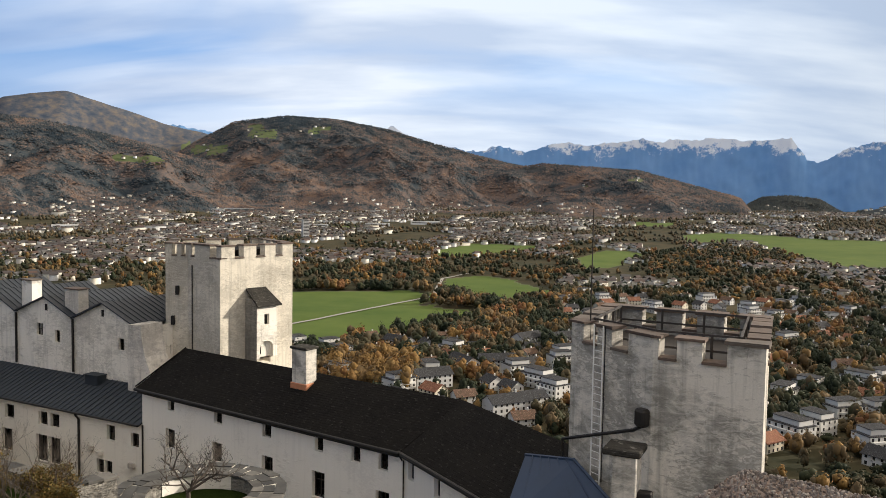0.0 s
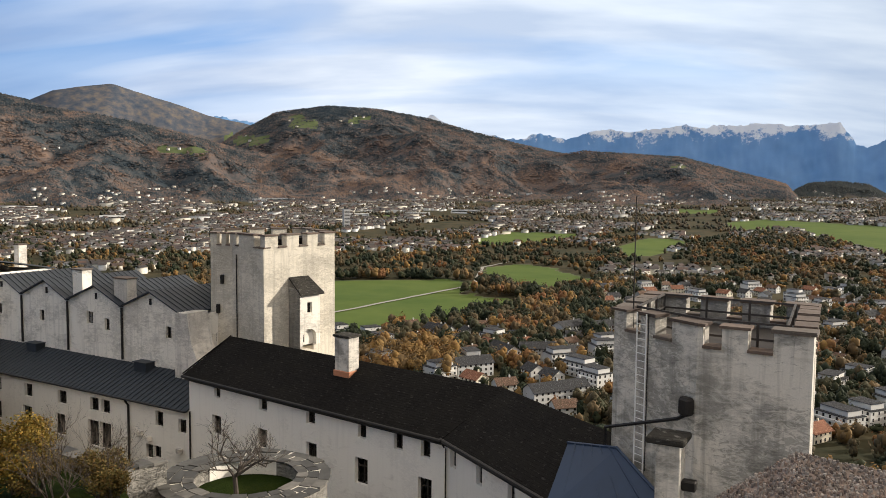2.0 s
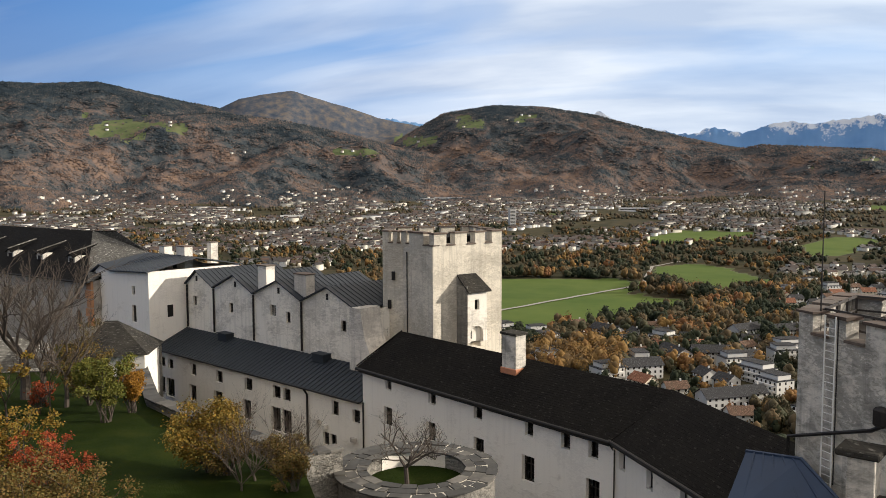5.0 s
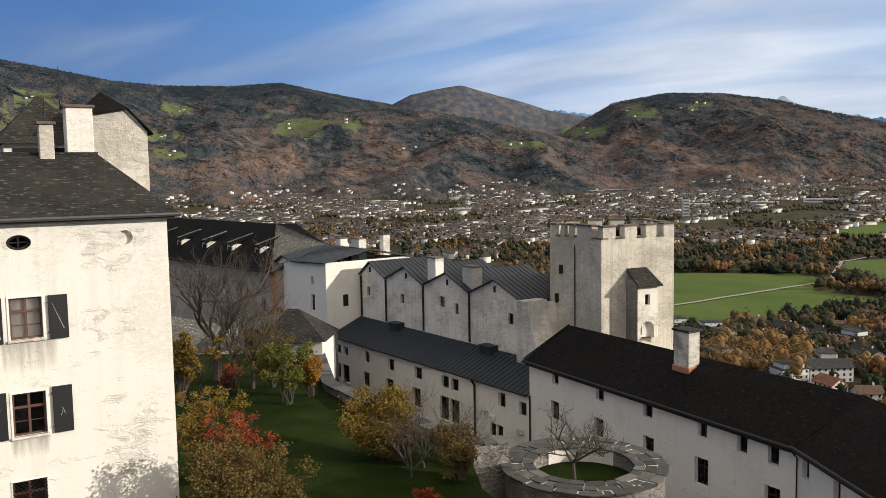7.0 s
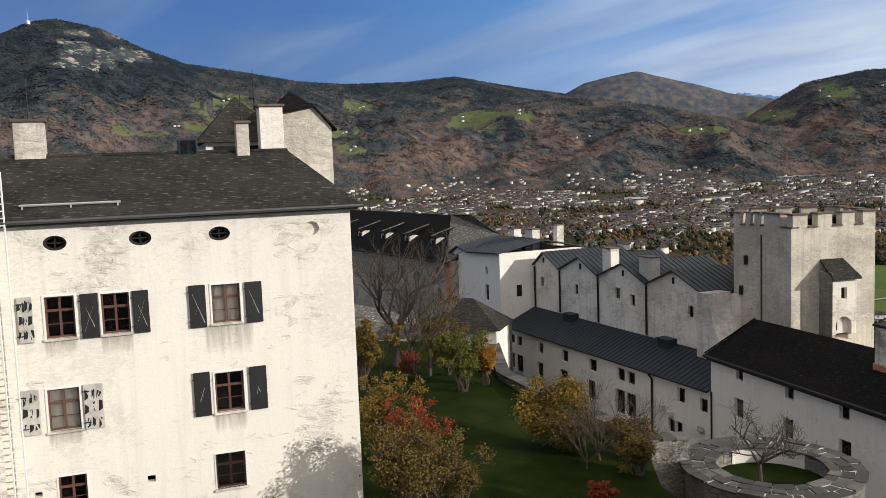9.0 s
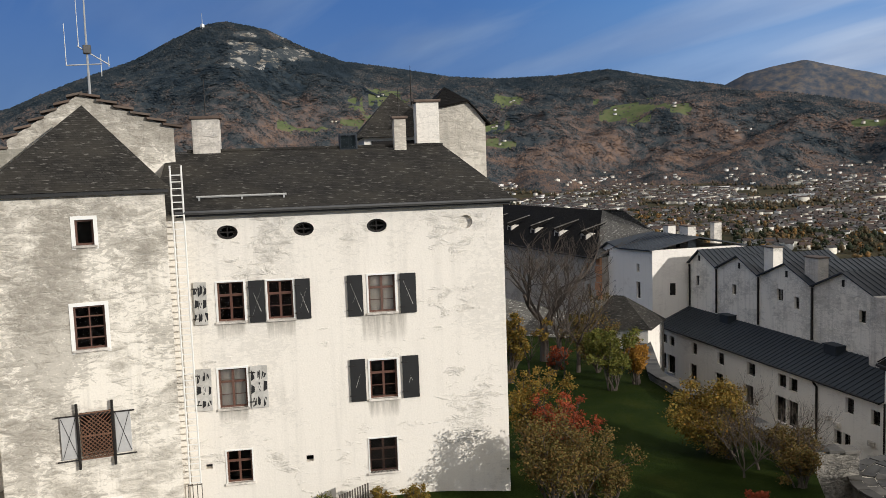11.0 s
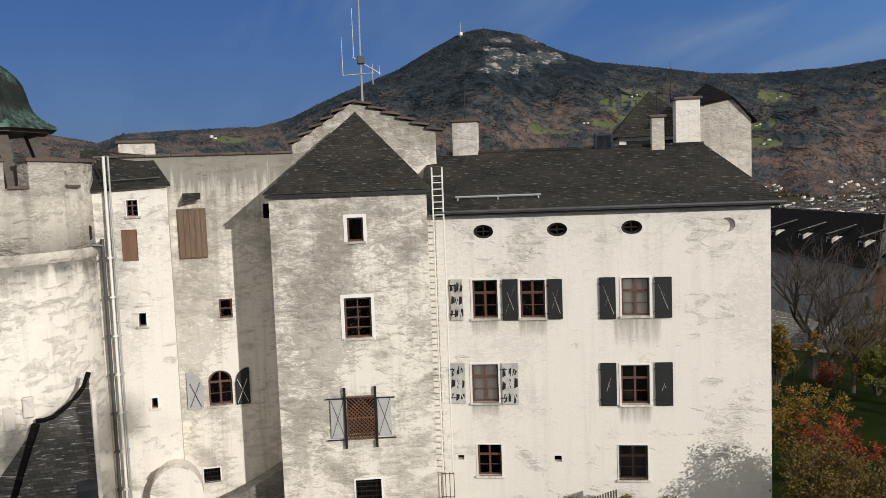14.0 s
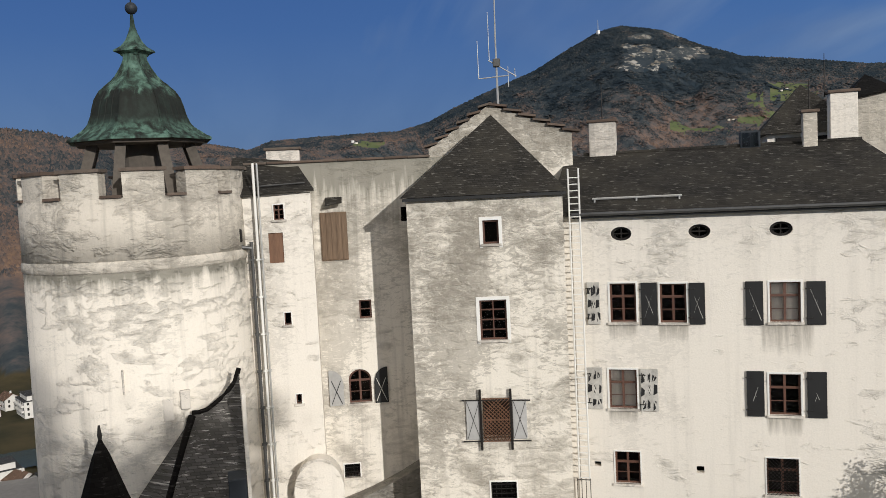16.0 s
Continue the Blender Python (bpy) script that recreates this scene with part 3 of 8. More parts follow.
def frame_bars(bm, hole, y, bar, deep, cols, rows):
    line = outline(hole)
    cx, cz = (hole[0] + hole[1]) / 2, (hole[2] + hole[3]) / 2
    n = len(line)
    inner = []
    for x, z in line:
        inner.append((x + math.copysign(min(bar, abs(cx - x)), cx - x) if abs(cx - x) > 1e-6 else x, z + math.copysign(min(bar, abs(cz - z)), cz - z) if abs(cz - z) > 1e-6 else z))
    for i in range(n):
        a, b, c, d = line[i], line[(i + 1) % n], inner[(i + 1) % n], inner[i]
        quad(bm, (a[0], y, a[1]), (b[0], y, b[1]), (c[0], y, c[1]), (d[0], y, d[1]))
        quad(bm, (d[0], y, d[1]), (c[0], y, c[1]), (c[0], y + deep, c[1]), (d[0], y + deep, d[1]))
    x0, x1, z0, z1 = hole[:4]
    thin = bar * 0.6
    if cols == 2 and rows == 3:
        xm, zt, zl = (x0 + x1) / 2, z0 + (z1 - z0) * 0.66, z0 + (z1 - z0) * 0.33
        box(bm, xm - bar * 0.6, xm + bar * 0.6, y + 0.003, y + deep, z0 + 0.02, z1 - 0.03)
        box(bm, x0 + 0.02, x1 - 0.02, y - 0.012, y + deep * 0.9, zt - bar * 0.62, zt + bar * 0.62)
        box(bm, x0 + 0.02, x1 - 0.02, y + 0.02, y + deep * 0.9, zl - thin * 0.3, zl + thin * 0.3)
        return
    for i in range(1, cols):
        x = x0 + (x1 - x0) * i / cols
        box(bm, x - thin / 2, x + thin / 2, y + 0.005, y + deep, z0 + 0.02, z1 - 0.03)
    for j in range(1, rows):
        z = z0 + (z1 - z0) * j / rows
        box(bm, x0 + 0.02, x1 - 0.02, y + 0.008, y + deep * 0.9, z - thin / 2, z + thin / 2)


def window(parent, hole, y=0.0, depth=0.22, cols=2, rows=3, frame_mat=None, surround=0.0, sill=True, curtain=False, bar=0.07, glass=True):
    bm = bmesh.new()
    frame_bars(bm, hole, y + depth, bar, 0.06, cols, rows)
    w = part("window", bm, frame_mat or RED_FRAME, parent)
    line = outline(hole)
    if glass:
        bm = bmesh.new()
        bm.faces.new([bm.verts.new((x, y + depth + 0.035, z)) for x, z in line])
        part("pane", bm, GLASS, w)
    # flat sheet behind the pane, its black standing in for the room's darkness
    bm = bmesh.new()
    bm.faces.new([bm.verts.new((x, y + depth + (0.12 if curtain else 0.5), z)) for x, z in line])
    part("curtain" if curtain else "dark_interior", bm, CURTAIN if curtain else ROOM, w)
    x0, x1, z0, z1 = hole[:4]
    if surround:
        bm = bmesh.new()
        s = surround
        box(bm, x0 - s, x0, y - 0.03, y + 0.05, z0 - s, z1 + s)
        box(bm, x1, x1 + s, y - 0.03, y + 0.05, z0 - s, z1 + s)
        box(bm, x0, x1, y - 0.03, y + 0.05, z1, z1 + s)
        part("surround", bm, WHITE_PAINT, w)
    if sill:
        part("sill", boxed(x0 - 0.10, x1 + 0.10, y - 0.09, y + 0.06, z0 - 0.09, z0, bev=0.01), AGED, w)
    return w


def pitched(parent, name, mat, pts_list, thick=0.14, label=""):
    bm = bmesh.new()
    for pts in pts_list:
        slab(bm, pts, thick)
    return part(name, bm, mat, parent, label)


def seams(parent, a, b, c, d, step, mat, size=0.035):
    """Standing seams up a sheet roof: a-b is the eave, d-c the top."""
    a, b, c, d = (Vector(p) for p in (a, b, c, d))
    n = max(2, int((b - a).length / step))
    bm = bmesh.new()
    for i in range(1, n):
        f = i / n
        tube(bm, [a.lerp(b, f) + Vector((0, 0, size)), d.lerp(c, f) + Vector((0, 0, size))], size, size, 4)
    return part("standing_seam", bm, mat, parent)


def chimney(x, y, z0, z1, w, d, m, label, mat=None, cap=True):
    t = thing("chimney", label, "chimney", m)
    part("shaft", boxed(x - w / 2, x + w / 2, y - d / 2, y + d / 2, z0, z1, bev=0.02), mat or WHITE, t)
    if cap:
        part("cap", boxed(x - w / 2 - 0.09, x + w / 2 + 0.09, y - d / 2 - 0.09, y + d / 2 + 0.09, z1, z1 + 0.12, bev=0.02), COPING, t)
    return t


def D2(a):
    return Vector((-math.sin(radians(a)), math.cos(radians(a))))


def facing(az, d, back):
    """The pose of a facade whose middle lies at that bearing and distance and which looks back along a bearing."""
    p = D2(az) * d
    return pose(p.x, p.y, 0, 0, 0, back)


# ---- the wide ground, one sheet to the horizon ----
PLAIN = -115.0
SKYLINES = (
    # (crest distance, foot distance), then bearing and angle of the crest
    (4250, 2700, ((-60, -4), (24, -4), (27.5, 4.2), (29.4, 4.9), (31.7, 5.3), (33.9, 5.75), (36.5, 6.3), (40, 6.05), (44, 6.04), (47, 6.27), (51, 7.0), (54.3, 7.5), (57, 8.5),
                  (59.2, 9.6), (61.9, 10.1), (63.3, 9.85), (65.3, 8.9), (67.7, 7.6), (70.7, 6.5), (73.4, 5.4), (75, 4.6), (78.2, 3.8), (90, 2.5), (120, 2.0), (180, 1.5), (240, 0.5), (300, -4))),
    (4720, 3900, ((-60, -4), (8, -4), (12, 3.2), (14.8, 3.6), (16.3, 4.0), (18.6, 4.45), (20.5, 5.06), (22.4, 5.66), (24.3, 6.2), (26.3, 5.9), (27.8, 5.6), (29.4, 4.8), (32, 3), (40, -4), (300, -4))),
    (3850, 2750, ((-60, -4), (5, -4), (7.4, -1.0), (8.8, 0.0), (11.1, 0.85), (13.6, 1.55), (17, 2.25), (19.8, 3.0), (23, 3.7), (25, 4.1), (29.4, 4.6), (34, 4.2), (45, 3), (60, -4), (300, -4))),
    (4350, 3050, ((-60, -4), (-23, -4), (-19.4, 0.2), (-17.6, 0.66), (-12.8, 1.15), (-8.7, 1.5), (-4.5, 2.19), (1, 3.57), (3.7, 4.36), (7.2, 4.96), (10.6, 5.12), (14.1, 4.62), (17.2, 2.85), (19, 1.5), (24, -4), (300, -4))),
    (3900, 3150, ((-60, -4), (-23, -4), (-19.7, 0.1), (-16.5, 0.95), (-13.2, 1.85), (-9.8, 2.05), (-6.8, 2.25), (-4.5, 1.9), (0, 1.2), (6, -4), (300, -4))),
    (3100, 1500, ((70, -4), (76, 4.0), (78.9, 4.05), (82.7, 3.9), (85.8, 3.75), (87.3, 3.2), (90.2, 3.8), (95, 4.2), (110, 4.5), (140, 3), (180, 2), (230, -4), (300, -4))),
    (1150, 620, ((92, -9.0), (96, 3.6), (98, 4.2), (99.6, 4.7), (102, 4.95), (110, 5.2), (130, 4.0), (170, -9), (300, -9))),
    (4150, 3850, ((-60, -4), (-26.8, -1.2), (-25.4, -0.5), (-24.4, 0.12), (-22.7, 0.32), (-21, 0.18), (-20, -0.4), (-19, -4), (300, -4))),
    (3700, 3500, ((-60, -4), (-36, -0.5), (-32, 0.0), (-28, -0.30), (-26.6, -0.6), (-25.4, -4), (300, -4))),
)
az_line = np.concatenate([np.arange(-60, -33, 3.0), np.arange(-33, 106, 0.2), np.arange(106, 300.1, 3.0)])
r_line = np.concatenate([[0.0, 30.0, 60.0], np.geomspace(75, 4950, 330)])
AZ, RR = np.meshgrid(az_line, r_line)
SEED_A = np.random.default_rng(5)
WAVES = [(SEED_A.uniform(0, math.tau), SEED_A.uniform(0, math.tau), f) for f in (0.0021, 0.0043, 0.0085, 0.017, 0.034) for _ in range(4)]


def rough(x, y):
    """Smooth made-up relief between about -1 and 1."""
    total = 0
    for k, (turn, shift, f) in enumerate(WAVES):
        amp = 0.42 * (0.0021 / f) ** 0.75
        total = total + amp * np.sin(f * math.tau / 2 * (x * math.cos(turn) + y * math.sin(turn)) + shift + 1.7 * np.sin(f * 1.9 * (x * math.sin(turn) - y * math.cos(turn))))
    return total


def broad(x, y):
    """The two longest waves of the relief alone."""
    total = 0
    for turn, shift, f in WAVES[:8]:
        amp = 0.42 * (0.0021 / f) ** 0.75
        total = total + amp * np.sin(f * math.tau / 2 * (x * math.cos(turn) + y * math.sin(turn)) + shift + 1.2 * np.sin(f * 1.4 * (x * math.sin(turn) - y * math.cos(turn))))
    return total


def plain_z(r):
    """The valley floor, rising gently towards the foot of the hills."""
    u = np.clip((np.asarray(r, float) - 1300) / 2600, 0, 1)
    return PLAIN + 62 * u * u * (3 - 2 * u)


def relief(az, r):
    x, y = -np.sin(np.radians(az)) * r, np.cos(np.radians(az)) * r
    n = rough(x, y)
    low_z = plain_z(r)
    spur = 0.50 - 1.1 * np.sqrt(broad(x + 700, y - 300) ** 2 + 0.02)
    z = low_z + 0.8 * n
    woody = np.zeros_like(r)
    for crest, foot, line in SKYLINES:  # woody: 1 forest, 2 bare mountain in haze blue
        pa, pe = np.array([p[0] for p in line]), np.array([p[1] for p in line])
        top = crest * np.tan(np.radians(np.interp(az, pa, pe)))
        foot_r = foot + 130 * np.sin(az * 0.31 + crest) + 70 * np.sin(az * 0.9)
        foot_r = np.minimum(foot_r - 400 * np.clip((az - 45) / 30, 0, 1) * (crest > 4000), crest - 130)
        u = np.clip((r - foot_r) / (crest - foot_r), 0, 1)
        rise = low_z + (top - low_z) * (0.12 * u + 0.88 * u ** 1.3)
        size = min(58.0, 0.02 * crest)
        rise = rise + (0.55 * n + 0.9 * spur) * size * np.sin(np.pi * np.clip(u, 0, 1)) * np.clip((top - PLAIN) / 300, 0, 1)
        over = np.clip((r - crest) / 500, 0, 1)
        rise = np.where(r > crest, PLAIN + (top - PLAIN) * (1 - 0.8 * over), rise)
        rise = np.where((u <= 0) | (top <= PLAIN + 5), -999, rise)
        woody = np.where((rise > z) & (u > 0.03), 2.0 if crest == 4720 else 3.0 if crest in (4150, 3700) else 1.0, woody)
        z = np.maximum(z, rise)
    castle = -27 - 89 * np.clip((r - 62) / 240, 0, 1) ** 0.8
    z = np.where(r < 330, np.maximum(z, castle), z)
    return x, y, z, woody


def inside(px, py, poly):
    hit = np.zeros(px.shape, bool)
    n = len(poly)
    for i in range(n):
        (x0, y0), (x1, y1) = poly[i], poly[(i + 1) % n]
        cross = ((y0 > py) != (y1 > py)) & (px < (x1 - x0) * (py - y0) / (y1 - y0 + 1e-9) + x0)
        hit ^= cross
    return hit


FIELDS = (
    ((-230, 990), (-85, 969), (-9, 953), (-23, 863), (55, 812), (31, 745), (-18, 700), (-82, 600), (-125, 590), (-260, 720)),
    ((1, 1127), (47, 1173), (154, 1018), (120, 908), (58, 853), (25, 917), (-9, 953)),
    ((-17, 1644), (75, 1866), (210, 1777), (187, 1667), (83, 1555), (0, 1519)),
    ((249, 1538), (352, 1742), (402, 1654), (274, 1344), (218, 1317)),
    ((619, 2157), (775, 2297), (891, 2128), (1184, 1877), (881, 1344), (654, 1419), (718, 1770), (713, 1990), (580, 1952)),
    ((617, 2674), (749, 2656), (703, 2515), (571, 2460)),
    ((-349, 2243), (-208, 2260), (-195, 2320), (-350, 2302)),
)
# meadows high on the slopes: bearing, angle, half width and half height in degrees
ALPS = ((35.3, 3.5, 2.1, 0.55), (32.3, 3.7, 0.9, 0.5), (16.0, 2.75, 1.3, 0.30), (43.5, 1.6, 1.3, 0.25), (9.4, 4.05, 1.0, 0.22), (20.5, 2.0, 1.5, 0.2), (43.2, 4.4, 1.0, 0.3), (52.0, 5.0, 1.9, 0.55), (55.5, 3.4, 3.0, 0.35),
        (44.5, 2.7, 1.2, 0.25), (12.8, 4.0, 1.3, 0.35), (8.5, 4.3, 1.0, 0.2), (-9.5, 0.75, 0.7, 0.10), (-13.0, 1.2, 0.6, 0.12), (28, 1.9, 0.9, 0.15), (80, 3.3, 1.2, 0.25))
ROCKS = ((60.6, 8.3, 1.5, 0.55), (58.2, 8.0, 1.4, 0.45), (60.2, 7.5, 1.8, 0.35), (58.8, 9.3, 2.2, 0.35))
ROAD = ((-260, 520), (-129, 720), (-67, 834), (-9, 937), (1, 1127), (41, 1214))


def cover_of(az, r, x, y, z, woody):
    el = np.degrees(np.arctan2(z, np.maximum(r, 1)))
    wob = rough(x * 3, y * 3)
    mead = np.zeros_like(r)
    for f in FIELDS:
        mead = np.where((woody < 0.5) & inside(x + 9 * wob, y + 12 * wob, f), 1.0, mead)
    for a, e, w, h in ALPS:
        mead = np.where((woody > 0) & (((az - a) / w) ** 2 + ((el - e) / h) ** 2 < 1.05 + 1.2 * wob), 0.75, mead)
    rocky = np.zeros_like(r)
    for a, e, w, h in ROCKS:
        rocky = np.where((woody > 0) & (((az - a) / w) ** 2 + ((el - e) / h) ** 2 < 1 + 0.8 * wob), 1.0, rocky)
    lane = np.zeros_like(r)
    for (x0, y0), (x1, y1) in zip(ROAD, ROAD[1:]):
        u = np.clip(((x - x0) * (x1 - x0) + (y - y0) * (y1 - y0)) / ((x1 - x0) ** 2 + (y1 - y0) ** 2), 0, 1)
        lane = np.where(np.hypot(x - x0 - u * (x1 - x0), y - y0 - u * (y1 - y0)) < 2.6, 1.0, lane)
    return mead, rocky, lane


gx, gy, gz, gw = relief(AZ, RR)
g_mead, g_rock, g_lane = cover_of(AZ, RR, gx, gy, gz, gw)
rows_n, cols_n = AZ.shape
index = np.arange(rows_n * cols_n).reshape(rows_n, cols_n)
faces = np.stack([index[:-1, :-1], index[:-1, 1:], index[1:, 1:], index[1:, :-1]], -1).reshape(-1, 4)[:, ::-1]


def grid_mesh(name, verts, quads, material, attrs=()):
    me = bpy.data.meshes.new(name)
    me.vertices.add(len(verts))
    me.vertices.foreach_set("co", np.ascontiguousarray(verts, np.float32).ravel())
    k = quads.shape[1]
    me.loops.add(quads.size)
    me.loops.foreach_set("vertex_index", np.ascontiguousarray(quads, np.int32).ravel())
    me.polygons.add(len(quads))
    me.polygons.foreach_set("loop_start", np.arange(0, quads.size, k, dtype=np.int32))
    me.update(calc_edges=True)
    for key, values in attrs:
        me.attributes.new(key, "FLOAT", "POINT").data.foreach_set("value", np.ascontiguousarray(values, np.float32).ravel())
    me.materials.append(material)
    return new(name, me)


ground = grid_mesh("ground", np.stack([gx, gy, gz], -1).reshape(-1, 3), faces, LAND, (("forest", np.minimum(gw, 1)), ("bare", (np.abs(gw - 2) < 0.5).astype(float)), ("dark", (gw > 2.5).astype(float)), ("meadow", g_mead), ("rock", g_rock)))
ground.data.polygons.foreach_set("use_smooth", [True] * len(ground.data.polygons))
tagged(ground, "wide valley floor rising into brown autumn-forested hills with meadows", "landscape", kind="structure")

# far snow-dusted range behind everything, distance haze painted blue into its colour
FAR = ((-75, 2.0), (-45, 2.6), (-36, 3.2), (-28, 3.7), (-25.9, 3.3), (-24.3, 2.4), (-23.6, 2.5), (-22.6, 3.94), (-20, 3.78), (-17.5, 4.0), (-15.7, 3.8), (-12.8, 3.8), (-10, 3.5), (-7.7, 3.65),
       (-5.6, 3.0), (-3.9, 3.42), (-2.5, 2.94), (1.6, 3.6), (2.9, 4.15), (3.6, 4.62), (4.3, 4.2), (5.5, 3.8), (9, 3), (14, 3.0), (16, 4.05), (18, 4.2), (20, 3.2), (30, 2.0))
fa = np.arange(-75, 30.01, 0.1)
ft = np.linspace(0, 1, 26)
FA, FT = np.meshgrid(fa, ft)
f_top = np.interp(FA, [p[0] for p in FAR], [p[1] for p in FAR])
f_r = 4800 + 120 * FT
jag = rough(FA * 350, FA * 90 + 40) * 0.06 + rough(FA * 1500, FA * 300) * 0.035
f_el = -1.6 + (f_top + 1.6) * FT + jag * FT
f_r = f_r + 8 * rough(FA * 120 + 1000, FT * 300)
f_snow = np.clip((f_el - 1.5) / 2.3, 0, 1) * np.where((FA < 6), 1.0, 0.35)
fi = np.arange(FA.size).reshape(FA.shape)
fq = np.stack([fi[:-1, :-1], fi[:-1, 1:], fi[1:, 1:], fi[1:, :-1]], -1).reshape(-1, 4)[:, ::-1]
f_xyz = np.stack([-np.sin(np.radians(FA)) * f_r, np.cos(np.radians(FA)) * f_r, np.tan(np.radians(f_el)) * f_r], -1).reshape(-1, 3)
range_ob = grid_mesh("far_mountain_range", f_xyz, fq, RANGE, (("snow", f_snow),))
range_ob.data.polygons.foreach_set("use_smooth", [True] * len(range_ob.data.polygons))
tagged(range_ob, "distant limestone mountains in haze-blue colour, dusted with snow along the crest", "mountains", kind="structure")

# ---- woods and town, uncountable ----
rng = np.random.default_rng(11)
OCTA_V = np.array([(1, 0, 0.35), (0.3, 0.95, 0.42), (-0.8, 0.6, 0.3), (-0.8, -0.6, 0.4), (0.3, -0.95, 0.33), (0, 0, 1.0), (0, 0, -0.02)])
TENT_V = np.array([(1, 0, -0.05), (0, 1, -0.02), (-1, 0, -0.05), (0, -1, -0.02), (0.12, 0.05, 1.0)])
TENT_F = np.array([(0, 1, 4), (1, 2, 4), (2, 3, 4), (3, 0, 4)])
OCTA_F = np.array([(0, 1, 5), (1, 2, 5), (2, 3, 5), (3, 4, 5), (4, 0, 5), (1, 0, 6), (2, 1, 6), (3, 2, 6), (4, 3, 6), (0, 4, 6)])


def scatter(name, x, y, z, w, h, material, label, category, shape=OCTA_V, sides=OCTA_F):
    n = len(x)
    turn = rng.uniform(0, math.tau, n)
    v = shape[None] * (1 + rng.uniform(-0.28, 0.28, (n, len(shape), 3)))
    c, s = np.cos(turn)[:, None], np.sin(turn)[:, None]
    px = (v[..., 0] * c - v[..., 1] * s) * w[:, None] + x[:, None]
    py = (v[..., 0] * s + v[..., 1] * c) * w[:, None] + y[:, None]
    pz = v[..., 2] * h[:, None] + z[:, None]
    f = (sides[None] + len(shape) * np.arange(n)[:, None, None]).reshape(-1, 3)
    return tagged(grid_mesh(name, np.stack([px, py, pz], -1).reshape(-1, 3), f, material), label, category, kind="stuff")


def sample(n, a0, a1, r0, r1):
    return rng.uniform(a0, a1, n), np.sqrt(rng.uniform(r0 ** 2, r1 ** 2, n))


sa, sr = sample(330000, -27, 92, 2500, 4420)
na, nr = sample(16000, 94, 104, 640, 1250)
sa, sr = np.concatenate([sa, na]), np.concatenate([sr, nr])
sx, sy, sz, sw = relief(sa, sr)
m_, k_, l_ = cover_of(sa, sr, sx, sy, sz, sw)
keep = (sw > 0.5) & (np.abs(sw - 2) > 0.5) & ((m_ < 0.5) | (rng.random(len(sa)) < 0.04)) & (k_ < 0.5) & (np.degrees(np.arctan2(sz, sr)) > -4)
dark_k = keep & (sw > 2.5)
keep = keep & (sw < 2.5)
n_d, n_k = dark_k.sum(), keep.sum()
by = np.clip(sr[keep] / 3600, 0.42, 1.0)
CONIFERS = foliage("dark_conifers", ((0.018, 0.027, 0.032), (0.030, 0.038, 0.036), (0.050, 0.046, 0.042)))
scatter("conifer_hill", sx[dark_k], sy[dark_k], sz[dark_k] - 1, rng.uniform(4.0, 7.5, n_d), rng.uniform(4.0, 8.0, n_d), CONIFERS, "dark conifer woods on the low hills in the valley", "forest", TENT_V, TENT_F)
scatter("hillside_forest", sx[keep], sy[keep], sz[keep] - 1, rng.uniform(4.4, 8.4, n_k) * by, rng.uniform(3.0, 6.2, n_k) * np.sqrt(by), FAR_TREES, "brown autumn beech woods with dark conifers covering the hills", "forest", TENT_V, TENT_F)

# farms on the high meadows join the far town
farm_a = np.concatenate([rng.normal(a, w * 0.3, 2) for a, e, w, h in ALPS])
farm_e = np.concatenate([rng.normal(e, h * 0.4, 2) for a, e, w, h in ALPS])
r_try = np.linspace(2600, 4300, 180)
farm_r = []
for a, e in zip(farm_a, farm_e):
    el_try = np.degrees(np.arctan2(relief(np.full_like(r_try, a), r_try)[2], r_try))
    farm_r.append(r_try[min(len(r_try) - 1, int(np.argmax(el_try > e)))])
farm_r = np.array(farm_r)

sa, sr = sample(90000, -32, 104, 400, 4300)
sx, sy, sz, sw = relief(sa, sr)
m_, k_, l_ = cover_of(sa, sr, sx, sy, sz, sw)
clump = rough(sx * 1.7 + 300, sy * 1.7)
keep = (sw < 0.5) & (m_ < 0.5) & (l_ < 0.5) & (clump > -0.30) & (sr > 1850)
n_k = keep.sum()
scatter("valley_trees", sx[keep], sy[keep], sz[keep] - 0.5, rng.uniform(3.2, 6.2, n_k), rng.uniform(6, 12, n_k), VALLEY_TREES, "autumn trees and hedges between the town's houses", "trees")

# far town: small gabled houses
HOUSE_V = np.array([(-1, -1, 0), (1, -1, 0), (1, 1, 0), (-1, 1, 0), (-1, -1, 1), (1, -1, 1), (1, 1, 1), (-1, 1, 1)], float)
HOUSE_F = np.array([(0, 1, 5, 4), (1, 2, 6, 5), (2, 3, 7, 6), (3, 0, 4, 7)])
ROOF_V = np.array([(-1.1, -1.15, 0.94), (1.1, -1.15, 0.94), (1.1, 1.15, 0.94), (-1.1, 1.15, 0.94), (-1.1, 0, 1.0), (1.1, 0, 1.0)], float)
ROOF_F = np.array([(0, 1, 5, 4), (2, 3, 4, 5), (0, 4, 3, 3), (1, 2, 5, 5)])


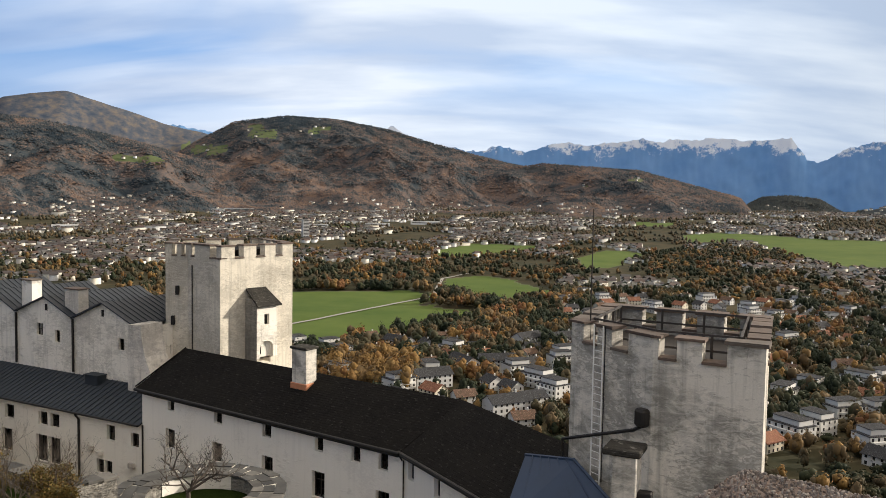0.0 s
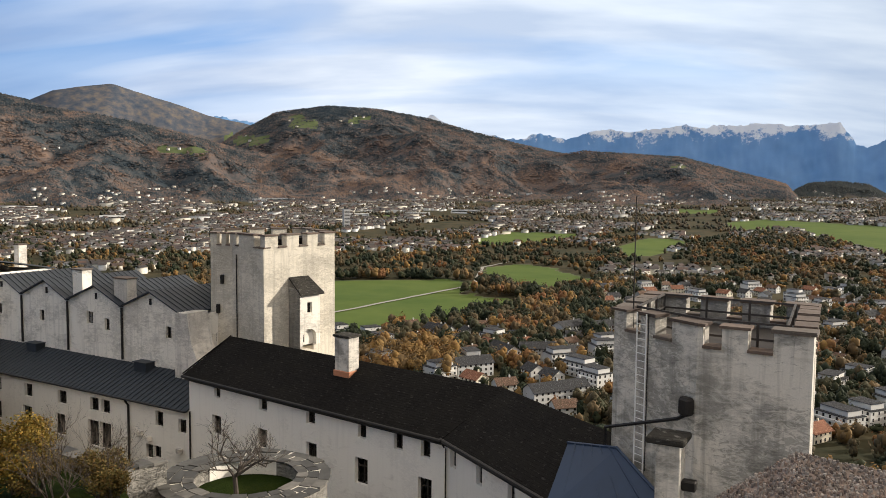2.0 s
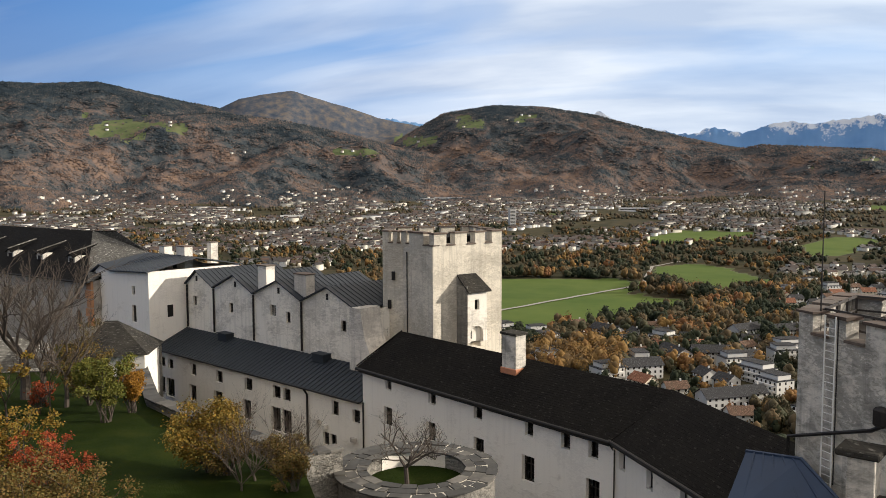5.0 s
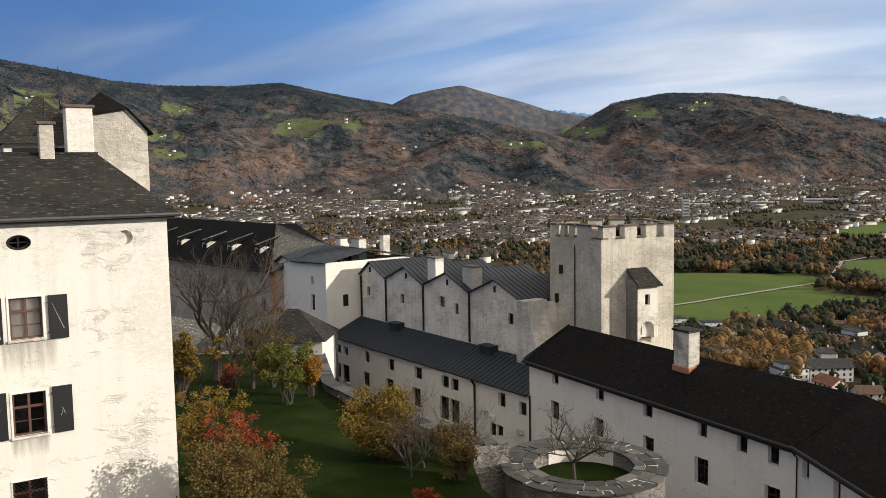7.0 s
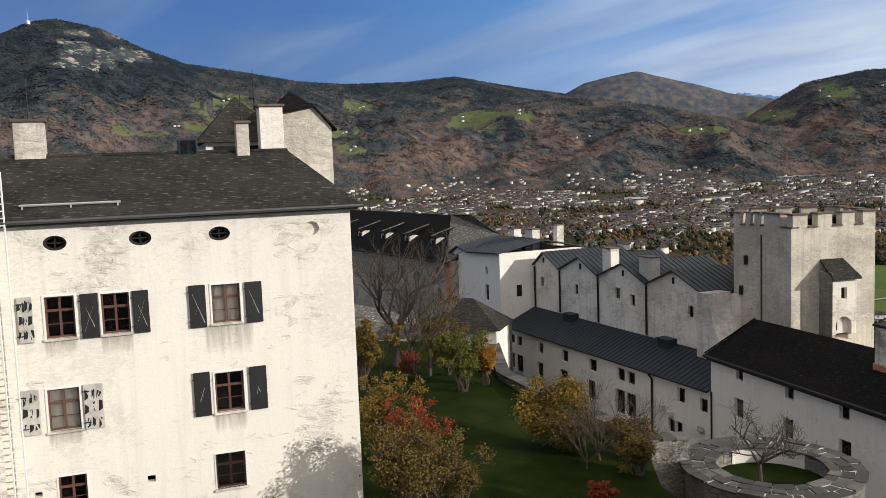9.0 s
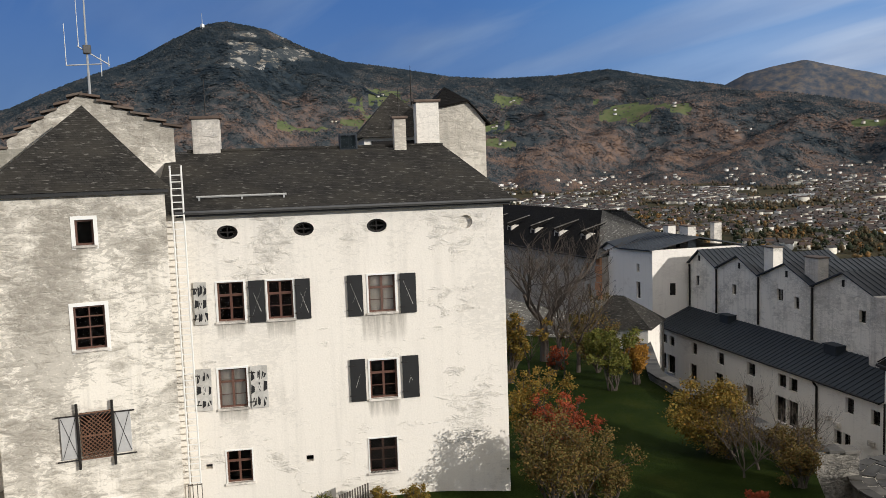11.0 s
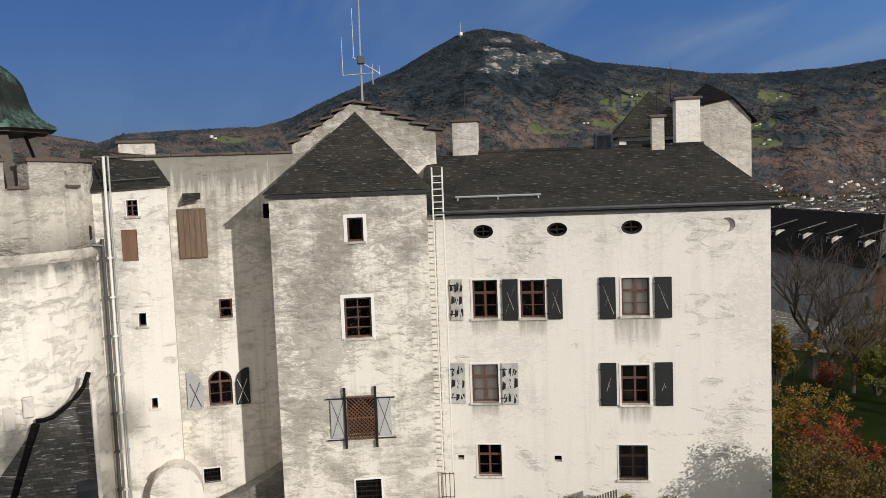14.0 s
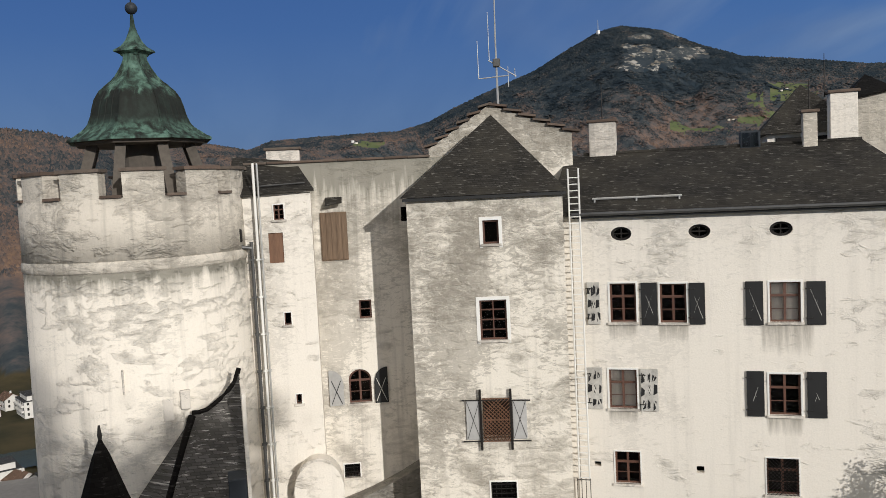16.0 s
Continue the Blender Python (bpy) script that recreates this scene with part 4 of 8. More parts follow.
def town(name, x, y, z, w, d, h, rise, label):
    n = len(x)
    turn = rng.normal(0.75, 0.4, n)
    c, s = np.cos(turn)[:, None], np.sin(turn)[:, None]
    out = []
    for base, fs in ((HOUSE_V, HOUSE_F), (ROOF_V, ROOF_F[:2])):
        v = np.repeat(base[None], n, 0)
        lx, ly = v[..., 0] * w[:, None], v[..., 1] * d[:, None]
        lz = np.where(v[..., 2] < 0.95, v[..., 2] / 0.94 * h[:, None], h[:, None] + rise[:, None]) if base is ROOF_V else v[..., 2] * h[:, None]
        if base is ROOF_V:
            lz = np.where(v[..., 2] < 0.95, h[:, None] - 0.1, lz)
        p = np.stack([lx * c - ly * s + x[:, None], lx * s + ly * c + y[:, None], lz + z[:, None]], -1)
        out.append((p.reshape(-1, 3), (fs[None] + len(base) * np.arange(n)[:, None, None]).reshape(-1, 4)))
    tagged(grid_mesh(name, *out[0], TOWN_WALL), label, "town", kind="stuff")
    tagged(grid_mesh(name + "_roofs", *out[1], TOWN_ROOF), "brown and grey roofs of the far town", "town roofs", kind="stuff")


sa, sr = sample(40000, -32, 60, 950, 4000)
sa, sr = np.concatenate([sa, farm_a]), np.concatenate([sr, farm_r])
farm = np.arange(len(sa)) >= 40000
sx, sy, sz, sw = relief(sa, sr)
m_, k_, l_ = cover_of(sa, sr, sx, sy, sz, sw)
dens = rough(sx * 1.2 + 900, sy * 1.2 - 400)
keep = farm & (sr > 2650) | ~((sr < 1350) & (sa > -8) & (sa < 22)) & ((sw < 0.5) | ((sz < PLAIN + 90) & (rng.random(len(sz)) < 0.10))) & (m_ < 0.5) & (l_ < 0.5) & (dens > np.where(sa > 2, -0.30, 0.10) + np.where(sr < 1500, 0.12, 0))
n_k = keep.sum()
big = (rng.random(n_k) < 0.035) & (sr[keep] > 1750) & (sw[keep] < 0.5)
town("town_houses", sx[keep], sy[keep], sz[keep] - 1, np.where(big, rng.uniform(12, 26, n_k), rng.uniform(4.0, 7.0, n_k)), np.where(big, rng.uniform(7, 12, n_k), rng.uniform(3.5, 5.5, n_k)),
     np.where(big, rng.uniform(7, 13, n_k), rng.uniform(5, 9, n_k)), np.where(big, 0.6, rng.uniform(2.0, 4.0, n_k)), "pale rendered houses of the far town")


# ---- palace with shuttered windows ----
BM_ = pose(-27.985, 17.487, 0, 0, 0, 58)
palace = thing("palace_house", "white lime-plastered palace house with black shutters and grey slate hip roof", "house", BM_)
B_WIN = ((-3.0, -2.01, -5.52, -4.0), (-1.12, -0.15, -5.54, -4.04), (2.79, 3.85, -5.53, -4.04), (-3.14, -2.08, -8.92, -7.37), (2.71, 3.8, -9.02, -7.46),
         (-3.01, -2.05, -11.92, -10.63), (2.56, 3.68, -12.05, -10.65))
B_OVAL = ((-2.89, -2.1, -2.36, -1.82, "o"), (-0.01, 0.78, -2.36, -1.82, "o"), (2.83, 3.63, -2.36, -1.82, "o"))
B_VENT = ((-3.83, -3.56, -11.27, -11.08), (0.05, 0.33, -11.35, -11.09))
bm = bmesh.new()
wall_face(bm, -5.2, 8.35, -14.5, -1.3, B_WIN + B_OVAL + B_VENT + ((6.53, 7.07, -2.36, -1.82, "o"),))
shell(bm, -5.2, 8.35, 0, 10.4, -14.5, -1.3)
part("wall", bm, PALACE, palace)
# pale sheets in windows 2 and 3: curtain, and light mirrored by the panes
for i, h in enumerate(B_WIN):
    window(palace, h, depth=0.14, surround=0.07 if i < 5 else 0.05, curtain=i in (2, 3), frame_mat=RED_FRAME, cols=2, rows=3)
for h in B_OVAL:
    window(palace, h, depth=0.16, cols=2, rows=2, sill=False, frame_mat=IRON)
bm = bmesh.new()
for k in range(9):
    x = 2.56 + 1.12 * k / 8
    for s in (-1, 1):
        a, b = max(2.56, min(3.68, x - s * 0.7)), max(2.56, min(3.68, x + s * 0.7))
        tube(bm, [(a, -0.05, -11.35 - (x - a) * s), (b, -0.05, -11.35 + (b - x) * s)], 0.014, n=4)
part("window_grille", bm, IRON, palace)
B_NICHE = (6.53, 7.07, -2.36, -1.82, "o")
bm = bmesh.new()
bm.faces.new([bm.verts.new((x, 0.17, z)) for x, z in outline(B_NICHE)])
part("blind_round_niche", bm, PALACE, palace, "round plastered recess")
B_SH = ((-3.87, -3.38, -5.58, -3.93, 1), (-1.82, -1.22, -5.61, -3.98, 0), (-0.05, 0.52, -5.59, -4.01, 0), (1.95, 2.56, -5.62, -3.99, 0), (4.04, 4.68, -5.61, -4.02, 0),
        (-4.0, -3.4, -8.94, -7.29, 1), (-1.94, -1.28, -8.97, -7.31, 1), (1.92, 2.53, -9.06, -7.35, 0), (4.01, 4.67, -9.06, -7.35, 0))


def shutter(parent, x0, x1, z0, z1, pale, y=-0.07):
    sh = part("shutter", boxed(x0, x1, y - 0.03, y + 0.03, z0, z1, bev=0.01), FADED if pale else BLACK_PAINT, parent)
    w, h = x1 - x0, z1 - z0
    cx, cz = (x0 + x1) / 2, (z0 + z1) / 2
    if pale:
        bm = bmesh.new()
        for sx in (-1, 1):
            for side_ in (-1, 1):
                for k in range(3):
                    u = 0.16 + 0.32 * k + random.uniform(-0.03, 0.03)
                    px, pz = cx + side_ * w * random.uniform(0.28, 0.40), z0 + h * u
                    a_, b_ = random.uniform(0.05, 0.10), random.uniform(0.10, 0.22)
                    if sx > 0:
                        px, a_ = cx + random.uniform(-0.12, 0.12) * w, random.uniform(0.02, 0.06)
                    yy = y - 0.033 - 0.001 * (sx + 1) - 0.0005 * side_
                    quad(bm, (px - a_, yy, pz - b_), (px + a_ * random.uniform(0.3, 1), yy, pz - b_ * 0.6), (px + a_, yy, pz + b_ * random.uniform(0.3, 1)), (px - a_ * 0.6, yy, pz + b_))
        part("painted_pattern", bm, BLACK_PAINT, sh, "worn black painted pattern")
    bm = bmesh.new()
    for sx in (-1, 1):
        thick = 0.028 if pale else random.choice((0.0, 0.004, 0.010))
        if thick == 0:
            thick = 0.003
        f0, f1 = (0.42, 0.42) if pale else (random.uniform(0.05, 0.42), random.uniform(0.0, 0.4))
        a, b = Vector((cx - sx * w * 0.95 * f0, 0, cz - h * f0)), Vector((cx + sx * w * 0.95 * f1, 0, cz + h * f1))
        o = Vector((-(b - a).z, 0, (b - a).x)).normalized() * thick
        quad(bm, *[(p.x, y - 0.040 - 0.002 * sx, p.z) for p in (a - o, b - o * 0.3, b + o * 0.3, a + o)])
    part("painted_cross", bm, FADED, sh, "faded white painted cross")
    for z in (z0 + 0.25, z1 - 0.25):
        part("hinge", boxed(x0 - 0.05, x0 + 0.2, y - 0.045, y - 0.03, z - 0.02, z + 0.02), IRON, sh)


for sh in B_SH:
    shutter(palace, *sh)
EAVE, RZ = -1.22, 1.15
A_, B_, C_, D_ = (-5.2, -0.35, EAVE), (8.75, -0.35, EAVE), (8.75, 10.7, EAVE), (-5.2, 10.7, EAVE)
R0, R1 = (-5.2, 5.2, RZ), (6.9, 5.2, RZ)
pitched(palace, "roof", SLATE, ((A_, B_, R1, R0), (B_, C_, R1), (C_, D_, R0, R1)), 0.12)
part("gutter", tube(bmesh.new(), [(-4.3, -0.42, EAVE - 0.06), (8.8, -0.42, EAVE - 0.06)], 0.07, n=8), PIPE_GREY, palace)
part("eave_board", boxed(-4.3, 8.6, -0.30, 0.0, EAVE - 0.22, EAVE - 0.13), BLACK_PAINT, palace)
part("ridge_cap", tube(bmesh.new(), [(-4.4, 5.2, RZ + 0.02), (6.9, 5.2, RZ + 0.02)], 0.08, n=6), SLATE, palace)
bm = tube(bmesh.new(), [(-3.6, 0.55, -0.72), (-0.2, 0.55, -0.72)], 0.045, n=6)
for x in (-3.5, -1.9, -0.3):
    box(bm, x - 0.03, x + 0.03, 0.5, 0.75, -0.9, -0.7)
part("snow_guard", bm, STEEL, palace)
chimney(-3.55, 5.4, 0.8, 2.55, 1.15, 0.8, BM_, "pale square chimney with slab cap on the slate ridge", AGED)
chimney(4.9, 5.0, 0.9, 2.35, 0.55, 0.5, BM_, "slim pale chimney on the slate ridge", DUN)
chimney(6.25, 5.6, 0.9, 3.1, 1.05, 0.8, BM_, "bright white chimney at the roof's hip end", WHITE)
for x, y, z0, z1 in ((-3.55, 5.4, 2.6, 4.3), (4.9, 5.0, 2.4, 3.7), (5.6, 5.7, 3.0, 4.8)):
    part("rod", tube(bmesh.new(), [(x, y, z0), (x, y, z1)], 0.028, 0.014, 5), IRON, thing("lightning_rod", "thin dark lightning rod on a chimney cap", "lightning rod", BM_))
sk = thing("roof_dormer", "small dark glazed dormer on the slate ridge", "dormer", BM_)
part("body", boxed(2.2, 3.0, 5.0, 5.8, 0.9, 1.75, bev=0.02), TIN, sk)
part("pane", boxed(2.28, 2.58, 4.97, 5.0, 1.1, 1.68), GLASS, sk)
part("pane", boxed(2.62, 2.92, 4.97, 5.0, 1.1, 1.68), GLASS, sk)
# rear house gable
rear = thing("rear_house", "pale plastered gable of a house behind with dark roof", "house", BM_)
bm = bmesh.new()
poly = [(7.4, -3.0), (10.35, -3.0), (10.35, 2.45), (9.45, 3.6), (7.6, 3.2)]
fr = [bm.verts.new((x, 11.2, z)) for x, z in poly]
bk = [bm.verts.new((x, 16, z)) for x, z in poly]
bm.faces.new(fr)
for i in range(5):
    bm.faces.new((fr[(i + 1) % 5], fr[i], bk[i], bk[(i + 1) % 5]))
part("wall", bm, DUN, rear)
pitched(rear, "roof", SLATE_BLACK, (((9.4, 11.0, 3.65), (10.6, 11.0, 2.4), (10.6, 16, 2.4), (9.4, 16, 3.65)), ((7.3, 11.0, 3.25), (9.4, 11.0, 3.65), (8.6, 13.5, 4.6)), ((7.3, 11, 3.25), (8.6, 13.5, 4.6), (7.3, 16, 3.25))), 0.1)
rear2 = thing("pyramid_roof_turret", "dark slate pyramid roof over a low white turret", "turret", BM_ @ pose(2.1, 0, 0))
part("wall", boxed(1.9, 5.9, 13.2, 17.2, -3, 1.95), WHITE, rear2)
bm = bmesh.new()
apex = bm.verts.new((3.75, 15.2, 4.5))
ring = [bm.verts.new(p) for p in ((1.4, 12.7, 1.9), (6.4, 12.7, 1.9), (6.4, 17.7, 1.9), (1.4, 17.7, 1.9))]
for i in range(4):
    bm.faces.new((ring[i], ring[(i + 1) % 4], apex))
bm.faces.new(ring[::-1])
part("roof", bm, SLATE, rear2)
# dark slab on the wall, drawn for the shadow inside an opening
part("shadowed_opening", boxed(2.3, 5.2, 13.15, 13.2, 0.6, 1.7), ROOM, rear2)

# ladder on the corner between palace and stair tower
lad = thing("wall_ladder", "pale steel caged ladder fixed to the wall corner", "ladder", BM_)
for x in (-4.38, -3.98):
    part("rail", tube(bmesh.new(), [(x, -0.45, -11.7), (x, -0.45, 0.5)], 0.035, n=6), WHITE_PAINT, lad)
for k in range(48):
    part("rung", tube(bmesh.new(), [(-4.38, -0.45, -11.6 + k * 0.25), (-3.98, -0.45, -11.6 + k * 0.25)], 0.026, n=4), WHITE_PAINT, lad)
bm = bmesh.new()
for k in range(4):
    tube(bm, [(-4.45 + k * 0.17, -0.55, -13.6), (-4.45 + k * 0.17, -0.55, -11.6)], 0.02, n=4)
for z in (-13.5, -12.6, -11.65):
    tube(bm, [(-4.45, -0.55, z), (-3.94, -0.55, z)], 0.02, n=4)
part("cage_gate", bm, TIMBER_GREY, lad)

# ---- stair tower ----
MM = facing(71.2, 32.4, 70)
tower = thing("stair_tower", "grey worn plaster stair tower with slate pyramid roof", "tower", MM)
M_WIN = ((-0.18, 0.43, -2.22, -1.31), (-0.44, 0.6, -5.95, -4.39), (-0.51, 0.57, -9.91, -8.23), (-0.31, 0.69, -12.5, -11.58))
bm = bmesh.new()
wall_face(bm, -3.08, 2.9, -14.5, -0.33, M_WIN)
shell(bm, -3.08, 2.9, 0, 6.2, -14.5, -0.33)
part("wall", bm, SHELL, tower)
window(tower, M_WIN[0], depth=0.12, surround=0.13, cols=1, rows=1)
window(tower, M_WIN[1], depth=0.12, surround=0.13, cols=2, rows=4)
window(tower, M_WIN[2], depth=0.2, cols=1, rows=1, frame_mat=IRON)
window(tower, M_WIN[3], depth=0.2, cols=5, rows=5, frame_mat=IRON, surround=0.06, bar=0.04)
bm = bmesh.new()
for s in (-1, 1):
    for k in range(-7, 12):
        lo, hi = max(0.0, -k * 0.15), min(1.68, 1.08 - k * 0.15)
        if hi - lo > 0.1:
            xs = [(-0.51 + k * 0.15 + u) if s > 0 else (0.57 - k * 0.15 - u) for u in (lo, hi)]
            tube(bm, [(xs[0], -0.13 - 0.012 * s, -9.91 + lo), (xs[1], -0.13 - 0.012 * s, -9.91 + hi)], 0.02, n=4)
for z in (-9.91, -9.07, -8.23):
    tube(bm, [(-0.51, -0.13, z), (0.57, -0.13, z)], 0.028, n=4)
part("window_grille", bm, TIMBER, tower, "rust-brown curled iron lattice")
for x in (-0.58, 0.6):
    part("grille_post", tube(bmesh.new(), [(x, -0.16, -10.25), (x, -0.16, -7.85)], 0.05, n=6), IRON, tower)
for x0, x1 in ((-1.15, -0.6), (0.66, 1.2)):
    sh = part("shutter", boxed(x0, x1, -0.1, -0.04, -9.85, -8.3, bev=0.01), GREY_PAINT, tower, "faded grey shutter")
    for k_ in (-1, 1):
        part("shutter_brace", tube(bmesh.new(), [((x0 + x1) / 2 - k_ * 0.24, -0.105, -9.8), ((x0 + x1) / 2 + k_ * 0.24, -0.105, -8.35)], 0.012, n=4), IRON, sh)
part("shutter_bar", tube(bmesh.new(), [(-1.3, -0.12, -8.27), (1.35, -0.12, -8.33)], 0.03, n=5), IRON, tower)
part("shutter_bar", tube(bmesh.new(), [(-1.3, -0.12, -9.9), (1.35, -0.12, -9.92)], 0.03, n=5), IRON, tower)
bm = bmesh.new()
apex = bm.verts.new((0.28, 3.1, 2.95))
ring = [bm.verts.new(p) for p in ((-3.3, -0.28, -0.32), (3.12, -0.28, -0.32), (3.12, 6.4, -0.32), (-3.3, 6.4, -0.32))]
for i in range(4):
    bm.faces.new((ring[i], ring[(i + 1) % 4], apex))
bm.faces.new(ring[::-1])
part("roof", bm, SLATE, tower)
part("eave_board", boxed(-3.2, 3.02, -0.22, 0.0, -0.46, -0.34), BLACK_PAINT, tower)

# gable wall behind the stair tower with tile coping
gab = thing("gable_wall", "weathered plaster gable wall with stepped tile coping", "wall", MM)
GP = ((-2.55, 1.75), (0.2, 3.55), (3.75, 2.15), (3.75, -6.0), (-2.55, -6.0))
bm = bmesh.new()
fr = [bm.verts.new((x, 5.0, z)) for x, z in GP]
bk = [bm.verts.new((x, 5.7, z)) for x, z in GP]
bm.faces.new(fr[::-1])
bm.faces.new(bk)
for i in range(5):
    bm.faces.new((fr[i], fr[(i + 1) % 5], bk[(i + 1) % 5], bk[i]))
part("wall", bm, SHELL, gab)
for (ax, az_), (bx, bz) in (((-2.75, 1.68), (0.2, 3.6)), ((0.2, 3.6), (3.95, 2.12))):
    for k in range(6):
        u, v = k / 6, (k + 1) / 6 + 0.04
        x0, x1 = ax + (bx - ax) * u, ax + (bx - ax) * v
        z0, z1 = az_ + (bz - az_) * u, az_ + (bz - az_) * v
        mid, tilt = (z0 + z1) / 2 + 0.10, (z1 - z0) * 0.18
        part("coping_tile", slab(bmesh.new(), ((x0, 4.8, mid - tilt), (x1, 4.8, mid + tilt), (x1, 5.9, mid + tilt), (x0, 5.9, mid - tilt)), 0.09), COPING, gab)
mast = thing("antenna_mast", "white and grey radio antenna mast on the gable peak", "antenna", MM @ pose(0.35, 0, 0))
part("pole", tube(bmesh.new(), [(0.25, 5.3, 3.5), (0.25, 5.3, 6.4), (0.3, 5.3, 9.5)], 0.055, 0.02, 6), STEEL, mast)
part("clamp", boxed(0.1, 0.42, 5.15, 5.45, 5.2, 5.55, bev=0.03), PIPE_GREY, mast)
for x, z0, z1 in ((-0.55, 4.7, 6.4), (-0.05, 5.5, 7.6), (0.75, 4.3, 5.2), (1.05, 4.7, 5.1)):
    part("aerial", tube(bmesh.new(), [(x, 5.25, z0), (x, 5.25, z1)], 0.02, 0.012, 5), STEEL, mast)
part("cross_arm", tube(bmesh.new(), [(-0.55, 5.25, 4.72), (0.8, 5.25, 4.8)], 0.025, n=5), STEEL, mast)
part("cross_arm", tube(bmesh.new(), [(-0.1, 5.25, 5.5), (1.1, 5.25, 4.75)], 0.025, n=5), STEEL, mast)

# ---- curtain wing left of the stair tower ----
LM = facing(80, 36, 80)
wing = thing("curtain_wing", "tall white and grey plastered wing with parapet and small windows", "wing", LM)
L_WIN = ((-1.53, -0.47, -2.78, -0.81), (-0.13, 0.4, -5.39, -4.59), (-0.75, 0.21, -9.05, -7.58, "a"), (-1.15, -0.48, -12.3, -11.7), (1.87, 2.35, -1.33, -0.71))
bm = bmesh.new()
wall_face(bm, -4.6, 5.0, -14.5, -3.4, L_WIN[1:4])
shell(bm, -4.6, 5.0, 0, 1.2, -14.5, -3.4)
part("wall", bm, WING_TALL, wing)
bm = bmesh.new()
wall_face(bm, -4.6, 5.0, -3.4, 1.35, (L_WIN[0], L_WIN[4]))
shell(bm, -4.6, 5.0, 0, 1.2, -3.4, 1.35)
part("upper_wall", bm, WING_TALL, wing, "greyed weather-stained upper wall")
part("hatch", boxed(-1.56, -0.44, -0.1, -0.03, -2.82, -0.78, bev=0.01), PLANK, wing, "brown weathered plank hatch")
for k in range(5):
    part("plank", boxed(-1.53 + 0.215 * k, -1.53 + 0.215 * k + 0.2, -0.125, -0.1, -2.78, -0.82, bev=0.008), PLANK, wing)
pitched(wing, "hatch_hood", SLATE, (((-1.3, -0.55, -0.45), (-0.6, -0.55, -0.35), (-0.6, 0.0, -0.15), (-1.3, 0.0, -0.15)),), 0.06)
window(wing, L_WIN[1], depth=0.1, cols=1, rows=2)
window(wing, L_WIN[2], depth=0.16, cols=2, rows=3)
window(wing, L_WIN[3], depth=0.12, cols=5, rows=3, frame_mat=IRON, surround=0.05, bar=0.03)
window(wing, L_WIN[4], depth=0.2, cols=1, rows=1, frame_mat=ROOM, sill=False)
for x0, x1, faded in ((-1.6, -0.98, 1), (0.34, 0.92, 0)):
    outer, hinge = (x0, x1) if faded else (x1, x0)
    line = [(hinge, -9.08), (outer, -9.08)]
    line += [(outer + (hinge - outer) * (q / 7), -8.15 + 0.62 * math.sqrt(max(0.0, 1 - (q / 7) ** 2))) for q in range(8)]
    if not faded:
        line = line[::-1]
    bm = bmesh.new()
    fr = [bm.verts.new((x, -0.10, z)) for x, z in line]
    bk = [bm.verts.new((x, -0.05, z)) for x, z in line]
    bm.faces.new(fr)
    bm.faces.new(bk[::-1])
    for q in range(len(line)):
        bm.faces.new((fr[q], bk[q], bk[(q + 1) % len(line)], fr[(q + 1) % len(line)]))
    sh = part("shutter", bm, GREY_PAINT if faded else BLACK_PAINT, wing, "worn grey arched shutter" if faded else "black arched shutter")
    bm = bmesh.new()
    for q in (-1, 1):
        tube(bm, [((x0 + x1) / 2 - q * 0.22, -0.105, -9.0), ((x0 + x1) / 2 + q * 0.2, -0.105, -8.0)], 0.02, n=4)
    part("painted_cross", bm, BLACK_PAINT if faded else FADED, sh)
for k in range(8):
    part("coping_tile", boxed(-4.6 + 0.98 * k, -4.6 + 0.98 * (k + 1) - 0.02, -0.12, 1.3, 1.35, 1.45, bev=0.02), COPING, wing)
chimney(-3.0, 0.8, 1.3, 1.95, 1.4, 0.5, LM, "low pale chimney block on the parapet", AGED)

YM = facing(85, 34.6, 82)
bay = thing("corner_bay", "narrow white plastered bay with small lean-to slate roof", "bay", YM)
Y_WIN = ((-0.57, 0.01, -2.68, -1.46), (-0.3, 0.1, -0.94, -0.33), (-0.13, 0.14, -5.23, -4.72), (0.14, 0.36, -8.51, -8.11))
bm = bmesh.new()
wall_face(bm, -1.9, 1.2, -14.5, 0.12, Y_WIN)
shell(bm, -1.9, 1.2, 0, 2.0, -14.5, 0.12)
part("wall", bm, WHITE, bay)
part("hatch", boxed(-0.57, 0.01, 0.08, 0.14, -2.68, -1.46), TIMBER, bay, "brown plank hatch")
for h in Y_WIN[1:]:
    window(bay, h, depth=0.12, cols=2 if h[3] > -1 else 1, rows=3 if h[3] > -1 else 1, bar=0.04, surround=0.04)
pitched(bay, "roof", SLATE, (((-2.0, -0.2, 0.1), (1.35, -0.2, 0.25), (0.6, 1.9, 1.45), (-2.0, 1.9, 1.75)),), 0.1)
part("snow_guard", tube(bmesh.new(), [(-1.2, 0.05, 0.42), (1.0, 0.05, 0.5)], 0.035, n=5), PIPE_GREY, bay)
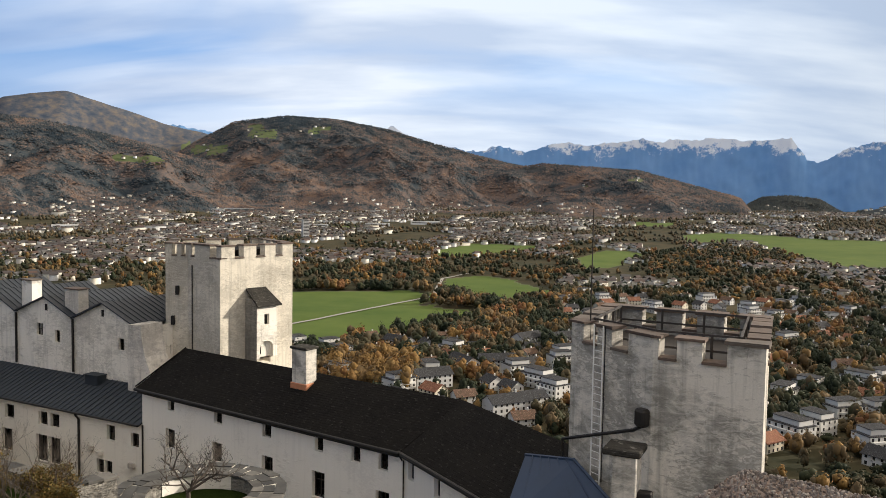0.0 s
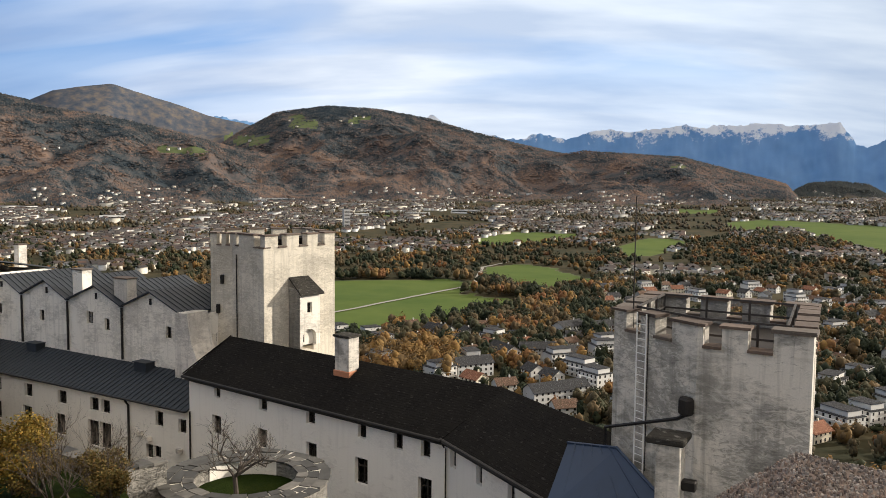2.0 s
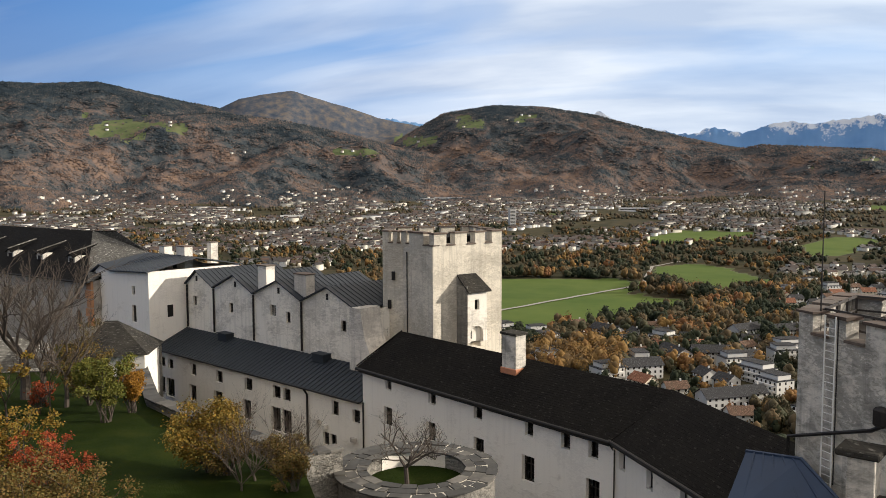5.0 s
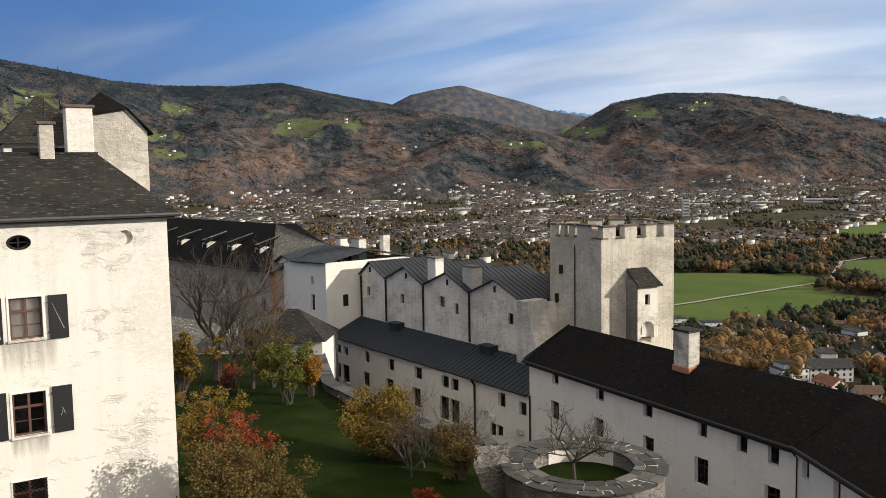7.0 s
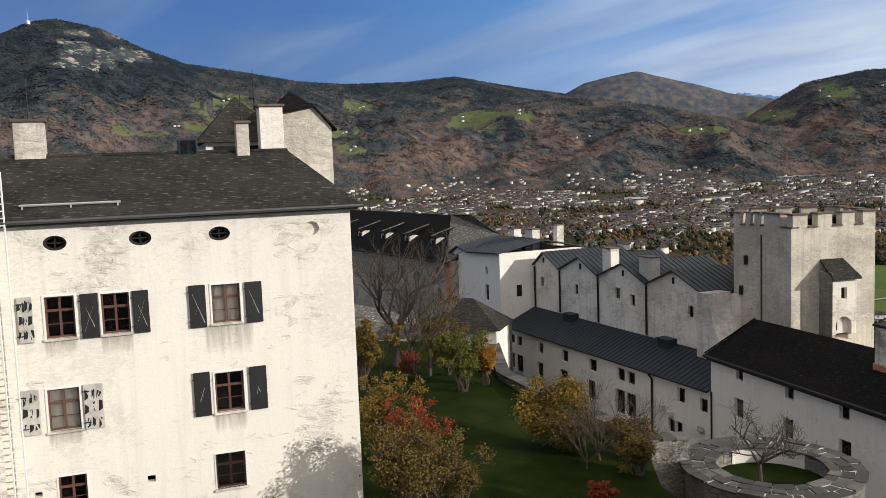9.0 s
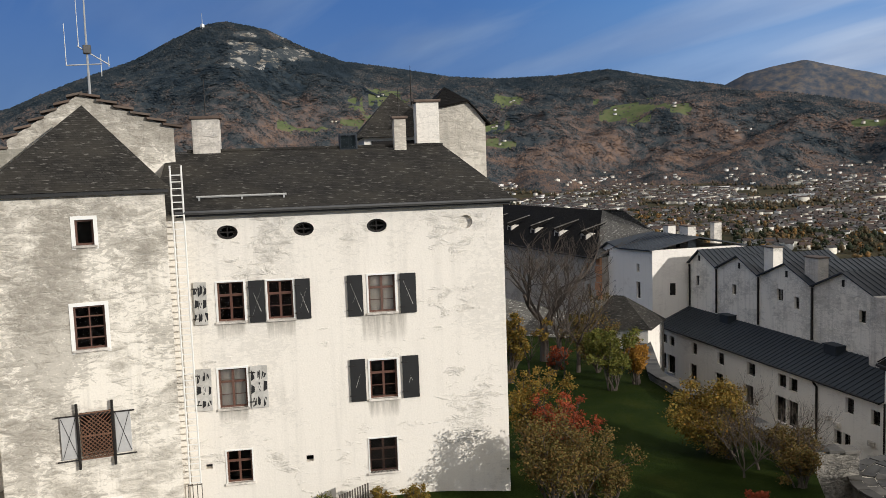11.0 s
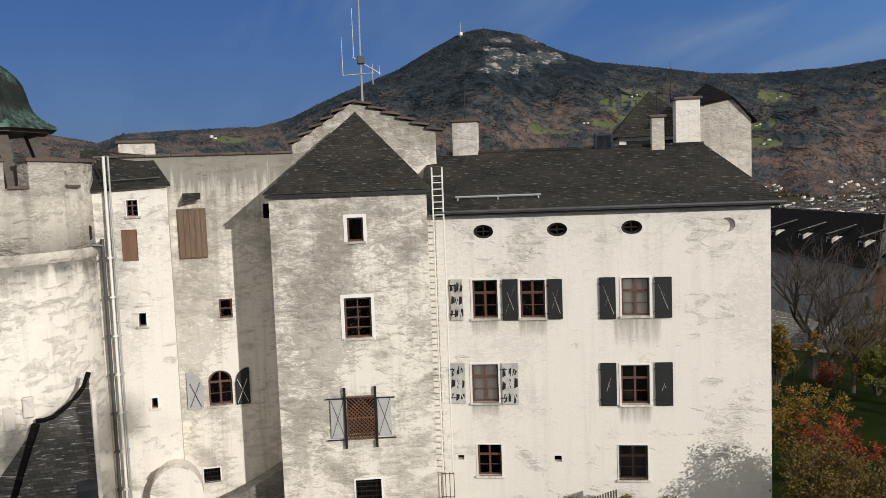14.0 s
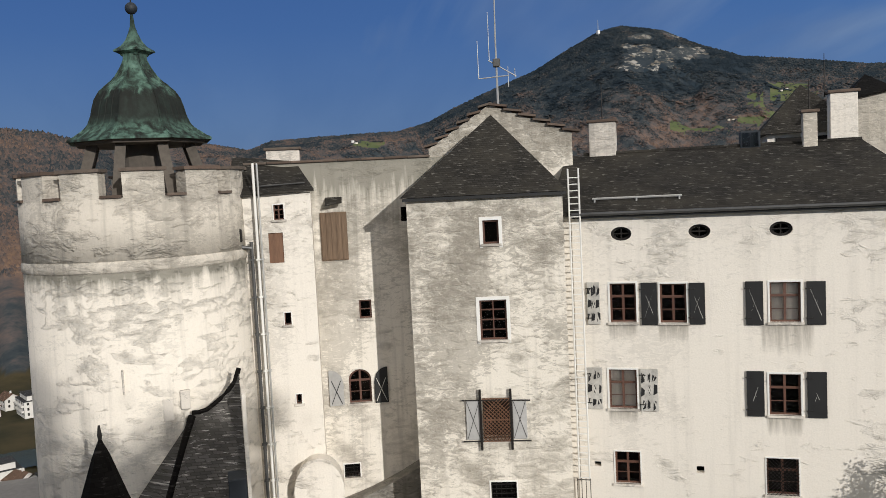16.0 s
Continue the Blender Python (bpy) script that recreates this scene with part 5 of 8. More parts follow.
# drainpipes at the joint with the round tower
for x, r, mat, lab in ((-1.22, 0.07, PIPE_GREY, "grey lead downpipe fixed at the tower joint"), (-0.98, 0.055, WHITE_PAINT, "pale steel cable pipe along the downpipe"), (-0.82, 0.04, STEEL, "pale steel cable pipe along the downpipe")):
    dp = thing("drainpipe", lab, "drainpipe", YM)
    top = -1.75 if mat is PIPE_GREY else 1.35
    part("pipe", tube(bmesh.new(), [(x, -0.35, -14.2), (x, -0.35, top)], r, n=8), mat, dp)
    for k in range(8):
        part("bracket", boxed(x - r - 0.03, x + r + 0.03, -0.46, -0.2, -13 + k * 1.5, -12.94 + k * 1.5), mat, dp)
    if mat is PIPE_GREY:
        part("hopper", boxed(-1.95, -1.55, -0.6, -0.2, -1.75, -1.2, bev=0.05), IRON, dp)
        part("elbow", tube(bmesh.new(), [(-1.75, -0.4, -1.7), (-1.6, -0.4, -1.95), (-1.22, -0.35, -2.0), (-1.22, -0.35, -2.3)], 0.09, n=8), PIPE_GREY, dp)

# ---- round tower with copper cupola ----
RC = D2(94.05) * 36.0
RMX = pose(RC.x, RC.y, 0, 0, 0, 94.3)
keep_ = thing("round_tower", "round white rendered tower with battlements and moulded ring", "tower", RMX)
NSEG = 64
part("wall", lathe(bmesh.new(), [(4.42, -16), (4.34, -9), (4.26, -2.35)], NSEG), ROUND, keep_, smooth=True)
part("string_course", lathe(bmesh.new(), [(4.25, -2.44), (4.31, -2.36), (4.33, -2.2), (4.30, -2.06), (4.26, -1.98)], NSEG), HOARY, keep_, smooth=True)
part("upper_wall", lathe(bmesh.new(), [(4.28, -2.0), (4.25, 0.23)], NSEG), HOARY, keep_, smooth=True)
for k in range(12):
    a0 = radians(-90 + 30 * k - 9.65 + 4)
    a1 = a0 + radians(19.3)
    for nm, r0, r1, z0, z1, mt, e in (("merlon", 3.5, 4.25, 0.20, 1.15, HOARY, 0.0), ("merlon_coping", 3.42, 4.36, 1.15, 1.27, COPING, 0.02)):
        bm = bmesh.new()
        pl = [(r1 * math.cos(a0 - e + (a1 - a0 + 2 * e) * i / 5), r1 * math.sin(a0 - e + (a1 - a0 + 2 * e) * i / 5)) for i in range(6)]
        pl += [(r0 * math.cos(a1 + e - (a1 - a0 + 2 * e) * i / 5), r0 * math.sin(a1 + e - (a1 - a0 + 2 * e) * i / 5)) for i in range(6)]
        part(nm, prism(bm, pl, z0, z1), mt, keep_)
    b0, b1 = a1 + 0.01, a1 + radians(10.7) - 0.01
    bm = bmesh.new()
    pl = [(4.34 * math.cos(b0 + (b1 - b0) * i / 2), 4.34 * math.sin(b0 + (b1 - b0) * i / 2)) for i in range(3)] + [(3.45 * math.cos(b1 - (b1 - b0) * i / 2), 3.45 * math.sin(b1 - (b1 - b0) * i / 2)) for i in range(3)]
    part("crenel_sill", prism(bm, pl, 0.22, 0.32), COPING, keep_)
cup = thing("cupola", "green patinated copper bell cupola on dark timber posts", "cupola", pose(RC.x + 0.05, RC.y + 0.35, 0, 0, 0, 94.3))
BELL = ((2.85, 2.40), (2.84, 2.47), (2.62, 2.58), (2.30, 2.80), (2.02, 3.08), (1.88, 3.42), (1.80, 3.75), (1.70, 4.05), (1.50, 4.36), (1.22, 4.62), (0.84, 4.96), (0.62, 5.30), (0.46, 5.62), (0.44, 5.85))
part("bell_roof", lathe(bmesh.new(), BELL, 8, turn=radians(22.5)), COPPER, cup)
bm = bmesh.new()
for k in range(8):
    a = radians(22.5 + 45 * k)
    tube(bm, [(r * math.cos(a), r * math.sin(a), z) for r, z in BELL], 0.035, n=5)
for k in range(8):
    for u in (-0.5, 0, 0.5):
        a = radians(45 * k + u * 22)
        c = math.cos(radians(22.5)) / math.cos(radians(u * 22))
        tube(bm, [(r * c * math.cos(a), r * c * math.sin(a), z) for r, z in BELL[1:-2]], 0.016, n=4)
part("copper_seams", bm, COPPER, cup)
part("eave_ring", lathe(bmesh.new(), ((2.55, 2.28), (2.62, 2.42)), 8, turn=radians(22.5)), TIMBER_GREY, cup)
part("lantern", lathe(bmesh.new(), ((0.50, 5.80), (0.56, 5.88), (0.80, 5.98), (0.78, 6.04), (0.50, 6.20), (0.32, 6.42), (0.18, 6.72), (0.10, 6.98), (0.05, 7.45)), 4, turn=radians(8)), COPPER, cup)
part("finial_ball", lathe(bmesh.new(), [(0.24 * math.sin(math.pi * (k + 0.5) / 8), 7.68 - 0.24 * math.cos(math.pi * (k + 0.5) / 8)) for k in range(8)], 12), TIN, cup, smooth=True)
part("finial_rod", tube(bmesh.new(), [(0, 0, 7.9), (0, 0, 9.0)], 0.03, n=5), IRON, cup)
for k in range(8):
    a = radians(22.5 + 45 * k)
    part("post", tube(bmesh.new(), [(2.75 * math.cos(a), 2.75 * math.sin(a), -0.3), (1.9 * math.cos(a), 1.9 * math.sin(a), 2.35)], 0.27, 0.27, 4), TIMBER_GREY, cup)
part("core", lathe(bmesh.new(), ((1.0, -0.3), (1.0, 2.4)), 12), TIMBER_GREY, cup)
part("tower_floor", lathe(bmesh.new(), ((3.6, -0.4), (3.6, -0.3)), 24), RUBBLE, keep_)
for az_, z, w, h in ((93.0, -7.5, 0.4, 0.85), (91.9, -7.2, 0.35, 0.7), (95.6, -6.3, 0.07, 0.9)):
    dd = D2(az_) * 31.75
    part("putlog", boxed(-w / 2, w / 2, -0.06, 0.2, z - h / 2, z + h / 2, bev=0.03), AGED, thing("wall_bracket", "grey stone bracket on the round tower", "bracket", pose(dd.x, dd.y, 0, 0, 0, az_)))
# curved slate roof and dark spire in front of the round tower
PM = facing(90.2, 30.0, 90)
porch = thing("swept_slate_roof", "swept grey slate roof against the round tower", "roof", PM)
bm = bmesh.new()
gridv = []
for j in range(9):
    v = j / 8
    row = []
    for i in range(11):
        u = i / 10
        x = 1.0 - 1.75 * u - 1.5 * v * u
        ztop = -6.25 - 1.45 * min(1.0, u / 0.75) ** 0.55
        row.append(bm.verts.new((x, 1.5 - 2.6 * v, ztop - 4.2 * v ** 1.1)))
    gridv.append(row)
for a, b in zip(gridv, gridv[1:]):
    for i in range(10):
        bm.faces.new((a[i], b[i], b[i + 1], a[i + 1]))
part("roof", bm, SLATE_MID, porch)
part("verge", tube(bmesh.new(), [(1.0 - 1.75 * u, 1.5, -6.2 - 1.45 * min(1.0, u / 0.75) ** 0.55) for u in (0, 0.1, 0.25, 0.4, 0.55, 0.7, 0.85, 1.0)], 0.09, n=6), SLATE_BLACK, porch)
part("side_wall", boxed(0.98, 1.1, -1.0, 1.5, -14, -6.6), WHITE, porch)
part("front_wall", boxed(-2.3, 1.0, -0.6, 1.5, -14, -11.2), LIME, porch)
part("gutter", tube(bmesh.new(), [(-0.75, 1.45, -7.75), (-1.5, 0.2, -9.8), (-2.25, -1.1, -11.9)], 0.14, n=6), SLATE_BLACK, porch)
pitched(porch, "side_roof", SLATE_MID, (((-0.75, 1.5, -7.8), (-2.25, -1.1, -11.95), (-3.6, 1.5, -11.6)),), 0.1)
part("dormer_cheek", boxed(0.35, 0.95, -1.6, -0.6, -11.5, -9.3, bev=0.03), TIN, porch)
SPD = D2(97.1) * 26.0
spire = thing("dark_spire_roof", "black shingled pointed roof with pale flecks", "roof", pose(SPD.x, SPD.y, 0, 0, 0, 97))
part("roof", lathe(bmesh.new(), ((2.6, -13.2), (1.9, -11.6), (1.2, -9.9), (0.65, -8.4), (0.25, -7.2), (0.03, -6.68)), 8), SLATE_BLACK, spire)
part("knob", lathe(bmesh.new(), ((0.04, -6.75), (0.07, -6.6), (0.03, -6.3)), 8), IRON, spire)
part("drum", lathe(bmesh.new(), ((2.3, -16), (2.3, -13.1)), 16), LIME, spire)

# ---- long white wing with black roof ----
KM = pose(-23.62, 65.43, 0, 0, 0, -35)
KM2 = pose(-2.14, 50.67, 0, 0, 0, -59)
K_EAVE, K_RIDGE, K_BACK = -15.45, -13.1, 4.33
K_WIN = ((3.2, 4.0, -16.9, -15.85), (8.64, 9.5, -16.95, -15.9), (13.72, 14.6, -17.0, -15.95), (18.75, 19.5, -17.05, -16.0), (21.94, 22.7, -17.15, -16.05), (24.2, 24.97, -17.2, -16.1),
         (2.95, 4.05, -19.87, -18.33), (8.4, 9.46, -19.85, -18.37), (13.7, 14.76, -19.9, -18.35), (18.49, 19.64, -20.23, -18.43), (24.0, 25.09, -20.3, -18.54))
K2_WIN = ((0.5, 1.22, -17.32, -16.24), (3.63, 4.31, -17.37, -16.21), (7.0, 7.7, -17.4, -16.2), (3.5, 4.4, -20.2, -18.6))
long_house = thing("long_wing", "long white plastered wing with small windows and black shingle roof", "house", KM)
bm = bmesh.new()
wall_face(bm, 0, 26.1, -27, K_EAVE, K_WIN, depth=0.4)
shell(bm, 0, 26.1, 0, 8.6, -27, K_EAVE)
part("wall", bm, WING, long_house)
for i, h in enumerate(K_WIN):
    window(long_house, h, depth=0.3, cols=2, rows=2 if i < 6 else 3, bar=0.06, frame_mat=FRAME_DARK, sill=False)
L0 = (-0.15, -0.5, K_EAVE - 0.1)
pitched(long_house, "roof", SLATE_BLACK, ((L0, (26.25, -0.5, K_EAVE - 0.1), (27.6, K_BACK, K_RIDGE), (-0.15, K_BACK, K_RIDGE)), ((-0.15, K_BACK, K_RIDGE), (27.6, K_BACK, K_RIDGE), (29, 9.2, K_EAVE), (-0.15, 9.2, K_EAVE))), 0.16)
bm = bmesh.new()
bm.faces.new([bm.verts.new(p) for p in ((0, 8.6, K_EAVE), (0, 0, K_EAVE), (0, K_BACK, K_RIDGE - 0.1))])
part("gable", bm, WING, long_house)
part("gutter", tube(bmesh.new(), [(-0.1, -0.60, K_EAVE - 0.20), (26.3, -0.60, K_EAVE - 0.20)], 0.13, n=8), IRON, long_house)
part("verge_board", tube(bmesh.new(), [(-0.15, -0.5, K_EAVE), (-0.15, K_BACK, K_RIDGE + 0.05)], 0.06, n=4), SLATE_BLACK, long_house)
# black soffit strip, deepened to draw the shadow line under the eave
part("eave_soffit", boxed(0, 26.1, -0.46, 0.0, K_EAVE - 0.50, K_EAVE - 0.27), BLACK_PAINT, long_house)
lw2 = thing("long_wing_end", "bent end of the long white wing with black shingle roof", "house", KM2)
bm = bmesh.new()
wall_face(bm, 0, 11.6, -27, K_EAVE, K2_WIN, depth=0.4)
shell(bm, 0, 11.6, 0, 8.0, -27, K_EAVE)
part("wall", bm, WING, lw2)
for h in K2_WIN:
    window(lw2, h, depth=0.3, cols=2, rows=2, bar=0.06, frame_mat=FRAME_DARK, sill=False)
pitched(lw2, "roof", SLATE_BLACK, (((0.1, -0.5, K_EAVE - 0.1), (11.6, -0.5, K_EAVE - 0.1), (11.6, K_BACK, K_RIDGE), (-0.8, K_BACK, K_RIDGE)), ((-0.8, K_BACK, K_RIDGE), (11.6, K_BACK, K_RIDGE), (11.6, 8.8, K_EAVE), (-2.5, 8.8, K_EAVE))), 0.16)
part("gutter", tube(bmesh.new(), [(0.05, -0.60, K_EAVE - 0.20), (11.6, -0.60, K_EAVE - 0.20)], 0.13, n=8), IRON, lw2)
# same black strip for soffit and eave shadow on the bent end
part("eave_soffit", boxed(0, 11.5, -0.46, 0.0, K_EAVE - 0.50, K_EAVE - 0.27), BLACK_PAINT, lw2)
dp = thing("drainpipe", "dark downpipe at the bend of the white wing", "drainpipe", KM2)
part("pipe", tube(bmesh.new(), [(0.05, -0.5, K_EAVE - 0.3), (0.05, -0.12, K_EAVE - 0.9), (0.05, -0.12, -26)], 0.08, n=6), IRON, dp)
dp = thing("drainpipe", "dark downpipe where the two wings meet", "drainpipe", KM)
part("pipe", tube(bmesh.new(), [(0.15, -0.1, -18.6), (0.15, -0.1, -26)], 0.07, n=6), IRON, dp)
CHZ = -13.3
cht = thing("chimney", "tall pale plastered chimney with orange flashing on the black roof", "chimney", facing(9.35, 60.4, -35))
part("shaft", boxed(-0.70, 0.70, -0.55, 0.55, CHZ - 0.8, -11.15, bev=0.03), GREYWALL, cht)
part("cap", boxed(-0.82, 0.82, -0.67, 0.67, -11.15, -10.97, bev=0.03), SLATE, cht)
part("flashing", boxed(-0.80, 0.80, -0.63, 0.63, CHZ - 0.75, CHZ - 0.28, bev=0.05), FLASHING, cht)

# blue sheet-metal roof beside the grey tower
br = thing("sheet_metal_roof", "blue-grey standing seam metal roof below the grey tower", "roof", None)
P0, P1, P2, P3 = (D2(a).to_3d() * d + Vector((0, 0, z)) for a, d, z in ((-4.2, 33.5, -13.4), (-12.6, 30.3, -11.3), (-9.25, 35.2, -10.95), (-5.95, 38.5, -11.9)))
rp = pitched(br, "panel", TIN_BLUE, ((P0, P1, P2, P3),), 0.12)
seams(br, P0, P1, P2, P3, 0.95, TIN_BLUE, 0.04)
part("ridge", tube(bmesh.new(), [P3, P2, P1], 0.08, n=5), TIN_BLUE, br)
part("side_wall", prism(bmesh.new(), [(p.x, p.y) for p in (P0, P1, P2, P3)], -28, -15.7), WING, br)

# ---- grey-roofed wing and the row of gables above it ----
GM = pose(-24.0, 66.35, 0, 0, 0, -28.2)
G_WIN = ((-34.08, -32.95, -20.8, -19.72), (-32.36, -31.25, -20.8, -19.72), (-27.6, -26.5, -20.8, -19.55), (-22.65, -21.45, -20.8, -19.55), (-17.5, -16.2, -20.75, -19.5), (-12.8, -11.6, -20.7, -19.5), (-11.2, -10.05, -20.7, -19.5),
         (-4.1, -3.15, -20.75, -19.45), (-1.3, -0.35, -20.9, -19.7), (-34.5, -33.1, -23.8, -21.94), (-32.8, -31.1, -24.0, -21.92), (-28.0, -26.6, -23.7, -21.9), (-23.1, -21.6, -23.7, -21.75), (-18.0, -16.5, -23.75, -21.73),
         (-13.15, -11.65, -23.97, -21.59), (-11.45, -9.96, -23.97, -21.59), (-5.38, -4.5, -23.73, -22.51), (-4.4, -3.49, -23.73, -22.51))
gwing = thing("grey_roofed_wing", "white plastered wing with many small windows and dark metal lean-to roof", "house", GM)
G_EAVE, G_TOP, G_BACK = -18.75, -16.7, 4.55
bm = bmesh.new()
wall_face(bm, -34.7, 0.1, -29, G_EAVE, G_WIN, depth=0.4)
shell(bm, -34.7, 0.1, 0, 5.0, -29, G_EAVE)
part("wall", bm, WING, gwing)
for i, h in enumerate(G_WIN):
    window(gwing, h, depth=0.28, cols=2, rows=2, bar=0.07, frame_mat=FRAME_DARK, sill=i > 8)
RA, RB, RC_, RD = (-34.9, -0.45, G_EAVE - 0.05), (0.1, -0.45, G_EAVE - 0.05), (0.1, G_BACK, G_TOP), (-34.9, G_BACK, G_TOP)
pitched(gwing, "roof", TIN, ((RA, RB, RC_, RD),), 0.14)
seams(gwing, RA, RB, RC_, RD, 0.62, TIN)
part("gutter", tube(bmesh.new(), [(-34.9, -0.52, G_EAVE - 0.1), (0.1, -0.52, G_EAVE - 0.1)], 0.09, n=8), IRON, gwing)
for x in (-34.5, -7.4):
    dp = thing("drainpipe", "dark iron downpipe on the white wing", "drainpipe", GM)
    part("pipe", tube(bmesh.new(), [(x, -0.5, G_EAVE - 0.2), (x, -0.14, G_EAVE - 0.7), (x, -0.14, -28)], 0.1, n=6), IRON, dp)
for x in (-26.0, -9.6):
    rh = thing("roof_hatch", "dark metal hatch box on the lean-to roof", "roof hatch", GM)
    part("box", boxed(x - 0.8, x + 0.8, 2.9, 4.3, -17.4, -16.55, bev=0.04), TIN, rh)
    part("lid", boxed(x - 0.9, x + 0.9, 2.8, 4.4, -16.55, -16.48), TIN, rh)
for x, z in ((-6.0, -21.9), (-4.9, -22.2), (-1.1, -22.6)):
    part("round_ornament", lathe(bmesh.new(), ((0.05, z), (0.34, z + 0.05), (0.34, z + 0.4)), 12, x, -0.06), AGED, gwing)

DM = pose(-52.33, 86.0, 0, 0, 0, -28.2)
row = thing("gabled_row", "row of pale plastered gables with dark metal roofs", "house", DM)
D_WIN = ((0.99, 1.7, -14.22, -13.13), (8.32, 9.04, -14.32, -13.23), (15.87, 16.79, -13.85, -12.7), (18.49, 19.2, -14.28, -13.15), (27.0, 27.74, -14.17, -13.11))
D_SLIT = ((1.6, 2.0, -11.35, -10.75), (9.38, 9.75, -11.41, -10.8), (17.15, 17.5, -11.42, -10.8), (24.87, 25.2, -11.36, -10.75))
GABLES = ((-0.3, 2.0, 5.46), (5.46, 9.5, 13.04), (13.04, 17.35, 21.17), (21.17, 25.2, 29.2))
bm = bmesh.new()
wall_face(bm, -0.3, 30.7, -24, -11.75, D_WIN, depth=0.35)
shell(bm, -0.3, 30.7, 0, 11, -24, -11.75)
for (x0, xp, x1), s in zip(GABLES, D_SLIT):
    tri = [(x0, -11.75), (x1, -11.75), (xp, -10.15)]
    a, b, c, d = s[:4]
    bm.faces.new([bm.verts.new((x, 0, z)) for x, z in tri])
    bm.faces.new([bm.verts.new((x, 11, z)) for x, z in tri[::-1]])
part("wall", bm, LIME, row)
for i, h in enumerate(D_WIN):
    window(row, h, depth=0.25, cols=2, rows=2, bar=0.06, frame_mat=FRAME_DARK, sill=False, curtain=i == 2)
for s in D_SLIT:
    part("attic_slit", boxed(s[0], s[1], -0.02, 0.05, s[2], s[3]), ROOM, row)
for x0, xp, x1 in GABLES:
    for q in (((x0 - 0.1, -0.35, -11.72), (xp, -0.35, -10.02), (xp, 11, -10.02), (x0 - 0.1, 11, -11.72)), ((xp, -0.35, -10.02), (x1 + 0.1, -0.35, -11.72), (x1 + 0.1, 11, -11.72), (xp, 11, -10.02))):
        pitched(row, "roof", TIN, (q,), 0.12)
        seams(row, q[0], q[3], q[2], q[1], 0.62, TIN)
for x in (-0.1, 5.46, 13.04, 21.17, 29.1):
    dp = thing("drainpipe", "dark iron downpipe between two gables", "drainpipe", DM)
    part("pipe", tube(bmesh.new(), [(x, -0.15, -11.9), (x, -0.15, -16.8)], 0.11, n=6), IRON, dp)
for x, y, w, z1, mat in ((13.6, 1.2, 1.5, -8.9, WHITE), (20.3, 1.0, 1.9, -9.3, AGED), (-4.1, 2.0, 1.9, -7.8, WHITE), (-11.2, 3.5, 1.3, -8.2, WHITE), (-12.3, 11.0, 1.0, -8.2, AGED)):
    chimney(x, y, -13.5, z1, w, 1.1, DM, "pale plastered chimney among the gable roofs", mat)
butt = thing("buttress", "curved pale plaster buttress at the end of the gables", "buttress", DM)
bm = bmesh.new()
prof = [(29.2, -11.6), (30.8, -11.5), (30.9, -12.6), (31.3, -14.2), (32.0, -15.6), (32.1, -20), (29.2, -20)]
fr = [bm.verts.new((x, -0.9, z)) for x, z in prof]
bk = [bm.verts.new((x, 1.5, z)) for x, z in prof]
bm.faces.new(fr[::-1])
bm.faces.new(bk)
for i in range(7):
    bm.faces.new((fr[i], fr[(i + 1) % 7], bk[(i + 1) % 7], bk[i]))
part("body", bm, AGED, butt)

# white corner house
CM = pose(-54.7, 82.0, 0, 0, 0, -28.2)
ch = thing("corner_house", "white plastered corner house with dark metal roof", "house", CM)
C_WIN = ((-12.8, -12.0, -15.7, -13.9), (-4.3, -3.6, -13.0, -12.0), (-4.4, -3.4, -16.2, -14.2))
bm = bmesh.new()
wall_face(bm, -15.4, -0.4, -30, -11.65, C_WIN, depth=0.35)
shell(bm, -15.4, -0.4, 0, 12, -30, -11.65)
for y in (0.0, 12.0):
    line = [(-15.4, -11.65), (-0.4, -11.65), (-0.4, -10.1), (-8.7, -10.5), (-11.75, -10.0)]
    bm.faces.new([bm.verts.new((x, y, z)) for x, z in (line if y == 0 else line[::-1])])
quad(bm, (-0.4, 0, -11.65), (-0.4, 12, -11.65), (-0.4, 12, -10.1), (-0.4, 0, -10.1))
part("wall", bm, WING, ch)
for h in C_WIN:
    window(ch, h, depth=0.25, cols=2, rows=2, bar=0.06, frame_mat=FRAME_DARK, sill=False)
part("attic_slit", boxed(-12.4, -11.8, -0.02, 0.05, -11.8, -10.95), ROOM, ch)
for q in (((-8.7, -0.4, -10.45), (-0.1, -0.4, -10.05), (-0.1, 6, -8.8), (-11.75, 6, -8.9)), ((-11.75, 6, -8.9), (-0.1, 6, -8.8), (-0.1, 12.3, -10.05), (-11.75, 12.3, -10.05)),
          ((-11.75, -0.4, -9.9), (-8.6, -0.4, -10.45), (-11.75, 6, -8.9)), ((-15.7, -0.4, -11.65), (-11.75, -0.4, -9.9), (-11.75, 12.3, -9.9), (-15.7, 12.3, -11.65))):
    pitched(ch, "roof", TIN, (q,), 0.14)
seams(ch, (-8.7, -0.4, -10.43), (-0.1, -0.4, -10.03), (-0.1, 6, -8.78), (-11.75, 6, -8.88), 0.62, TIN)
for y, z in ((2.6, -15.5), (9.5, -15.5), (9.8, -12.3)):
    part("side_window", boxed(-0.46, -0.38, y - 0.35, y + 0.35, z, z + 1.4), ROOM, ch)
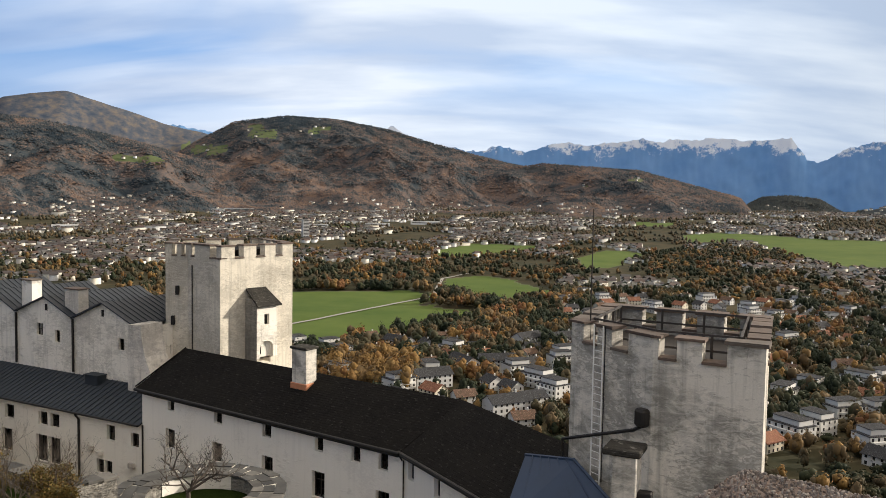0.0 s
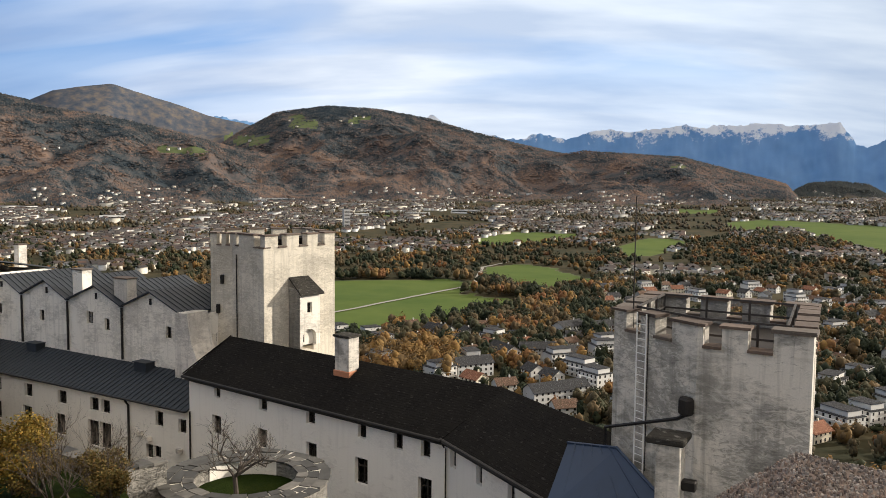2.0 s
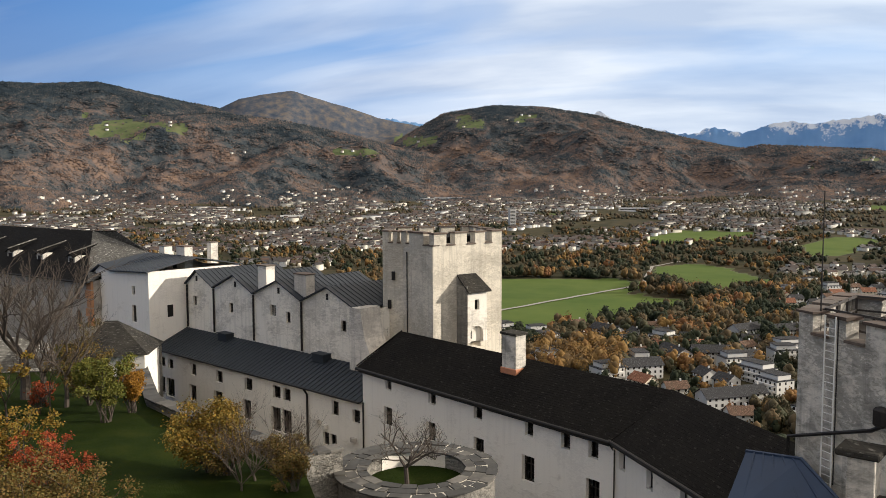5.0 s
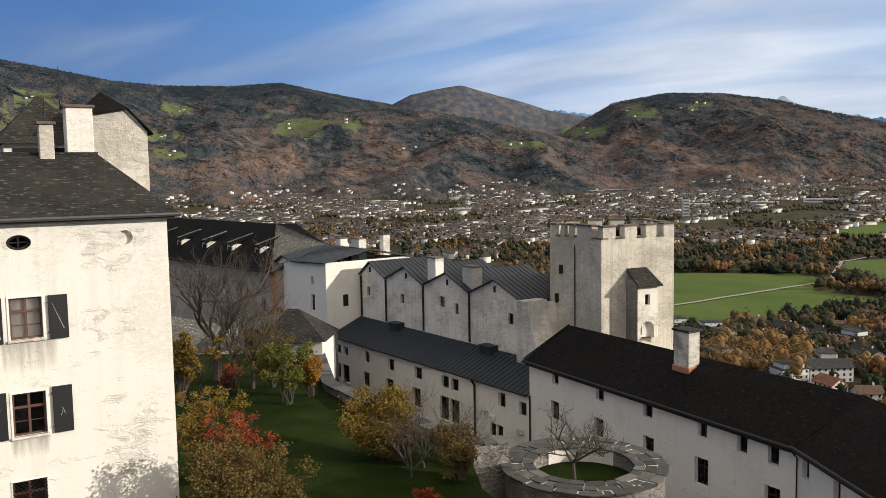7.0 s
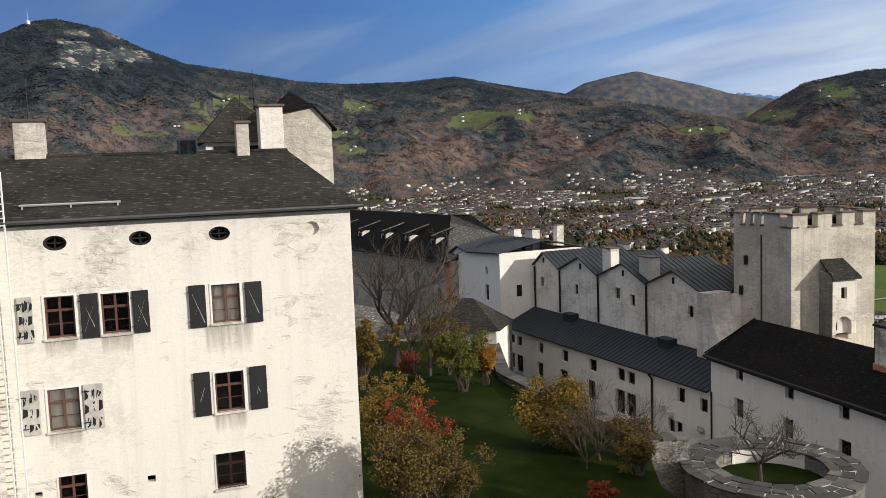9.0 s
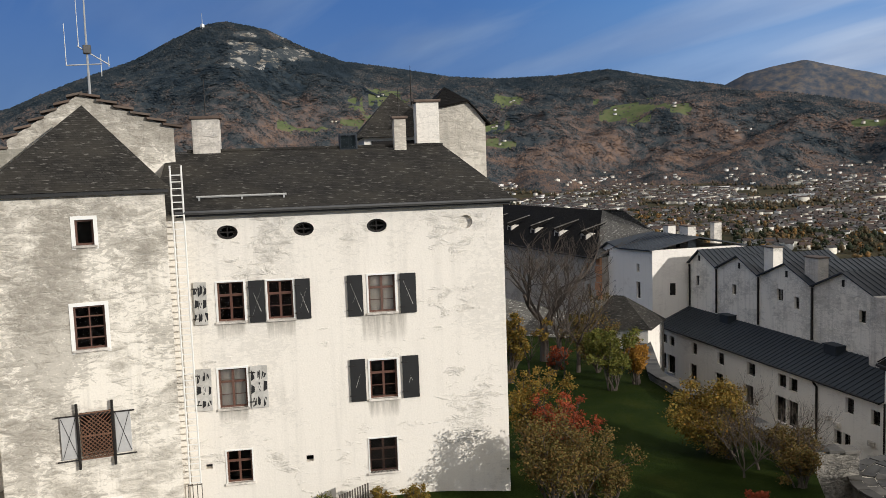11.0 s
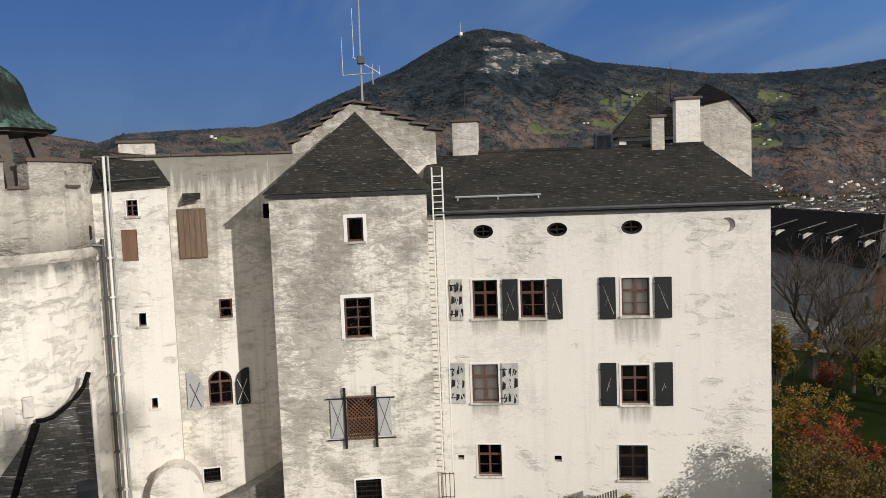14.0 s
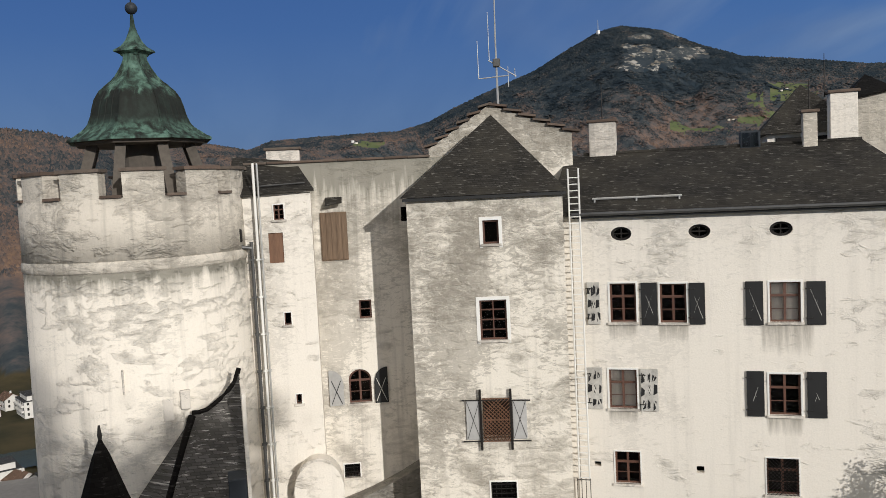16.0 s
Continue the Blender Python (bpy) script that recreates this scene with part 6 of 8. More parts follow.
# darker long house with dormers behind
EM = pose(-66.8, 86.9, 0, 0, 0, -21)
eh = thing("dormered_house", "old grey plastered house with black roof and pale dormers", "house", EM)
E_WIN = ((-2.7, -1.5, -14.4, -12.9), (-8.0, -7.0, -15.2, -13.6), (-13.0, -12.0, -15.2, -13.6), (-19, -18, -15.2, -13.6), (-2.4, -1.2, -17.7, -15.7, "a"))
bm = bmesh.new()
wall_face(bm, -62, 1.0, -32, -11.9, E_WIN, depth=0.4)
shell(bm, -62, 1.0, 0, 14, -32, -11.9)
part("wall", bm, OLD_WALL, eh)
for h in E_WIN:
    window(eh, h, depth=0.3, cols=2, rows=2, frame_mat=QUOIN if h[1] > -2 else FRAME_DARK, sill=False)
pitched(eh, "roof", SLATE_BLACK, (((-62, -0.7, -11.95), (1.4, -0.7, -11.95), (-12.6, 9, -6.7), (-62, 9, -6.7)), ((-12.6, 9, -6.7), (-7.2, 9, -6.6), (-6.0, 17, -11.9), (-62, 17, -11.9), (-62, 9, -6.7))), 0.2)
pitched(eh, "hip", SLATE_PALE, (((1.4, -0.7, -11.93), (-0.2, 9, -9.1), (-12.6, 9, -6.68)), ((-0.2, 9, -9.1), (-7.2, 9, -6.55), (-12.6, 9, -6.68)), ((-0.2, 9, -9.1), (-3.0, 15, -11.9), (-7.2, 9, -6.55))), 0.2, "paler slate hip end")
part("gutter", tube(bmesh.new(), [(-62, -0.8, -12.05), (1.4, -0.8, -12.05)], 0.14, n=6), IRON, eh)
for x in (-7.0, -14.6, -22.2, -30.6, -39.0):
    dm = part("dormer", prism(bmesh.new(), [(x - 0.75, 2.4), (x + 0.75, 2.4), (x + 0.75, 5), (x - 0.75, 5)], -10.7, -9.45), AGED, eh)
    pitched(dm, "dormer_roof", SLATE_BLACK, (((x - 0.9, 2.1, -9.6), (x, 2.1, -9.15), (x, 6.2, -8.05)), ((x, 2.1, -9.15), (x + 0.9, 2.1, -9.6), (x, 6.2, -8.05))), 0.08)
    part("ridge_flashing", tube(bmesh.new(), [(x, 2.05, -9.1), (x, 6.2, -8.0)], 0.09, n=5), SLATE_PALE, dm)
    part("dormer_window", boxed(x - 0.45, x + 0.45, 2.36, 2.4, -10.4, -9.75), ROOM, dm)
for k in range(5):
    part("quoin", boxed(0.1 - 0.3 * (k % 2), 1.03, -0.04, 0.3, -17.4 + k * 1.1, -16.4 + k * 1.1), QUOIN, eh)
# small white garden house
FM = pose(*(D2(36.69) * 75), 0, 0, 0, 20)
fh = thing("garden_house", "small white garden house with slate hip roof", "house", FM)
bm = bmesh.new()
wall_face(bm, -0.05, 3.4, -19, -14.6, ((1.3, 2.0, -17.0, -15.4),), depth=0.3)
shell(bm, -0.05, 3.4, 0, 5, -19, -14.6)
part("wall", bm, WHITE, fh)
window(fh, (1.3, 2.0, -17.0, -15.4), depth=0.2, frame_mat=FRAME_DARK, sill=False)
bm = bmesh.new()
apex = [bm.verts.new((-0.4, 2.5, -12.0)), bm.verts.new((0.6, 2.5, -12.0))]
r_ = [bm.verts.new(p) for p in ((-2.6, -0.4, -14.75), (3.8, -0.4, -14.5), (3.8, 5.4, -14.5), (-2.6, 5.4, -14.75))]
for f in ((r_[0], r_[1], apex[1], apex[0]), (r_[1], r_[2], apex[1]), (r_[2], r_[3], apex[0], apex[1]), (r_[3], r_[0], apex[0])):
    bm.faces.new(f)
bm.faces.new(r_[::-1])
part("roof", bm, SLATE, fh)
part("dark_lean_to", boxed(-2.3, -0.1, 0.2, 4.8, -19, -14.7), TIMBER_GREY, fh)
sh2 = thing("white_outbuilding", "low white outbuilding with pale roof behind the bare tree", "outbuilding", facing(42.5, 80, 42))
part("wall", boxed(-3.5, 4.0, 0, 6, -22, -16.2), WING, sh2)
pitched(sh2, "roof", SLATE_PALE, (((-4, -0.4, -16.2), (4.4, -0.4, -16.8), (4.4, 3, -14.6), (-4, 3, -12.5)),), 0.15)


# ---- battlemented towers ----
def crenellate(tw, a, b, z0, z1, spans, thick, mat, coping):
    """Merlons with tile coping over the given shares of a wall top from a to b, and sills between; the inside lies to the left."""
    a, b = Vector(a), Vector(b)
    d = b - a
    inn = Vector((-d.y, d.x)).normalized()
    along = d.normalized()
    for u0, u1 in spans:
        for nm, lo, hi, e, m in (("merlon", z0, z1, 0.0, mat), ("merlon_coping", z1, z1 + 0.12, 0.10, coping)):
            p0, p1 = a + d * u0 - along * e, a + d * u1 + along * e
            pl = [p0 - inn * e, p1 - inn * e, p1 + inn * (thick + e), p0 + inn * (thick + e)]
            part(nm, prism(bmesh.new(), [(p.x, p.y) for p in pl], lo, hi + random.uniform(-0.03, 0.03) * (e > 0)), m, tw)
    ends = [0.0] + [v for pair in spans for v in pair] + [1.0]
    for u0, u1 in zip(ends[::2], ends[1::2]):
        if (u1 - u0) * d.length > 0.1:
            p0, p1 = a + d * u0, a + d * u1
            pl = [p0 - inn * 0.10, p1 - inn * 0.10, p1 + inn * (thick + 0.05), p0 + inn * (thick + 0.05)]
            part("crenel_sill", prism(bmesh.new(), [(p.x, p.y) for p in pl], z0 - 0.02, z0 + 0.09), coping, tw)


def even(n, width=0.64):
    return [(k / n, (k + width) / n) for k in range(n)]


def meet(az, p, dirn):
    """Where the bearing meets the line through p along a bearing."""
    r, d = D2(az), D2(dirn)
    den = r.x * d.y - r.y * d.x
    s = (p.x * d.y - p.y * d.x) / den
    return r * s


# sunlit gate tower
TC = D2(14.94) * 73
TD = meet(10.19, TC, 142)
TB = meet(16.98, TC, 50)
TA = meet(18.38, TB, 76)
TP = [TA, TB, TC, TD, TD + D2(30) * 8.5, TA + D2(12) * 6.0]
gate = thing("battlement_tower", "sunlit rubble tower with battlements and projecting oriel", "tower")
TZ = -5.72
part("wall", prism(bmesh.new(), [(p.x, p.y) for p in TP], -42, TZ), STONE, gate)
for i, spans in ((0, ((0.0, 0.30), (0.52, 0.72), (0.90, 1.0))), (1, ((0.0, 0.12), (0.22, 0.70),)), (2, ((0.02, 0.19), (0.31, 0.48), (0.60, 0.75), (0.85, 1.0))), (3, even(4)), (4, even(4)), (5, even(3))):
    crenellate(gate, TP[i], TP[(i + 1) % 6], TZ - 0.02, TZ + 1.02, spans, 0.7, STONE, COPING)
mid_t = sum(TP, Vector((0, 0))) / 6
# added black block: draws the shaded inside of the parapet behind the crenels
part("inner_roof", prism(bmesh.new(), [(p.x, p.y) for p in (q.lerp(mid_t, 0.36) for q in TP)], TZ - 0.1, TZ + 0.55), SLATE_BLACK, gate, "added dark block inside the parapet, standing in for shade")
ox = (TD - TC).normalized()
oy = Vector((-ox.y, ox.x))
OM = Matrix(((ox.x, oy.x, 0, TC.x), (ox.y, oy.y, 0, TC.y), (0, 0, 1, 0), (0, 0, 0, 1)))
oriel = thing("oriel", "projecting pale oriel with slate hood on the tower face", "oriel", OM)
bm = bmesh.new()
wall_face(bm, 2.74, 5.02, -14.45, -9.67, ((3.56, 4.11, -11.55, -10.62), (3.08, 4.58, -14.45, -13.0, "a")), y=-1.5, depth=0.4)
shell(bm, 2.74, 5.02, -1.5, 0.0, -14.45, -9.67)
part("body", bm, LIME, oriel)
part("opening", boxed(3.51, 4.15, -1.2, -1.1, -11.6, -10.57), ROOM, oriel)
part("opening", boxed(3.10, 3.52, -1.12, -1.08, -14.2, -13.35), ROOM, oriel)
part("arch_back", boxed(3.0, 4.66, -1.08, -0.9, -14.45, -12.9), LIME, oriel)
# plate of darker rubble puts the shade of the oriel's left side into colour
part("cheek", boxed(2.69, 2.74, -1.52, 0.02, -14.7, -9.35), RUBBLE, oriel, "dark side wall, its shade put into the colour")
pitched(oriel, "hood", SLATE, (((2.55, -1.85, -9.81), (5.25, -1.85, -9.81), (4.93, 0.05, -8.39), (2.74, 0.05, -8.39)),), 0.15)
for x, w_ in ((2.74, 0.34), (4.25, 0.5)):
    part("corbel", boxed(x, x + w_, -1.45, 0.05, -14.95, -14.43, bev=0.08), STONE, oriel)
bm = bmesh.new()
TBM = TB.lerp(TC, 0.12)
tube(bm, [(TBM.x + 0.1, TBM.y - 0.2, -6.5), (TBM.x + 0.1, TBM.y - 0.2, -20)], 0.055, n=6)
part("pipe", bm, IRON, thing("drainpipe", "dark downpipe on the rubble tower", "drainpipe"))
for f, z in ((0.55, -8.8), (0.35, -11.5), (0.2, -14.1)):
    p = TA.lerp(TB, f)
    part("slit_window", boxed(p.x - 0.14, p.x + 0.14, p.y - 0.3, p.y + 0.2, z - 0.4, z + 0.4), ROOM, gate)

# weathered grey tower close by
GZ = -6.05
GA = D2(-8.85) * 36.2
GB = meet(-14.2, GA, 33)
GC = meet(-21.2, GB, 62)
gd = D2(-20)
GD, GE = GC + D2(-22.6) * 8.0, GA + D2(-26) * 6.0
GP6 = [GA, GB, GC, GD, GE]
grey = thing("grey_battlement_tower", "weathered grey rendered tower with tile-capped battlements", "tower")
inner = [p.lerp(sum(GP6, Vector((0, 0))) / 5, 0.13) for p in GP6]
part("wall", prism(bmesh.new(), [(p.x, p.y) for p in GP6], -28, GZ - 1.4), GREYWALL, grey)
for i in range(5):
    a, b, c, d = GP6[i], GP6[(i + 1) % 5], inner[(i + 1) % 5], inner[i]
    part("parapet", prism(bmesh.new(), [(p.x, p.y) for p in (a, b, c, d)], GZ - 1.4, GZ), GREYWALL, grey)
for i, spans in ((0, ((0.0, 0.16), (0.34, 0.52), (0.72, 1.0))), (1, ((0.0, 0.05), (0.22, 0.45), (0.67, 1.0))), (2, even(5)), (3, even(4)), (4, even(4))):
    crenellate(grey, GP6[i], GP6[(i + 1) % 5], GZ, GZ + 0.80, spans, 0.62, GREYWALL, COPING)
part("wall_walk", prism(bmesh.new(), [(p.x, p.y) for p in (q.lerp(sum(GP6, Vector((0, 0))) / 5, 0.16) for q in GP6)], GZ - 1.5, GZ - 0.25), FRAME_DARK, grey, "dark timber wall walk inside the parapet")
rail = thing("timber_walkway_rail", "dark timber rail round the tower's wall walk", "railing")
for z in (GZ + 0.35, GZ + 0.95):
    for i in range(5):
        a, b = inner[i].lerp(sum(inner, Vector((0, 0))) / 5, 0.12), inner[(i + 1) % 5].lerp(sum(inner, Vector((0, 0))) / 5, 0.12)
        part("rail_bar", tube(bmesh.new(), [(a.x, a.y, z), (b.x, b.y, z)], 0.06, n=4), FRAME_DARK, rail)
for i in range(5):
    for f in (0.0, 0.33, 0.66):
        a = inner[i].lerp(inner[(i + 1) % 5], f).lerp(sum(inner, Vector((0, 0))) / 5, 0.12)
        part("rail_post", tube(bmesh.new(), [(a.x, a.y, GZ - 1.4), (a.x, a.y, GZ + 1.0)], 0.06, n=4), FRAME_DARK, rail)
rod = GA.lerp(GB, 0.22) + gd * 0.5
part("rod", tube(bmesh.new(), [(rod.x, rod.y, GZ - 0.5), (rod.x, rod.y, GZ + 5.6)], 0.035, 0.02, 5), IRON, thing("lightning_rod", "thin dark lightning rod on the tower", "lightning rod"))
fx = (GB - GA).normalized()
fy = Vector((-fx.y, fx.x))
FMX = Matrix(((fx.x, fy.x, 0, GA.x), (fx.y, fy.y, 0, GA.y), (0, 0, 1, 0), (0, 0, 0, 1)))
WL = (GB - GA).length
ld = thing("wall_ladder", "pale metal ladder with dark cable on the grey tower", "ladder", FMX)
lx = WL * 0.40
for x in (lx - 0.26, lx + 0.26):
    part("rail", tube(bmesh.new(), [(x, -0.2, -12.0), (x, -0.2, GZ + 0.9)], 0.032, n=5), WHITE_PAINT, ld)
for k in range(22):
    part("rung", tube(bmesh.new(), [(lx - 0.22, -0.2, -11.9 + 0.30 * k), (lx + 0.22, -0.2, -11.9 + 0.30 * k)], 0.018, n=4), WHITE_PAINT, ld)
part("cable", tube(bmesh.new(), [(lx + 0.3, -0.12, -11.6), (lx + 0.3, -0.12, GZ + 0.9)], 0.025, n=5), IRON, ld)
gut = thing("sloping_drainpipe", "dark rain pipe with hopper box across the grey tower", "drainpipe", FMX)
part("pipe", tube(bmesh.new(), [(-0.12, -0.25, -11.6), (-0.12, -0.25, -10.35), (WL * 0.86, -0.25, -8.95), (WL * 0.95, -0.25, -8.7)], 0.075, n=6), IRON, gut)
part("hopper", boxed(WL * 0.93 - 0.15, WL * 0.93 + 0.4, -0.5, -0.05, -8.7, -8.0, bev=0.1), IRON, gut)
CHM = facing(-12.65, 30.2, -25)
pier = thing("chimney_pier", "grey stained chimney pier with stone cap by the tower", "chimney", CHM)
part("shaft", boxed(-0.40, 0.45, -0.45, 0.45, -20, -8.95, bev=0.03), GREYWALL, pier)
part("cap", boxed(-0.72, 0.62, -0.65, 0.65, -8.95, -8.70, bev=0.05), SLATE, pier)
part("bracket", boxed(0.45, 0.95, -0.2, 0.2, -10.6, -10.25, bev=0.04), IRON, pier)

# rough stone cap of the viewing wall close to the camera
cap = thing("rough_tile_cap", "rough mossy brown tile cap of the viewing wall", "wall cap", Matrix.Translation((-0.05, 0.6, 0.19)) @ facing(-20.6, 4.05, -20.6))
bm = bmesh.new()
def cap_z(x, y):
    return -1.38 - 0.77 * max(0.0, -x) - 0.10 * max(0.0, x) - 0.55 * abs(y)


for _ in range(17000):
    x, y = random.uniform(-0.75, 1.3), random.uniform(-0.75, 0.12)
    z = cap_z(x, y)
    s_ = random.uniform(0.005, 0.013)
    t_ = random.uniform(0, 3.1)
    c, q = math.cos(t_) * s_, math.sin(t_) * s_
    h = random.uniform(0.002, 0.013)
    b0 = [bm.verts.new((x + dx, y + dy, z - 0.03)) for dx, dy in ((c, q), (-q, c), (-c, -q), (q, -c))]
    b1 = [bm.verts.new((x + dx * 0.7, y + dy * 0.7, z + h + random.uniform(-0.004, 0.004))) for dx, dy in ((c, q), (-q, c), (-c, -q), (q, -c))]
    bm.faces.new(b1)
    for k in range(4):
        bm.faces.new((b0[k], b0[(k + 1) % 4], b1[(k + 1) % 4], b1[k]))
part("tile_fragment", bm, MOSS, cap)["kind"] = "stuff"
bm = bmesh.new()
cg = [[bm.verts.new((x, y, cap_z(x, y))) for x in (-0.8, -0.4, 0.0, 0.45, 0.9, 1.35)] for y in (-0.8, -0.4, 0.0, 0.2, 0.4)]
for a, b in zip(cg, cg[1:]):
    for i in range(5):
        bm.faces.new((a[i], a[i + 1], b[i + 1], b[i]))
part("bedding", bm, MOSS, cap)
part("wall_core", boxed(-0.8, 1.3, -0.7, 0.4, -6, -2.3), RUBBLE, cap)

# the tower under the viewing platform
own = tagged(new("viewing_platform"), "plain plastered tower that carries the viewing platform", "tower", kind="structure")
part("wall", boxed(-1.3, 9.0, -9.0, 1.2, -28, -2.1), ROUND, own)
part("deck", boxed(-1.3, 9.0, -9.0, 1.2, -2.1, -1.7), RUBBLE, own)

# ---- terrace garden ----
def lerp_line(line, u):
    k = min(len(line) - 2, int(u * (len(line) - 1)))
    f = u * (len(line) - 1) - k
    return line[k][0] + (line[k + 1][0] - line[k][0]) * f, line[k][1] + (line[k + 1][1] - line[k][1]) * f


def lawn_z(x, y):
    return -13.1 - 0.085 * max(0.0, y - 22) - 0.02 * max(0.0, x + 24)


EDGE = ((-3, 26), (-14.6, 34.2), (-17.8, 39.6), (-22.4, 42.4), (-28.0, 46.0), (-33.5, 50.0), (-44, 64), (-52, 79))
REAR = ((-18, 2), (-24, 10), (-32, 18), (-45, 32), (-56, 45), (-66, 60), (-74, 78))
bm = bmesh.new()
lg = []
for j in range(25):
    rowv = []
    for i in range(61):
        a, b = lerp_line(EDGE, i / 60), lerp_line(REAR, i / 60)
        x, y = a[0] + (b[0] - a[0]) * j / 24, a[1] + (b[1] - a[1]) * j / 24
        rowv.append(bm.verts.new((x, y, lawn_z(x, y) + 0.12 * math.sin(x * 0.5) * math.cos(y * 0.4))))
    lg.append(rowv)
for a, b in zip(lg, lg[1:]):
    for i in range(60):
        bm.faces.new((a[i], a[i + 1], b[i + 1], b[i]))
bmesh.ops.recalc_face_normals(bm, faces=bm.faces)
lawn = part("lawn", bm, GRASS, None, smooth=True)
tagged(lawn, "green terrace lawn with fallen leaves, its colour darkened for shade", "lawn", kind="structure")
court = part("courtyard", boxed(-45, -12, -14, 22, -13.9, -13.3), PATH, None)
tagged(court, "pale gravel courtyard at the foot of the walls", "ground", kind="structure")

gwall = thing("garden_wall", "low rubble garden wall with grey slab coping", "wall")
for (x0, y0), (x1, y1) in zip(((-16.3, 41.4),) + EDGE[2:], EDGE[2:]):
    a, b = Vector((x0, y0)), Vector((x1, y1))
    d = (b - a).normalized()
    n_ = Vector((-d.y, d.x))
    z0, z1 = lawn_z(x0, y0), lawn_z(x1, y1)
    bm = bmesh.new()
    for s in range(6):
        p, q = a.lerp(b, s / 6), a.lerp(b, (s + 1) / 6)
        zz = z0 + (z1 - z0) * (s + 0.5) / 6
        prism(bm, [(v.x, v.y) for v in (p + n_ * 0.3, p - n_ * 0.4, q - n_ * 0.4, q + n_ * 0.3)], -28, zz + 0.55)
    part("wall", bm, RUBBLE, gwall)
    cnt = max(3, int((b - a).length / 0.9))
    for s in range(cnt):
        p, q = a.lerp(b, s / cnt + 0.004), a.lerp(b, (s + 1) / cnt - 0.004)
        zz = z0 + (z1 - z0) * (s + 0.5) / cnt + random.uniform(0.53, 0.6)
        part("coping_slab", prism(bmesh.new(), [(v.x, v.y) for v in (p + n_ * 0.45, p - n_ * 0.55, q - n_ * 0.55, q + n_ * 0.45)], zz, zz + 0.12), FLAGS, gwall)

# round bastion with slab-paved wall top and a small bare tree
BC = Vector((-12.4, 42.7))
BAM = pose(BC.x, BC.y, 0)
bast = thing("round_bastion", "round rubble bastion with grey slab coping round a grassed hollow", "bastion", BAM)
bm = bmesh.new()
rings = [(4.35, -28), (4.25, -15.55), (2.85, -15.55), (2.85, -17.0)]
lathe_r = [[bm.verts.new((r * math.cos(k * math.tau / 48), r * math.sin(k * math.tau / 48), z)) for k in range(48)] for r, z in rings]
for a, b in zip(lathe_r, lathe_r[1:]):
    for k in range(48):
        bm.faces.new((a[k], a[(k + 1) % 48], b[(k + 1) % 48], b[k]))
part("wall", bm, RUBBLE, bast)
bm = bmesh.new()
bm.faces.new([bm.verts.new((2.89 * math.cos(a), 2.89 * math.sin(a), -16.40)) for a in (i * math.tau / 40 for i in range(40))])
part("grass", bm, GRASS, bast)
bm = bmesh.new()
for k in range(48):
    p, q = k * math.tau / 48, (k + 1) * math.tau / 48
    quad(bm, (2.82 * math.cos(p), 2.82 * math.sin(p), -15.535), (4.32 * math.cos(p), 4.32 * math.sin(p), -15.535), (4.32 * math.cos(q), 4.32 * math.sin(q), -15.535), (2.82 * math.cos(q), 2.82 * math.sin(q), -15.535))
part("mortar_bed", bm, SHELL, bast)
for r0, r1, count in ((2.70, 3.24, 19), (3.28, 3.86, 23), (3.90, 4.48, 22)):
    cuts = sorted((k + random.uniform(-0.33, 0.33)) * math.tau / count for k in range(count))
    for a0, a1 in zip(cuts, cuts[1:] + [cuts[0] + math.tau]):
        h = random.uniform(0.02, 0.10)
        pl = [((r + random.uniform(-0.07, 0.05)) * math.cos(a), (r + random.uniform(-0.05, 0.07)) * math.sin(a)) for r, a in
              ((r0, a0 + 0.012), (r1, a0 + 0.012 + random.uniform(-0.015, 0.02)), (r1, (a0 + a1) / 2), (r1, a1 - 0.012 + random.uniform(-0.02, 0.015)), (r0, a1 - 0.012))]
        part("coping_slab", prism(bmesh.new(), pl, -15.6, -15.55 + h), FLAGS, bast)
rend = thing("inner_parapet", "inner face of the bastion, painted white where sunlit", "wall", BAM)
# white over the back-left arc only: sunlight on the inner wall put into colour
bm = bmesh.new()
for k in range(16):
    a0, a1 = radians(70 + 5 * k), radians(75 + 5 * k)
    quad(bm, (2.80 * math.cos(a0), 2.80 * math.sin(a0), -16.5), (2.80 * math.cos(a1), 2.80 * math.sin(a1), -16.5), (2.80 * math.cos(a1), 2.80 * math.sin(a1), -15.62), (2.80 * math.cos(a0), 2.80 * math.sin(a0), -15.62))
part("render_coat", bm, WHITE, rend)


# ---- plants ----
def branches(bm, p, d, length, r, depth, rnd, spread=0.6, gnarl=0.35, tips=None):
    pts = [p]
    q = p.copy()
    dd = d.copy()
    for _ in range(3):
        dd = (dd + Vector((rnd.uniform(-1, 1), rnd.uniform(-1, 1), rnd.uniform(-0.5, 0.9))) * gnarl * 0.5).normalized()
        q = q + dd * length / 3
        pts.append(q.copy())
    tube(bm, pts, r, r * 0.6, 5 if r > 0.04 else 4)
    if tips is not None and depth <= 1:
        tips.append(q.copy())
    if depth > 0:
        for _ in range(rnd.choice((2, 3, 3))):
            nd_ = (dd + Vector((rnd.uniform(-1, 1), rnd.uniform(-1, 1), rnd.uniform(-0.35, 0.8))) * spread).normalized()
            k = rnd.choice((1, 2, 3, 3))
            branches(bm, pts[k], nd_, length * rnd.uniform(0.6, 0.85), r * 0.58, depth - 1, rnd, spread, gnarl, tips)


